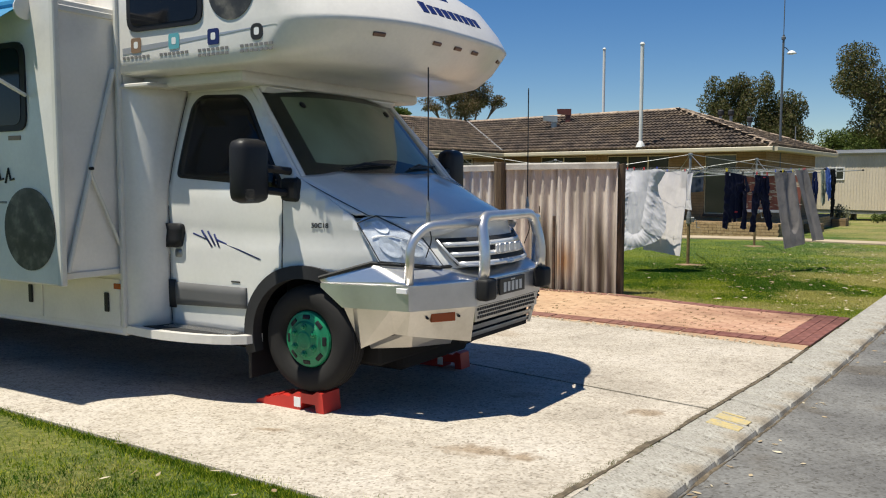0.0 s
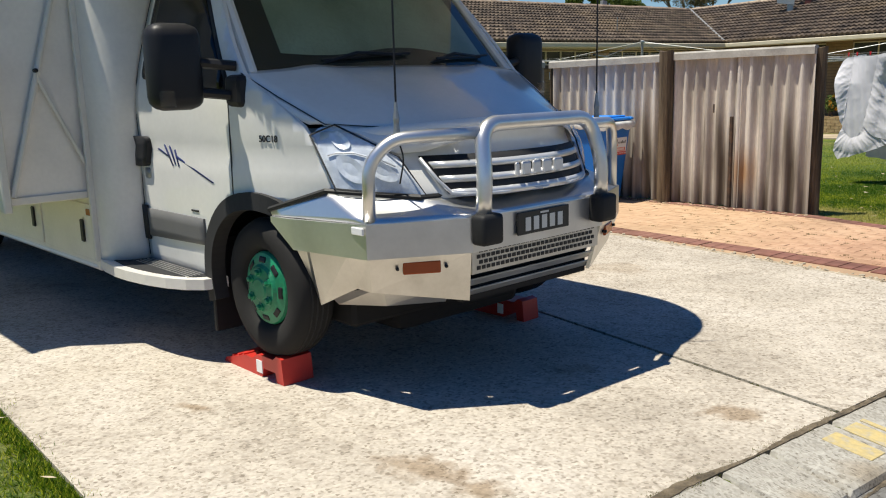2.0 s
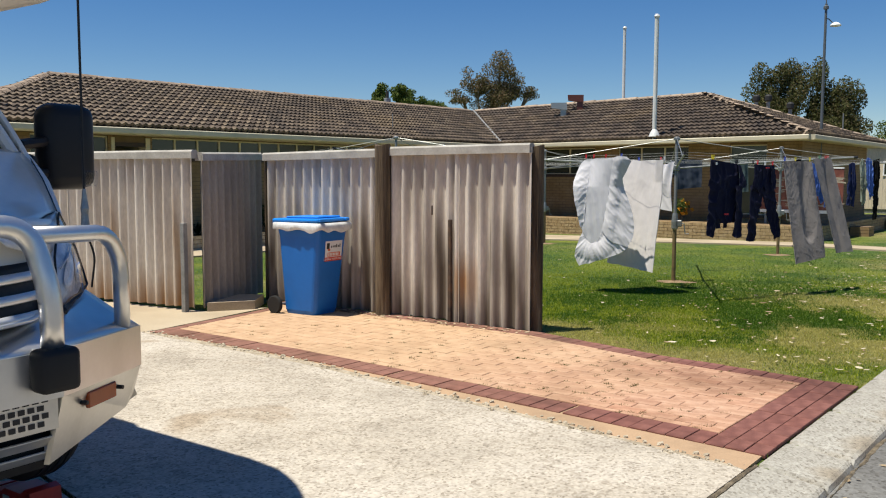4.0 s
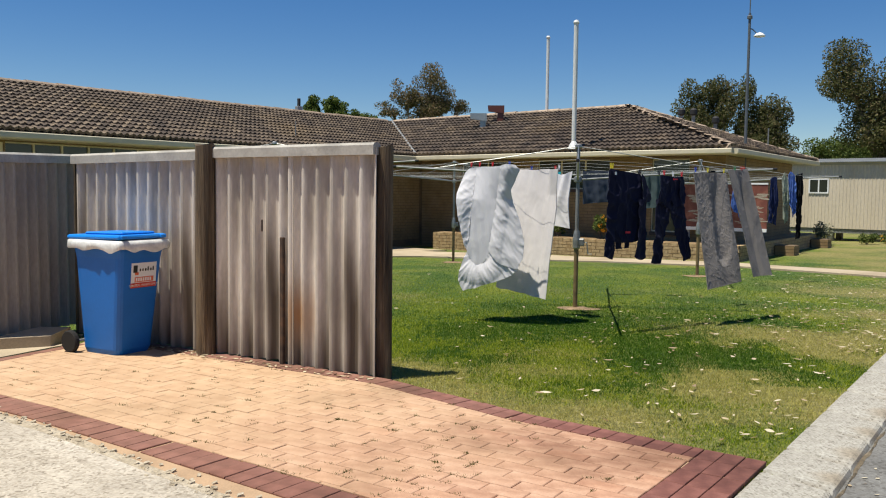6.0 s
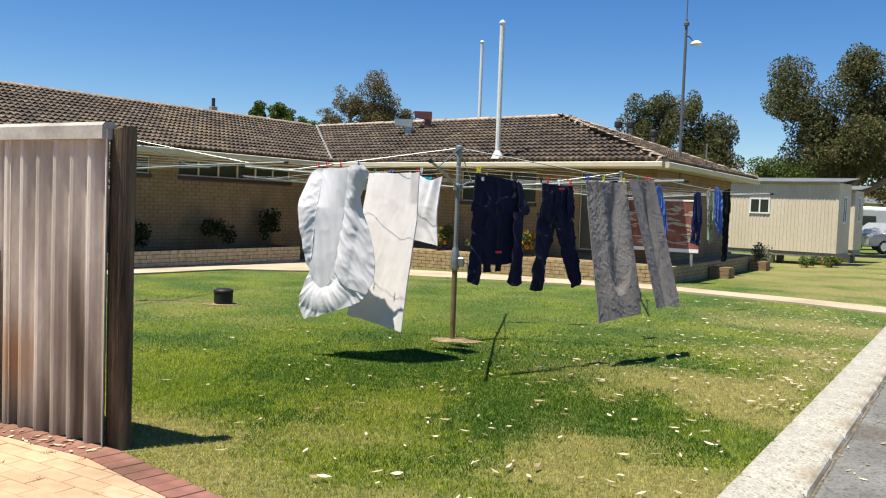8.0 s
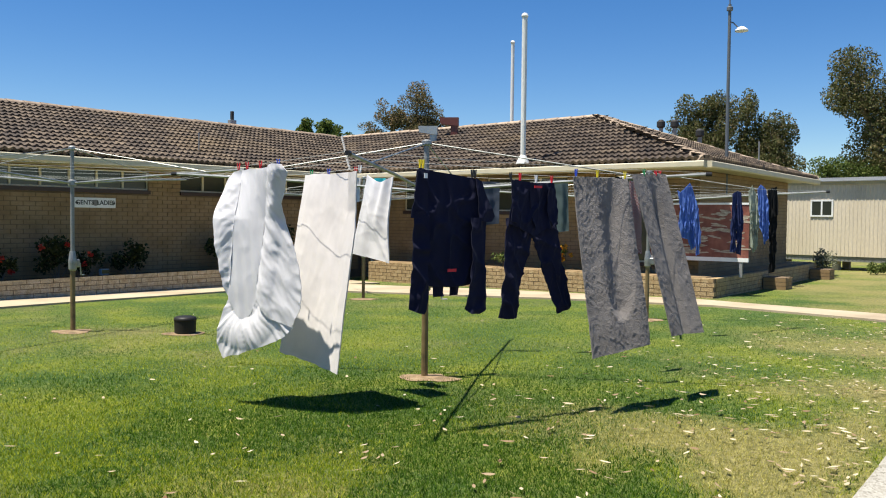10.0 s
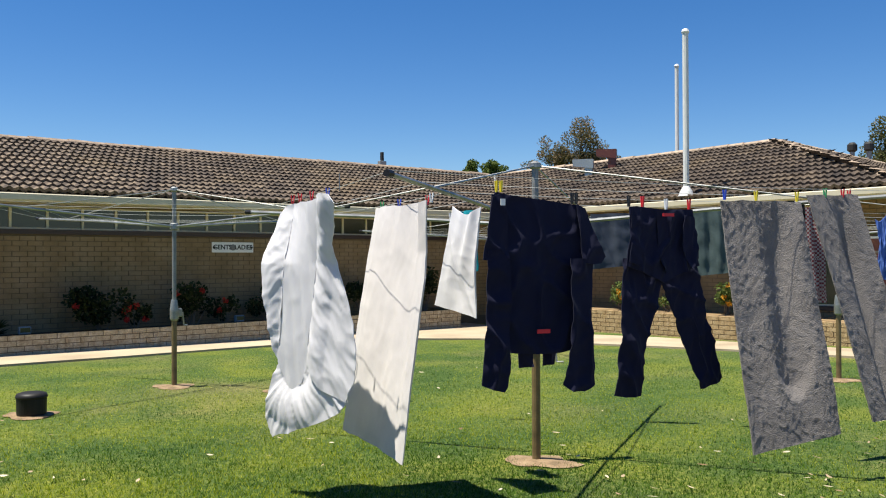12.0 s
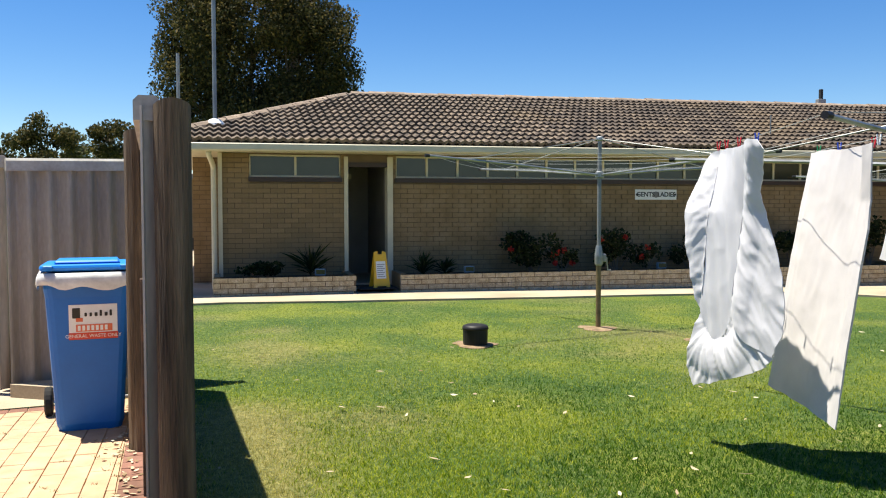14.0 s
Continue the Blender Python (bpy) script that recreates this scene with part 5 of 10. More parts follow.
def capping_bm(length, h0, h1):
    bm = bmesh.new()
    prof = [(-0.05, -0.075), (-0.05, 0.0), (-0.03, 0.02), (0.03, 0.02), (0.05, 0.0), (0.05, -0.075)]
    a = [bm.verts.new((0, y, h0 + z)) for y, z in prof]
    b = [bm.verts.new((length, y, h1 + z)) for y, z in prof]
    for k in range(6):
        bm.faces.new((a[k], a[(k + 1) % 6], b[(k + 1) % 6], b[k]))
    bm.faces.new(a)
    bm.faces.new(b[::-1])
    bmesh.ops.recalc_face_normals(bm, faces=bm.faces[:])
    return bm


def fence_m(p, deg):
    return Matrix.Translation((*p, ground_z(*p))) @ Matrix.Rotation(radians(deg), 4, "Z")


FDEG = 153.5
fence = thing("fence", fence_m(fpt(0.0), FDEG), "weathered grey corrugated fibro fence with rust stains", "fence")
part("sheet", sheet_bm(0.95, 1.80, 1.79), "fibro_end", fence).location = (0.03, 0.0, 0.01)
part("sheet", sheet_bm(0.97, 1.78, 1.78), "fibro_foot", fence).location = (0.87, -0.012, 0.02)
part("sheet", sheet_bm(1.80, 1.76, 1.74), "fibro_foot", fence).location = (1.88, 0.0, 0.02)
for x0, x1, h0, h1 in ((0.04, 1.84, 1.81, 1.80), (1.90, 3.70, 1.785, 1.76)):
    c = part("capping", capping_bm(x1 - x0, h0, h1), "fibro_cap", fence, "grey folded capping along the sheet tops")
    c.location = (x0, 0.01, 0.02)
part("post", post_bm(0.07, 1.825), "old_timber", fence, "round split weathered timber post").location = (0.03, -0.08, 0)
part("post", post_bm(0.085, 1.86), "old_timber", fence, "round weathered timber post").location = (1.84, 0.065, 0)
part("stake", box_bm(-0.018, 0.018, -0.045, -0.01, 0, 1.08, 0.004), "rusty_iron", fence, "dark rusty stake against the sheet joint").location = (0.97, 0.07, 0)
part("batten", box_bm(0, 0.02, 0, 0.06, 0, 1.72), "old_timber", fence).location = (3.70, -0.05, 0)
part("bolt_hole", box_bm(-0.008, 0.008, 0.022, 0.034, -0.05, 0.05, 0.003), "rusty_iron", fence).location = (1.21, 0.0, 1.17)

side_fence = thing("fence", fence_m((-1.30, 14.35), 260.7), "corrugated fibro fence panel leaning at a gap", "fence")
part("sheet", sheet_bm(1.32, 1.74, 1.71, wobble=0.012), "fibro_smooth", side_fence).location = (0.0, 0, 0.04)
part("capping", capping_bm(1.32, 1.755, 1.725), "fibro_cap", side_fence).location = (0.0, 0, 0.04)
back_fence = thing("fence", fence_m((-1.55, 13.02), 160.0), "corrugated fibro fence run stained orange at its foot", "fence")
for i in range(4):
    part("sheet", sheet_bm(1.02, 1.72, 1.72), "fibro_rust", back_fence).location = (0.02 + i * 1.02, -0.012 * (i % 2), 0.04)
part("capping", capping_bm(4.1, 1.75, 1.75), "fibro_cap", back_fence).location = (0.0, 0, 0.04)
part("steel_post", box_bm(-0.03, 0.03, -0.03, 0.03, 0, 1.0, 0.004), "galv_dull", back_fence, "short grey steel post").location = (0.10, 0.09, 0)
tagged(part("paving_slab", drape_bm([(-1.44, 13.02), (-0.98, 13.28), (-1.06, 13.80), (-1.36, 13.76)], 0.1, 0.12), "path_concrete"), "loose pale concrete slab beside the fence gap", "slab")

# ---- wheelie bin ----
def bin_bm():
    bm = bmesh.new()
    rings = []
    for z, wx, wy, y0 in ((0.0, 0.185, 0.205, 0.03), (0.05, 0.2, 0.22, 0.03), (0.86, 0.245, 0.285, 0.0), (0.92, 0.253, 0.297, 0.0), (0.965, 0.253, 0.297, 0.0)):
        ring = []
        for sx, sy in ((1, 1), (-1, 1), (-1, -1), (1, -1)):
            for k in range(4):
                a = math.atan2(sy, sx) + (k - 1.5) / 1.5 * math.pi / 4
                r = 0.05
                ring.append(bm.verts.new((sx * (wx - r) + r * math.cos(a), y0 + sy * (wy - r) + r * math.sin(a), z)))
        rings.append(ring)
    n = len(rings[0])
    for a, b in zip(rings, rings[1:]):
        for k in range(n):
            bm.faces.new((a[k], a[(k + 1) % n], b[(k + 1) % n], b[k]))
    bm.faces.new(rings[0][::-1])
    bm.faces.new(rings[-1])
    bmesh.ops.recalc_face_normals(bm, faces=bm.faces[:])
    return bm


BIN_P = (-0.24, 13.12)
wheelie = thing("wheelie_bin", Matrix.Translation((*BIN_P, ground_z(*BIN_P) + 0.006)) @ Matrix.Rotation(radians(66.0), 4, "Z"), "blue plastic wheelie bin with white bag under its lid", "bin")
part("body", bin_bm(), "bin_blue", wheelie)
part("rim", box_bm(-0.268, 0.268, -0.314, 0.314, 0.945, 0.985, 0.015, seg=2), "bin_blue", wheelie)


def bag_bm():
    bm = bmesh.new()
    n = 72
    rings = []
    for j, (z, g) in enumerate(((1.015, 0.0), (1.01, 0.018), (0.98, 0.03), (0.945, 0.028), (0.92, 0.02))):
        ring = []
        for i in range(n):
            a = 2 * math.pi * i / n
            c, s_ = math.cos(a), math.sin(a)
            k = 1 / max(abs(c) / 0.266, abs(s_) / 0.311)
            w = g + 0.012 * noise.noise((c * 5, s_ * 5, z * 20)) * (j > 0)
            drop = 0.05 * noise.noise((c * 2.4, s_ * 2.4, 4.0)) if j == 4 else 0
            ring.append(bm.verts.new(((k + w) * c, (k + w) * s_, z + drop)))
        rings.append(ring)
    for a, b in zip(rings, rings[1:]):
        for k in range(n):
            bm.faces.new((a[k], a[(k + 1) % n], b[(k + 1) % n], b[k]))
    bmesh.ops.recalc_face_normals(bm, faces=bm.faces[:])
    return bm


part("bin_bag", bag_bm(), "white_plastic", wheelie, "white plastic liner folded over the rim", smooth=True)


def lid_bm():
    bm = box_bm(-0.27, 0.27, -0.325, 0.335, 1.018, 1.06, 0.02, seg=2)
    box_bm(-0.19, 0.19, -0.27, 0.2, 1.06, 1.082, 0.012, bm=bm)
    for x in (-0.22, 0.22):
        box_bm(x - 0.03, x + 0.03, -0.345, -0.29, 1.024, 1.056, 0.006, bm=bm)
    return bm


lid = part("lid", lid_bm(), "lid_blue", wheelie, "bright blue lid, slightly raised")
lid.rotation_euler = (radians(-1.0), 0, 0)
part("axle", tube_bm([(-0.27, 0.3, 0.1), (0.27, 0.3, 0.1)], 0.012), "galv_dull", wheelie)
for x in (-0.27, 0.27):
    bm = lathe_bm([(0.03, -0.025), (0.09, -0.025), (0.1, -0.015), (0.1, 0.015), (0.09, 0.025), (0.03, 0.025)], 20)
    w = part("wheel", bm, "tyre", wheelie)
    w.matrix_basis = Matrix.Translation((x, 0.32, 0.1)) @ Matrix.Rotation(radians(90), 4, "Y")
part("handle", tube_bm([(-0.2, 0.31, 0.97), (-0.2, 0.39, 1.0), (0.2, 0.39, 1.0), (0.2, 0.31, 0.97)], 0.014), "bin_blue", wheelie)

FONT = bpy.data.curves.new("probe", "FONT").font


def text_part(name, body, size, mat, parent, m, extrude=0.001, bold=0.0):
    c = bpy.data.curves.new(name, "FONT")
    c.body, c.size, c.extrude, c.offset = body, size, extrude, bold
    c.align_x, c.align_y = "CENTER", "CENTER"
    tmp = bpy.data.objects.new(name, c)
    scene.collection.objects.link(tmp)
    me = bpy.data.meshes.new_from_object(tmp.evaluated_get(bpy.context.evaluated_depsgraph_get()))
    bpy.data.objects.remove(tmp)
    me.materials.clear()
    me.materials.append(MAT[mat])
    ob = new(name, me)
    ob.parent = parent
    ob.matrix_basis = m
    return ob


# sticker on the bin's front, square to the sloped face
STK = Matrix.Translation((0.03, -0.271, 0.72)) @ Matrix.Rotation(radians(95.5), 4, "X")
sticker = part("sticker", box_bm(-0.14, 0.14, -0.105, 0.095, 0, 0.004), "white_paint", wheelie, "white and red waste sticker")
sticker.matrix_basis = STK
part("red_band", box_bm(-0.142, 0.142, -0.125, -0.082, 0.001, 0.006), "sticker_red", sticker)
part("orange_band", box_bm(-0.10, 0.11, -0.075, -0.03, 0.003, 0.0065), "sticker_orange", sticker)
part("logo_shape", box_bm(-0.12, -0.075, 0.01, 0.075, 0.003, 0.0065, 0.003), "ink", sticker)
part("logo_shape", box_bm(-0.1, -0.06, -0.012, 0.012, 0.003, 0.0062, 0.002), "sticker_orange", sticker)
for i, w in enumerate((0.02, 0.02, 0.025, 0.02, 0.025, 0.02)):
    part("word_bar", box_bm(-0.05 + i * 0.029, -0.05 + i * 0.029 + w * 0.7, 0.02, 0.044 + (0.014 if i in (3, 5) else 0), 0.003, 0.0062, 0.003), "ink", sticker)
for i in range(7):
    part("digit_bar", box_bm(-0.09 + i * 0.026, -0.074 + i * 0.026, -0.068, -0.037, 0.005, 0.0075), "white_paint", sticker)
text_part("lettering", "GENERAL WASTE ONLY", 0.03, "white_paint", sticker, Matrix.Translation((0, -0.104, 0.0065)), 0.0006)

# ---- rotary clothes lines ----
def hoist(x, y, turn, top, winder=0.9):
    z0 = ground_z(x, y)
    h = thing("clothes_hoist", Matrix.Translation((x, y, z0)) @ Matrix.Rotation(radians(turn), 4, "Z"), "rotary clothes hoist with a galvanised post", "clothes hoist", "rotary clothes hoists on the lawn")
    part("lower_post", tube_bm([(0, 0, -0.1), (0, 0, winder)], 0.03, 12), "hoist_brown", h, "brown-painted lower post", smooth=False)
    part("upper_post", tube_bm([(0, 0, winder - 0.05), (0, 0, top)], 0.024, 12), "galv_dull", h)
    box = lathe_bm([(0.03, winder - 0.14), (0.048, winder - 0.12), (0.05, winder - 0.02), (0.04, winder + 0.06), (0.034, winder + 0.1)], 14)
    box_bm(0.02, 0.10, -0.035, 0.035, winder - 0.1, winder + 0.0, 0.012, bm=box)
    wb = part("winding_box", box, "galv", h, "cast winding gear housing")
    part("crank", tube_bm([(0.1, 0, winder - 0.05), (0.13, 0, winder - 0.05), (0.15, 0, winder - 0.2), (0.2, 0, winder - 0.2)], 0.008, 6), "galv", h)
    part("head", lathe_bm([(0.03, top - 0.02), (0.045, top - 0.01), (0.045, top + 0.02), (0.02, top + 0.035)], 12), "galv", h)
    zc, zt, R = top - 0.42, top - 0.27, 2.42
    part("collar", lathe_bm([(0.03, zc - 0.04), (0.05, zc - 0.03), (0.05, zc + 0.03), (0.03, zc + 0.04)], 12), "galv", h)
    for k in range(4):
        a = k * math.pi / 2
        c, s_ = math.cos(a), math.sin(a)
        arm = part("arm", tube_bm([(0.04 * c, 0.04 * s_, zc), (R * 0.5 * c, R * 0.5 * s_, (zc + zt) / 2 + 0.01), (R * c, R * s_, zt)], 0.0125, 8), "galv", h)
        part("tip_cap", tube_bm([((R - 0.03) * c, (R - 0.03) * s_, zt), ((R + 0.02) * c, (R + 0.02) * s_, zt)], 0.018, 8), "black_plastic", arm)
        part("stay", tube_bm([(0.02 * c, 0.02 * s_, top), (R * 0.78 * c, R * 0.78 * s_, zc + (zt - zc) * 0.78 + 0.01)], 0.006, 6), "galv", h)
    for q, rr in enumerate((R - 0.02, R - 0.38, R - 0.74, R - 1.1)):
        pts = []
        z = zc + (zt - zc) * rr / R + 0.015
        for k in range(5):
            a = k * math.pi / 2
            pts.append(Vector((rr * math.cos(a), rr * math.sin(a), z)))
        line = []
        for p, q2 in zip(pts, pts[1:]):
            for i in range(6):
                t = i / 6
                line.append(p.lerp(q2, t) - Vector((0, 0, 0.06 * t * (1 - t))))
        line.append(pts[-1])
        part("line", tube_bm(line, 0.0016, 5, cap=False), "line_white", h, "pale plastic-covered line")
    return h


HX, HY, HTURN, HTOP = 4.13, 16.85, -5.0, 2.08
hoist(HX, HY, HTURN, HTOP)
hoist(-0.52, 19.32, 78.0, 2.24, winder=0.88)
hoist(2.06, 24.95, 30.0, 2.24)
hoist(6.83, 22.0, -10.0, 2.14)
for x, y in ((HX, HY), (-0.52, 19.32), (2.06, 24.95), (6.83, 22.0), (-0.66, 17.3), (0.9, 19.35)):
    bm = bmesh.new()
    c = bm.verts.new((x, y, ground_z(x, y) + 0.012))
    ring = []
    for k in range(22):
        a = 2 * math.pi * k / 22
        r = 0.2 + 0.11 * noise.noise((math.cos(a) * 1.5, math.sin(a) * 1.5, x)) 
        ring.append(bm.verts.new((x + r * 1.25 * math.cos(a), y + r * math.sin(a), ground_z(x, y) - 0.012)))
    for k in range(22):
        bm.faces.new((c, ring[k], ring[(k + 1) % 22]))
    tagged(part("bare_soil", bm, "bare_earth"), "bare sandy earth worn into the lawn", "soil", kind="structure")


# ---- washing ----
def crisp(faces):
    """Keeps the hem of a cloth from being shaded round."""
    for f in faces:
        for ed in f.edges:
            ed.smooth = False


def ridged(x, y, z):
    """Thin creases: 1 on a crease line, falling off quickly."""
    return clamp(1 - 3.2 * abs(noise.noise((x, y, z))))


def cut_cloth(name, mat, outline, place, parent, relief, step=0.012, thick=0.005):
    """A cloth cut to an outline of (across, height); place(a, z, out) sets it in the world, relief(a, z) lifts it."""
    bm = bmesh.new()
    bm.faces.new([bm.verts.new((a, 0, z)) for a, z in outline])
    for axis in (0, 2):
        vals = [(p[0], 0, p[1])[axis] for p in outline]
        k = min(vals) + step
        no = (1, 0, 0) if axis == 0 else (0, 0, 1)
        while k < max(vals) - step * 0.3:
            bmesh.ops.bisect_plane(bm, geom=bm.verts[:] + bm.edges[:] + bm.faces[:], plane_co=tuple(c * k for c in no), plane_no=no, dist=1e-5)
            k += step
    front = bm.faces[:]
    r = bmesh.ops.extrude_face_region(bm, geom=front)
    back = {v for v in r["geom"] if isinstance(v, bmesh.types.BMVert)}
    caps = {f for f in r["geom"] if isinstance(f, bmesh.types.BMFace)} | set(front)
    crisp([f for f in bm.faces if f not in caps])
    for v in bm.verts:
        a, z = v.co.x, v.co.z
        v.co = place(a, z, relief(a, z) - (thick if v in back else 0.0))
    bmesh.ops.recalc_face_normals(bm, faces=bm.faces[:])
    return part(name, bm, mat, parent, smooth=True)


def cloth(name, mat, tl, tr, bl, br, label, nx=26, ny=34, fold=0.03, folds=4, bulge=(0, 0), seed=1.0, thick=0.006, edge=None, crumple=0.005, category="laundry", doubled=0.0, extra=None, parent=None):
    """A hanging cloth between four corners, with long folds, a billow and fine creases. edge(u, v): shifts (along, down) of the outline; extra(u, v): more relief."""
    tl, tr, bl, br = (Vector(p) for p in (tl, tr, bl, br))
    across = (tr - tl).normalized()
    nrm = across.cross(Vector((0, 0, 1))).normalized()
    bm = bmesh.new()
    W = (tr - tl).length
    layers = []
    for lay in (0, 1):
        grid = []
        for j in range(ny + 1):
            v = j / ny
            row = []
            for i in range(nx + 1):
                u = i / nx
                du, dv = edge(u, v) if edge else (0, 0)
                p = tl.lerp(tr, u).lerp(bl.lerp(br, u), v) + across * du + Vector((0, 0, -dv))
                sag = -0.02 * abs(noise.noise((u * W * 7 + seed, seed * 2.0, 0.5))) * (1 - v) ** 9
                ph = folds * math.pi * (u + 0.07 * math.sin(2.2 * v + seed)) + seed * 3
                amp = fold * (0.3 + 0.7 * math.sin(math.pi * min(1, 0.15 + v * 0.75))) * (1 + 0.6 * noise.noise((u * 3, v * 1.2, seed)))
                off = amp * math.sin(ph) + 0.4 * amp * math.sin(ph * 2.3 + seed) + bulge[0] * math.sin(math.pi * v) * math.sin(math.pi * u) + bulge[1] * v * v
                crease = 1 - abs(noise.noise((u * W * 5 + v * 3, v * 5 - u * W * 3, seed * 5))) * 2
                off += crumple * crease ** 3 * 1.6 + crumple * 0.5 * noise.noise((u * W * 22, v * 9, seed * 2))
                if extra:
                    off += extra(u, v)
                p = p + nrm * (off + (lay - 0.5) * (thick + doubled * math.sin(math.pi * min(1, v * 1.02)))) + Vector((0, 0, sag))
                row.append(bm.verts.new(p))
            grid.append(row)
        layers.append(grid)
    for lay, g in enumerate(layers):
        for j in range(ny):
            for i in range(nx):
                q = (g[j][i], g[j][i + 1], g[j + 1][i + 1], g[j + 1][i])
                bm.faces.new(q if lay else q[::-1])
    a, b = layers
    rim = []
    for i in range(nx):
        rim.append(bm.faces.new((a[0][i], a[0][i + 1], b[0][i + 1], b[0][i])))
        rim.append(bm.faces.new((a[ny][i], b[ny][i], b[ny][i + 1], a[ny][i + 1])))
    for j in range(ny):
        rim.append(bm.faces.new((a[j][0], b[j][0], b[j + 1][0], a[j + 1][0])))
        rim.append(bm.faces.new((a[j][nx], a[j + 1][nx], b[j + 1][nx], b[j][nx])))
    crisp(rim)
    bmesh.ops.recalc_face_normals(bm, faces=bm.faces[:])
    ob = part(name, bm, mat, parent, smooth=True)
    return ob if parent else tagged(ob, label, category, "washing on the hoists")


def peg(p, mat, deg):
    bm = bmesh.new()
    for s_ in (-1, 1):
        vs = box_bm(-0.0045, 0.0045, 0.002 * s_ - 0.0025, 0.002 * s_ + 0.0025, -0.03, 0.026)
        for v in vs.verts:
            v.co.y += s_ * (0.009 * max(0, v.co.z / 0.035) + 0.002)
        me = bpy.data.meshes.new("t")
        vs.to_mesh(me)
        vs.free()
        bm.from_mesh(me)
        bpy.data.meshes.remove(me)
    ob = part("clothes_peg", bm, mat)
    ob.matrix_basis = Matrix.Translation(p) @ Matrix.Rotation(radians(deg), 4, "Z")
    return tagged(ob, "small plastic clothes peg on the line", "clothes peg", "clothes pegs")


LZ = 1.79


def sheet_pt(a, z):
    """A place on the plane in which the fitted sheet hangs."""
    k = clamp((LZ - 0.05 - z) / 0.35)           # the wind turns the lower part
    return Vector((3.03 + (0.81 + 0.065 * k) * a, 15.49 - (0.81 - 0.40 * k) * a, z))


def soft_fold(a, z, seed=0.0):
    """Slack long folds and small creases common to thin cotton."""
    return 0.016 * noise.noise((a * 5 + seed, z * 1.3, seed)) + 0.006 * noise.noise((a * 16, z * 4, seed + 2)) + 0.004 * ridged(a * 7 + z * 3, z * 4 - a * 3, seed + 5)


def gathers(a, z, seed, slant, seam):
    """Folds that start fine at an elastic seam and widen away from it."""
    d = clamp(abs(a - seam(z)) / 0.2)
    s_ = z + slant * a + 0.05 * noise.noise((a * 6, z * 4, seed))
    fine = noise.noise((s_ * 34, a * 5, seed)) * 0.0022 * (1 - d) * clamp(d * 12)
    wide = ridged(s_ * 4.2, a * 3, seed + 3) * 0.008 * clamp(d * 2.5) + 0.014 * noise.noise((s_ * 2.6, a * 3, seed + 6)) * clamp(d * 2)
    sharp = 0.006 * ridged(s_ * 7, a * 5, seed + 8) + 0.004 * ridged(s_ * 13 + a * 9, a * 9, seed + 9)
    return fine + wide + sharp + 0.022 + 0.035 * math.sin(math.pi * d * 0.8)


def foot_gathers(a, z):
    """Folds that fan out from the elastic round the foot."""
    da, dz = a + 0.13, z - 0.82
    ang, rad = math.atan2(da, -dz), math.hypot(da, dz)
    d = clamp((rad - 0.17) / 0.25)
    s_ = ang + 0.12 * noise.noise((a * 6, z * 6, 2.0))
    return ridged(s_ * 3.6, rad * 1.5, 4.0) * 0.011 * clamp(d * 3) + ridged(s_ * 8, rad * 1.6, 9.0) * 0.0055 + ridged(s_ * 15, rad * 2.5, 5.0) * 0.0025 + 0.02 + 0.03 * math.sin(math.pi * clamp(d * 0.8))


fitted = thing("fitted_sheet", Matrix.Translation(sheet_pt(0, LZ)), "white fitted bed sheet with gathered sides and foot", "laundry", "washing on the hoists")
fo = sheet_pt(0, LZ)


def on_sheet(a, z, out):
    return sheet_pt(a, z) - fo + Vector((-0.55, -0.80, 0.1)) * out


def seam_near(z):
    return -0.18 - 0.065 * clamp((1.76 - z) / 0.5) - 0.04 * clamp((1.25 - z) / 0.45)


def seam_far(z):
    return 0.15 - 0.08 * clamp((1.76 - z) / 0.5) - 0.07 * clamp((1.25 - z) / 0.45)


cut_cloth("centre_panel", "white_cotton", [(-0.185, 1.755), (-0.10, 1.765), (0.02, 1.76), (0.155, 1.77), (0.115, 1.5), (0.075, 1.22), (0.03, 1.0), (0.0, 0.80), (-0.05, 0.68), (-0.13, 0.63), (-0.21, 0.66), (-0.28, 0.79), (-0.262, 1.0), (-0.245, 1.22), (-0.215, 1.5)], on_sheet, fitted, lambda a, z: 0.6 * soft_fold(a, z, 1.0) + 0.004 * math.sin((a + 0.12 * z) * 60) + 0.025)
cut_cloth("side_flap", "white_cotton", [(-0.265, 1.745), (-0.18, 1.76), (-0.21, 1.5), (-0.24, 1.22), (-0.258, 1.0), (-0.275, 0.78), (-0.315, 0.86), (-0.355, 1.05), (-0.40, 1.24), (-0.425, 1.36), (-0.42, 1.46), (-0.375, 1.60), (-0.315, 1.70)], on_sheet, fitted, lambda a, z: gathers(a, z, 2.0, -0.5, seam_near))
cut_cloth("side_flap", "white_cotton", [(0.15, 1.77), (0.25, 1.785), (0.36, 1.775), (0.43, 1.72), (0.36, 1.60), (0.30, 1.50), (0.32, 1.36), (0.385, 1.22), (0.44, 1.05), (0.47, 0.90), (0.455, 0.74), (0.39, 0.61), (0.18, 0.66), (0.07, 0.74), (0.0, 0.81), (0.03, 1.0), (0.07, 1.22), (0.11, 1.5)], on_sheet, fitted, lambda a, z: gathers(a, z, 5.0, 0.7, seam_far))
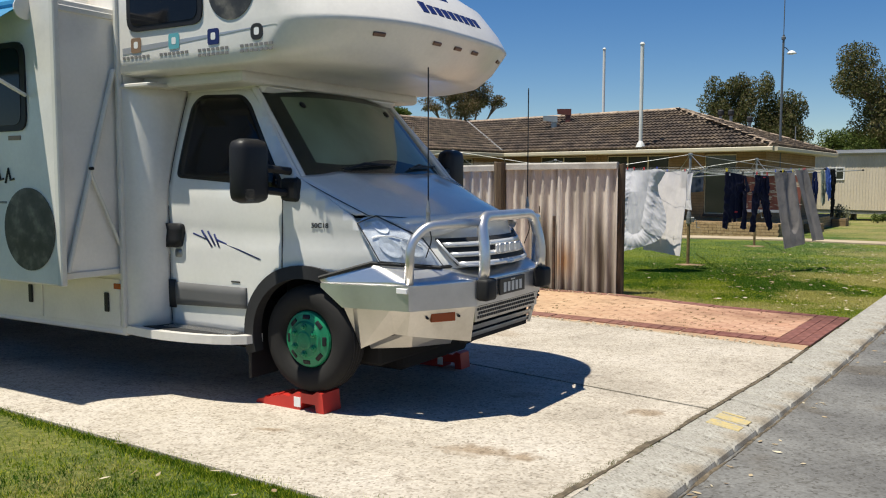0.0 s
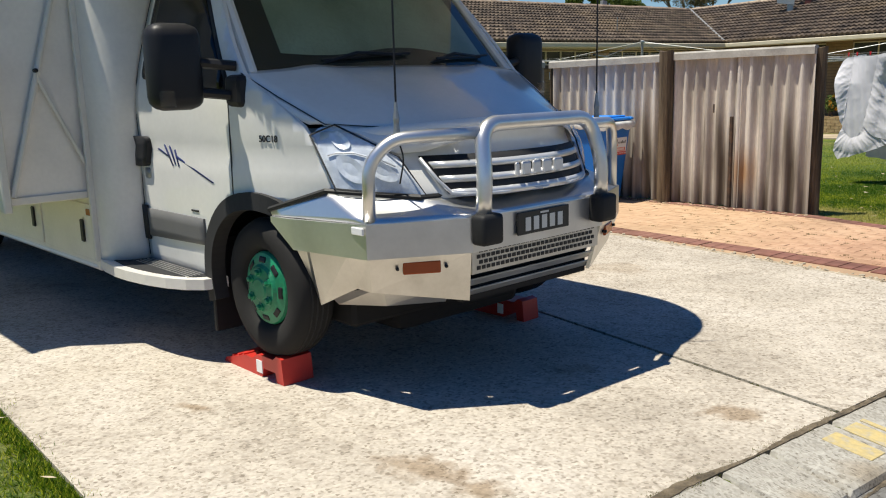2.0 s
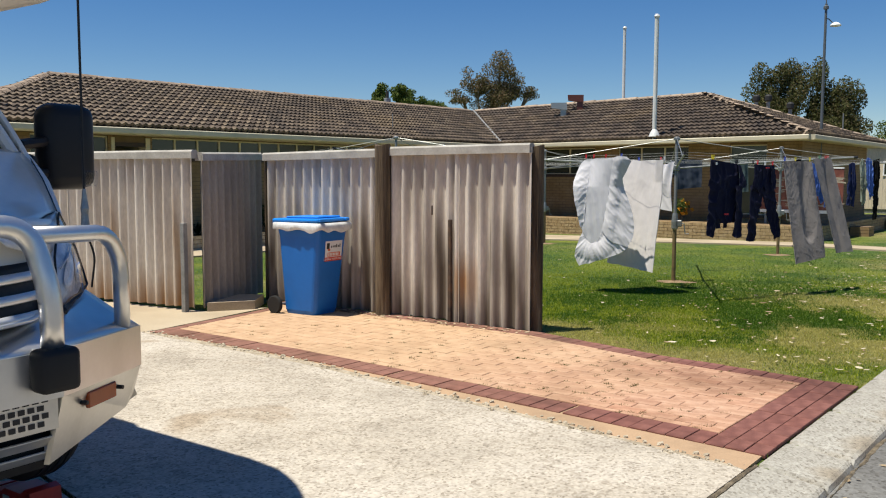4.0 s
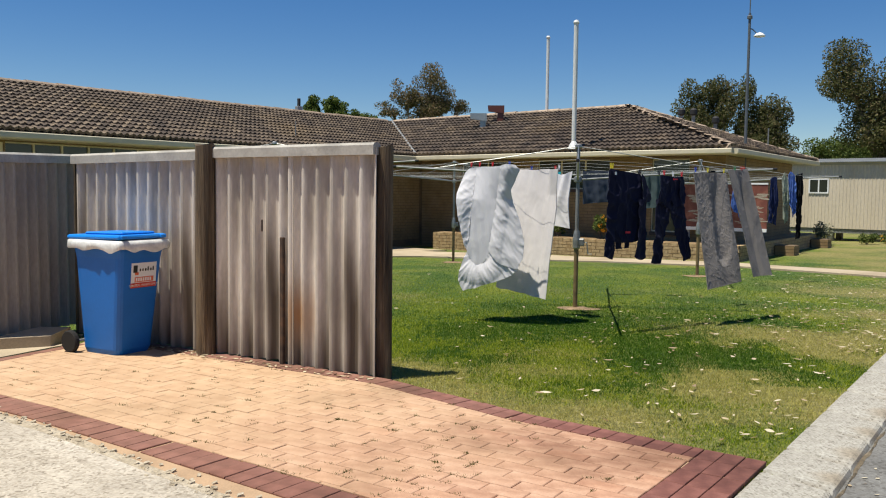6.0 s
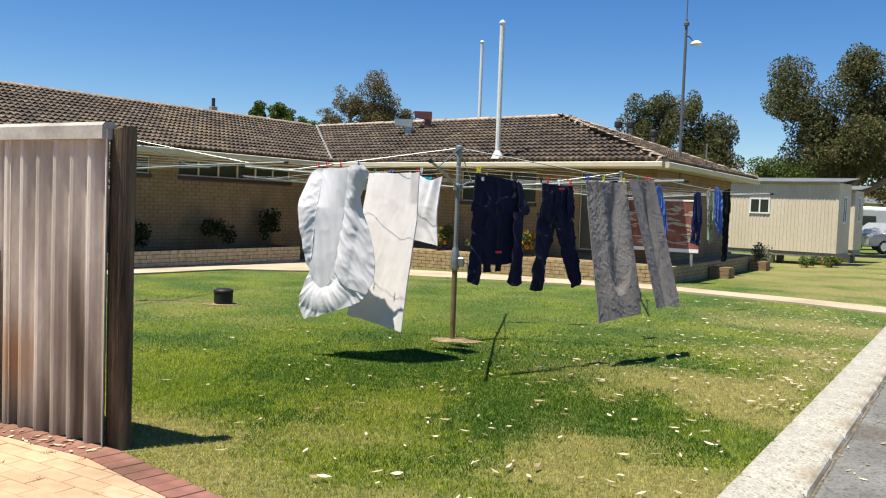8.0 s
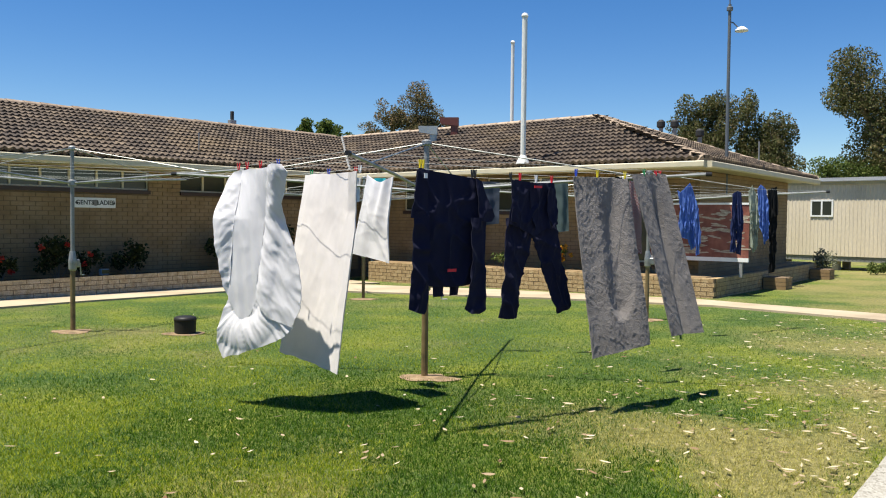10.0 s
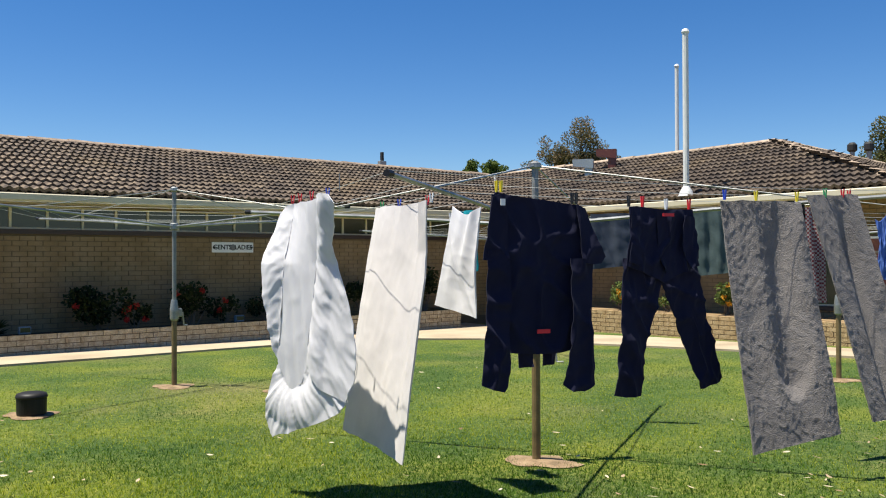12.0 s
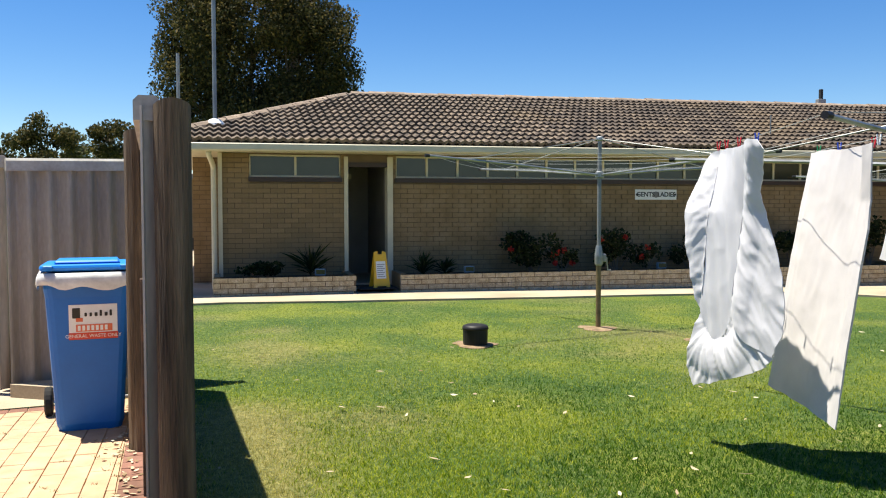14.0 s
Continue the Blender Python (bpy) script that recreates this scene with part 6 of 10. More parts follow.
cut_cloth("gathered_foot", "white_cotton", [(0.392, 0.615), (0.33, 0.55), (0.23, 0.50), (0.11, 0.455), (0.0, 0.42), (-0.08, 0.40), (-0.15, 0.365), (-0.24, 0.355), (-0.315, 0.325), (-0.355, 0.38), (-0.385, 0.46), (-0.365, 0.56), (-0.335, 0.65), (-0.285, 0.80), (-0.21, 0.665), (-0.13, 0.635), (-0.05, 0.685), (0.0, 0.81), (0.07, 0.745), (0.18, 0.665)], on_sheet, fitted, foot_gathers, step=0.011)
cloth("bed_sheet", "cream_cotton", (3.26, 15.99, LZ - 0.04), (3.82, 15.44, LZ - 0.04), (3.115, 15.785, 0.36), (3.685, 15.335, 0.28), "cream flat bed sheet pegged folded in half", nx=60, ny=90, fold=0.010, folds=2.4, seed=2.1, crumple=0.0008, doubled=0.006, edge=lambda u, v: (0.012 * noise.noise((u * 2, v * 5, 3.0)) - 0.05 * clamp((u - 0.8) / 0.2) * clamp((0.3 - v) / 0.3) * v * 6, 0.012 * noise.noise((u * 6, 1.0, 4.0)) * v), extra=lambda u, v: 0.05 * clamp((u - 0.78) / 0.08) * clamp((0.2 - v) / 0.2) + 0.012 * math.sin(u * 5 + v * 3) + 0.006 * noise.noise((u * 7, v * 1.2, 2.0)) + 0.003 * ridged(u * 6 + v, v * 3, 7.0) + 0.0015 * ridged(u * 12, v * 9, 2.0))
cloth("pillow_case", "white_cotton", (3.74, 16.12, LZ - 0.03), (3.99, 15.88, LZ - 0.05), (3.60, 16.17, 1.12), (3.97, 15.84, 1.06), "white pillow case sagging between its pegs on the inner line", nx=44, ny=60, fold=0.012, folds=2.2, seed=4.4, crumple=0.001, doubled=0.008, edge=lambda u, v: (0.05 * math.sin(math.pi * v) * (0.3 - u), 0.05 * math.sin(math.pi * u) * (1 - v) ** 4), extra=lambda u, v: 0.03 * math.exp(-((u - 0.75 + 0.25 * v) / 0.16) ** 2) * clamp((0.8 - v) * 3) + 0.004 * ridged(u * 3 - v * 2, v * 2, 3.0))
cloth("teal_cloth", "teal_cotton", (3.70, 16.39, LZ - 0.05), (3.88, 16.21, LZ - 0.05), (3.71, 16.37, 1.3), (3.87, 16.22, 1.34), "turquoise cloth behind a pillow case", nx=14, ny=16, seed=5.2)


def cut_garment(name, mat, spot, pieces, label):
    """A garment of panels cut to outlines; spot(u, z, out) is its place on the line; pieces: (part name, outline, out, seed)."""
    o = Vector(spot(0.5, 1.75, 0.0))
    g = thing(name, Matrix.Translation(o), label, "laundry", "washing on the hoists")
    for nm, outline, out, seed in pieces:
        def relief(u, z, out=out, seed=seed):
            drop = clamp((1.78 - z) / 0.3)
            big = 0.024 * noise.noise((u * 2.6 + seed, z * 1.6, seed)) + 0.012 * noise.noise((u * 6, z * 3 + seed, seed))
            crease = 0.022 * ridged(u * 3 + z * 4, z * 3.4 - u * 2, seed + 1) ** 2 + 0.009 * ridged(u * 6 - z * 3, z * 8, seed + 4)
            return out + (big + crease) * (0.35 + 0.65 * drop)
        cut_cloth(nm, mat, outline, lambda u, z, d: Vector(spot(u, z, d)) - o, g, relief, step=0.016)
    return g


Sx, Sy = Vector((4.27, 14.86, 0)), Vector((4.74, 15.22, 0))


def sp(u, z, off=0.0):
    p = Sx.lerp(Sy, u)
    n = (Sy - Sx).cross(Vector((0, 0, 1))).normalized()
    return (p.x + n.x * off, p.y + n.y * off, z)


shirt = cut_garment("work_shirt", "navy_cotton", sp, [
    ("body", [(0.03, 1.725), (0.08, 1.745), (0.15, 1.735), (0.30, 1.722), (0.48, 1.712), (0.66, 1.70), (0.80, 1.69), (0.86, 1.66), (0.87, 1.43), (0.90, 1.24), (0.88, 1.06), (0.84, 0.975), (0.68, 0.955), (0.50, 0.95), (0.30, 0.953), (0.16, 0.965), (0.14, 1.18), (0.13, 1.40), (0.03, 1.48), (0.01, 1.60)], 0.0, 3.0),
    ("shoulder", [(0.02, 1.72), (0.10, 1.735), (0.15, 1.60), (0.17, 1.40), (0.05, 1.405), (-0.065, 1.415), (-0.05, 1.49), (-0.01, 1.60)], 0.03, 5.0),
    ("sleeve", [(-0.02, 1.46), (0.16, 1.46), (0.18, 1.20), (0.17, 0.99), (0.19, 0.92), (0.16, 0.80), (0.13, 0.775), (0.03, 0.79), (-0.075, 0.815), (-0.05, 0.93), (-0.03, 1.15)], 0.015, 7.0),
    ("shoulder", [(0.78, 1.69), (0.87, 1.67), (0.93, 1.58), (1.0, 1.49), (1.07, 1.43), (1.02, 1.395), (0.92, 1.39), (0.83, 1.40)], 0.03, 9.0),
    ("sleeve", [(0.72, 1.42), (0.95, 1.42), (0.93, 1.20), (0.92, 1.06), (0.96, 0.90), (0.95, 0.79), (0.85, 0.76), (0.72, 0.765), (0.64, 0.80), (0.69, 0.90), (0.72, 1.10)], 0.045, 11.0),
    ("tail", [(0.30, 1.0), (0.44, 1.0), (0.43, 0.885), (0.31, 0.88)], -0.05, 13.0),
    ("tail", [(0.52, 1.0), (0.66, 1.0), (0.64, 0.89), (0.53, 0.885)], -0.05, 15.0),
], "dark navy long-sleeved work shirt pegged at the shoulders")
part("care_label", box_bm(-0.012, 0.012, -0.002, 0.003, -0.016, 0.016), "white_paint", shirt, "small white care label").matrix_basis = Matrix.Translation(Vector(sp(0.08, 1.69, 0.075)) - Vector(sp(0.5, 1.75, 0.0))) @ Matrix.Rotation(math.atan2((Sy - Sx).y, (Sy - Sx).x), 4, "Z")
tag_p = part("garment_tag", box_bm(-0.035, 0.035, -0.002, 0.004, -0.01, 0.01), "tag_red")
tag_p.matrix_basis = Matrix.Translation(sp(0.47, 1.065, 0.042)) @ Matrix.Rotation(math.atan2((Sy - Sx).y, (Sy - Sx).x), 4, "Z")
tagged(tag_p, "small red woven tag on a navy shirt", "tag")
Px, Py = Vector((4.88, 15.36, 0)), Vector((5.21, 15.64, 0))


def pp(u, z, off=0.0):
    p = Px.lerp(Py, u)
    n = (Py - Px).cross(Vector((0, 0, 1))).normalized()
    return (p.x + n.x * off, p.y + n.y * off, z)


cut_garment("trousers", "navy_cotton", pp, [
    ("waist", [(0.0, 1.685), (0.12, 1.69), (0.5, 1.675), (0.85, 1.68), (0.98, 1.68), (1.0, 1.60), (1.03, 1.46), (1.06, 1.38), (0.80, 1.34), (0.52, 1.29), (0.25, 1.34), (-0.02, 1.38), (-0.01, 1.46), (0.0, 1.58)], 0.02, 4.0),
    ("leg", [(-0.03, 1.42), (0.30, 1.42), (0.54, 1.32), (0.46, 1.20), (0.40, 1.10), (0.30, 0.98), (0.22, 0.85), (0.20, 0.705), (0.0, 0.70), (-0.18, 0.715), (-0.12, 0.86), (-0.10, 1.02), (-0.07, 1.22)], 0.0, 6.0),
    ("leg", [(0.48, 1.32), (0.70, 1.42), (1.05, 1.43), (1.15, 1.25), (1.24, 1.10), (1.36, 0.92), (1.46, 0.77), (1.42, 0.745), (1.24, 0.73), (1.10, 0.715), (1.0, 0.82), (0.85, 0.98), (0.70, 1.14), (0.55, 1.27)], -0.01, 8.0),
    ("fly", [(0.40, 1.66), (0.60, 1.66), (0.60, 1.40), (0.52, 1.34), (0.43, 1.42)], 0.035, 10.0),
    ("pocket", [(0.02, 1.64), (0.18, 1.64), (0.22, 1.48), (0.14, 1.38), (0.0, 1.40)], 0.034, 12.0),
    ("pocket", [(0.80, 1.64), (0.97, 1.64), (1.03, 1.42), (0.90, 1.36), (0.78, 1.46)], 0.034, 14.0),
], "navy work trousers pegged by the waistband")
tag_p = part("garment_tag", box_bm(-0.035, 0.035, -0.002, 0.004, -0.008, 0.008), "tag_red")
tag_p.matrix_basis = Matrix.Translation(pp(0.5, 1.645, 0.075)) @ Matrix.Rotation(math.atan2((Py - Px).y, (Py - Px).x), 4, "Z")
tagged(tag_p, "small red woven tag on navy trousers", "tag")
def towel_creases(u, v):
    """Set creases of a dried towel and the deep loop that hangs in it."""
    web = ridged(u * 8 + v * 5, v * 20 - u * 6, 1.5) ** 3 + 0.9 * ridged(u * 12 - v * 9, v * 22 + u * 7, 6.5) ** 3 + 0.5 * ridged(u * 18, v * 38, 3.5) ** 2
    mid = 0.66 - 0.10 * v
    wide = 0.10 + 0.14 * v
    d = (u - mid) / wide
    end = clamp((0.84 - v - 0.10 * d * d) / 0.06)
    loop = -0.075 * math.exp(-d * d) * end * clamp(v * 5)
    return 0.003 * web + 0.0006 * noise.noise((u * 30, v * 50, 3.0)) + 0.5 * loop + 0.02 * noise.noise((u * 3, v * 2.0, 8.0)) + 0.012 * ridged(u * 2.6 + 0.4, v * 0.8, 5.0) * clamp((0.35 - v) * 3)


def slim_creases(u, v):
    """A doubled towel with one long fold down its length."""
    web = ridged(u * 6 + v * 6, v * 20 - u * 5, 4.5) ** 3 + 0.8 * ridged(u * 9 - v * 9, v * 24, 2.5) ** 3
    return 0.003 * web + 0.0006 * noise.noise((u * 20, v * 50, 3.0)) - 0.04 * math.exp(-((u - 0.62 + 0.1 * v) / 0.1) ** 2) * clamp(v * 4)


cloth("bath_towel", "grey_towel", (5.36, 15.76, LZ - 0.05), (5.78, 16.09, LZ - 0.05), (5.51, 15.55, 0.40), (5.96, 15.90, 0.47), "grey bath towel with a soft creased pile", nx=90, ny=150, fold=0.012, folds=1.3, seed=7.7, crumple=0.001, thick=0.008, extra=towel_creases)
cloth("bath_towel", "grey_towel", (5.83, 16.15, LZ - 0.01), (6.14, 16.45, LZ + 0.01), (6.15, 16.08, 0.51), (6.46, 16.36, 0.51), "grey bath towel hung folded lengthwise with a soft pile", nx=60, ny=120, fold=0.015, folds=1.5, seed=9.1, crumple=0.001, thick=0.008, extra=slim_creases)


cloth("blue_grey_cloth", "slate_cotton", (4.33, 18.4, 1.81), (4.74, 18.42, 1.81), (4.34, 18.4, 1.32), (4.74, 18.42, 1.36), "slate blue cloth on the far lines", nx=16, ny=14, seed=2.2, fold=0.012)
cloth("patterned_cloth", "sage_cotton", (5.18, 18.43, 1.82), (5.46, 18.42, 1.82), (5.2, 18.43, 1.26), (5.48, 18.42, 1.29), "grey-green patterned cloth on the far lines", nx=16, ny=14, seed=3.9, fold=0.012)
cloth("white_cloth", "white_cotton", (3.1, 18.17, 1.83), (3.28, 18.2, 1.83), (3.12, 18.17, 1.55), (3.27, 18.2, 1.58), "small white cloth on the far lines", nx=10, ny=10, seed=1.9, fold=0.012)
cloth("dark_singlet", "black_cotton", (5.75, 16.65, 1.78), (5.9, 16.8, 1.78), (5.76, 16.66, 1.48), (5.92, 16.82, 1.46), "small black garment between towels", nx=8, ny=10, seed=1.1)
cloth("checked_shirt", "red_check", (5.95, 17.35, 1.78), (6.08, 17.48, 1.78), (5.98, 17.33, 1.1), (6.12, 17.47, 1.1), "red and white checked shirt on the far lines", nx=10, ny=16, seed=8.0)

# washing on the hoist beside the platform
def far_spot(x, y):
    """Places on a line that crosses the view at a place; one step of u is 0.1 m."""
    def spot(u, z, out=0.0):
        return (x + 0.093 * u + 0.37 * out, y + 0.037 * u - 0.93 * out, z)
    return spot


cut_garment("blue_shirt", "sky_cotton", far_spot(7.02, 20.1), [
    ("body", [(-1.4, 1.79), (-1.0, 1.76), (-0.2, 1.83), (0.3, 1.88), (0.6, 1.84), (1.2, 1.66), (1.5, 1.5), (1.2, 1.35), (1.4, 1.12), (0.7, 1.05), (0.2, 1.18), (-0.6, 1.2), (-1.2, 1.3), (-1.0, 1.55)], 0.0, 2.8),
    ("sleeve", [(0.9, 1.7), (1.4, 1.55), (1.7, 1.25), (1.6, 1.0), (1.1, 0.98), (1.0, 1.3)], 0.03, 4.1),
], "light blue shirt bunched on a hoist line")
cut_garment("jeans", "denim", far_spot(7.72, 20.55), [
    ("leg", [(-0.6, 1.76), (0.1, 1.80), (0.2, 1.4), (0.0, 1.0), (-0.7, 1.02), (-0.7, 1.4)], 0.0, 5.5),
    ("leg", [(0.1, 1.80), (0.7, 1.78), (1.0, 1.4), (0.9, 0.97), (0.2, 1.0), (0.1, 1.4)], 0.01, 6.5),
], "dark blue jeans folded over a line")
cut_garment("patterned_tshirt", "pale_cotton", far_spot(7.98, 20.78), [("body", [(-0.7, 1.80), (-0.2, 1.88), (0.4, 1.78), (0.8, 1.5), (0.9, 1.1), (0.3, 1.0), (-0.3, 1.08), (-0.5, 1.4)], 0.02, 6.3)], "pale patterned tee shirt on a hoist line")
cut_garment("blue_tshirt", "sky_cotton", far_spot(8.14, 20.9), [("body", [(-0.8, 1.84), (-0.3, 1.90), (0.5, 1.84), (1.0, 1.6), (1.0, 1.2), (0.4, 1.1), (-0.2, 1.3), (-0.6, 1.5)], 0.0, 7.1)], "blue tee shirt on a hoist line")
cut_garment("dark_trousers", "black_cotton", far_spot(8.3, 21.05), [
    ("waist", [(-0.8, 1.84), (0.7, 1.88), (0.9, 1.5), (-0.6, 1.45)], 0.02, 9.9),
    ("leg", [(-0.6, 1.6), (0.8, 1.6), (0.9, 1.2), (0.7, 0.74), (-0.2, 0.72), (-0.3, 1.1)], 0.0, 8.9),
], "black trousers on a hoist line")

for p, m in (((2.8, 15.72, LZ), "peg_red"), ((2.9, 15.62, LZ), "peg_red"), ((3.05, 15.47, LZ), "peg_red"), ((3.24, 15.28, LZ), "peg_blue"), ((3.32, 15.93, LZ - 0.04), "peg_green"), ((3.5, 15.75, LZ - 0.04), "peg_blue"), ((3.76, 15.5, LZ - 0.04), "peg_red"), ((3.8, 15.45, LZ - 0.03), "peg_white")):
    peg((p[0], p[1], p[2] + 0.008), m, -45)
for p, m in ((sp(0.08, 1.765), "peg_yellow"), (sp(0.12, 1.765), "peg_yellow"), (sp(0.78, 1.715), "peg_black"), (sp(0.82, 1.715), "peg_black"), (pp(0.05, 1.71), "peg_black"), (pp(0.95, 1.70), "peg_red"), (pp(0.6, 1.70), "peg_white"), (pp(0.25, 1.71), "peg_red"), ((5.38, 15.78, LZ - 0.03), "peg_blue"), ((5.55, 15.92, LZ - 0.03), "peg_yellow"), ((5.78, 16.1, LZ - 0.03), "peg_yellow"), ((5.95, 16.27, LZ), "peg_green"), ((6.06, 16.38, LZ), "peg_red"), ((6.1, 16.42, LZ), "peg_red")):
    peg((p[0], p[1], p[2] + 0.008), m, 40)

# ---- black drums in the lawn ----
for x, y in ((-0.66, 17.3), (0.9, 19.35)):
    d = thing("garden_drum", Matrix.Translation((x, y, ground_z(x, y) - 0.01)), "low black plastic drum set in the lawn", "drum", "drums in the lawn")
    part("body", lathe_bm([(0.12, 0.0), (0.128, 0.02), (0.13, 0.15), (0.127, 0.165)], 28), "black_satin", d)
    part("cap", lathe_bm([(0.135, 0.16), (0.138, 0.175), (0.128, 0.2), (0.095, 0.212), (0.02, 0.216)], 28), "black_satin", d, smooth=True)
# ---- motorhome: local x forward, y to its left, z up ----
VAN_M = Matrix.Translation((0.71, 6.106, 0.0)) @ Matrix.Rotation(radians(-27.0), 4, "Z")
van = thing("motorhome", VAN_M, "white coach-built motorhome with an alloy bull bar, parked on ramps", "motorhome")


def bisected(bm, xs=(), ys=(), zs=()):
    for axis, vals in (((1, 0, 0), xs), ((0, 1, 0), ys), ((0, 0, 1), zs)):
        for v in vals:
            bmesh.ops.bisect_plane(bm, geom=bm.verts[:] + bm.edges[:] + bm.faces[:], plane_co=tuple(c * v for c in axis), plane_no=axis, dist=1e-5)
    return bm


def frange(a, b, step):
    n = max(1, round((b - a) / step))
    return [a + (b - a) * i / n for i in range(n + 1)]


def cab_y(x, z):
    """Half-width of the cab at a place along it and a height."""
    y = 1.0 - 0.012 * clamp((0.8 - z) / 0.3)
    if x > -1.25:
        y -= 0.17 * clamp((x + 1.25) / 0.7) ** 1.6
    if z > 1.5:
        y -= 0.21 * ((z - 1.5) / 0.75) ** 1.25
    if 1.18 < z < 1.30 and x < -0.55:
        y -= 0.010 * math.sin(math.pi * (z - 1.18) / 0.12)
    return y


def side_sheet(outline, name, mat, parent, lift=0.0, thick=0.02, step=0.06, side=-1, label="", smooth=True):
    """A panel of the cab's side over an outline of (x, z)."""
    bm = bmesh.new()
    bm.faces.new([bm.verts.new((x, 0, z)) for x, z in outline])
    xs, zs = [p[0] for p in outline], [p[1] for p in outline]
    bisected(bm, xs=frange(min(xs), max(xs), step)[1:-1], zs=frange(min(zs), max(zs), step)[1:-1])
    r = bmesh.ops.extrude_face_region(bm, geom=bm.faces[:])
    inner = {v for v in r["geom"] if isinstance(v, bmesh.types.BMVert)}
    for v in bm.verts:
        v.co.y = side * (cab_y(v.co.x, v.co.z) + lift - (thick if v in inner else 0))
    bmesh.ops.recalc_face_normals(bm, faces=bm.faces[:])
    ob = part(name, bm, mat, parent, label)
    if smooth:
        for p in ob.data.polygons:
            p.use_smooth = abs(p.normal.y) > 0.5
    return ob


def rounded(pts, r, n=4):
    """Rounds all corners of a closed outline of (x, z)."""
    out = []
    m = len(pts)
    for i in range(m):
        a, b, c = Vector(pts[i - 1]), Vector(pts[i]), Vector(pts[(i + 1) % m])
        k1, k2 = min(r, (a - b).length * 0.45), min(r, (c - b).length * 0.45)
        p, q = b + (a - b).normalized() * k1, b + (c - b).normalized() * k2
        for j in range(n + 1):
            t = j / n
            v = p * (1 - t) ** 2 + b * 2 * t * (1 - t) + q * t * t
            out.append((v.x, v.y))
    return out


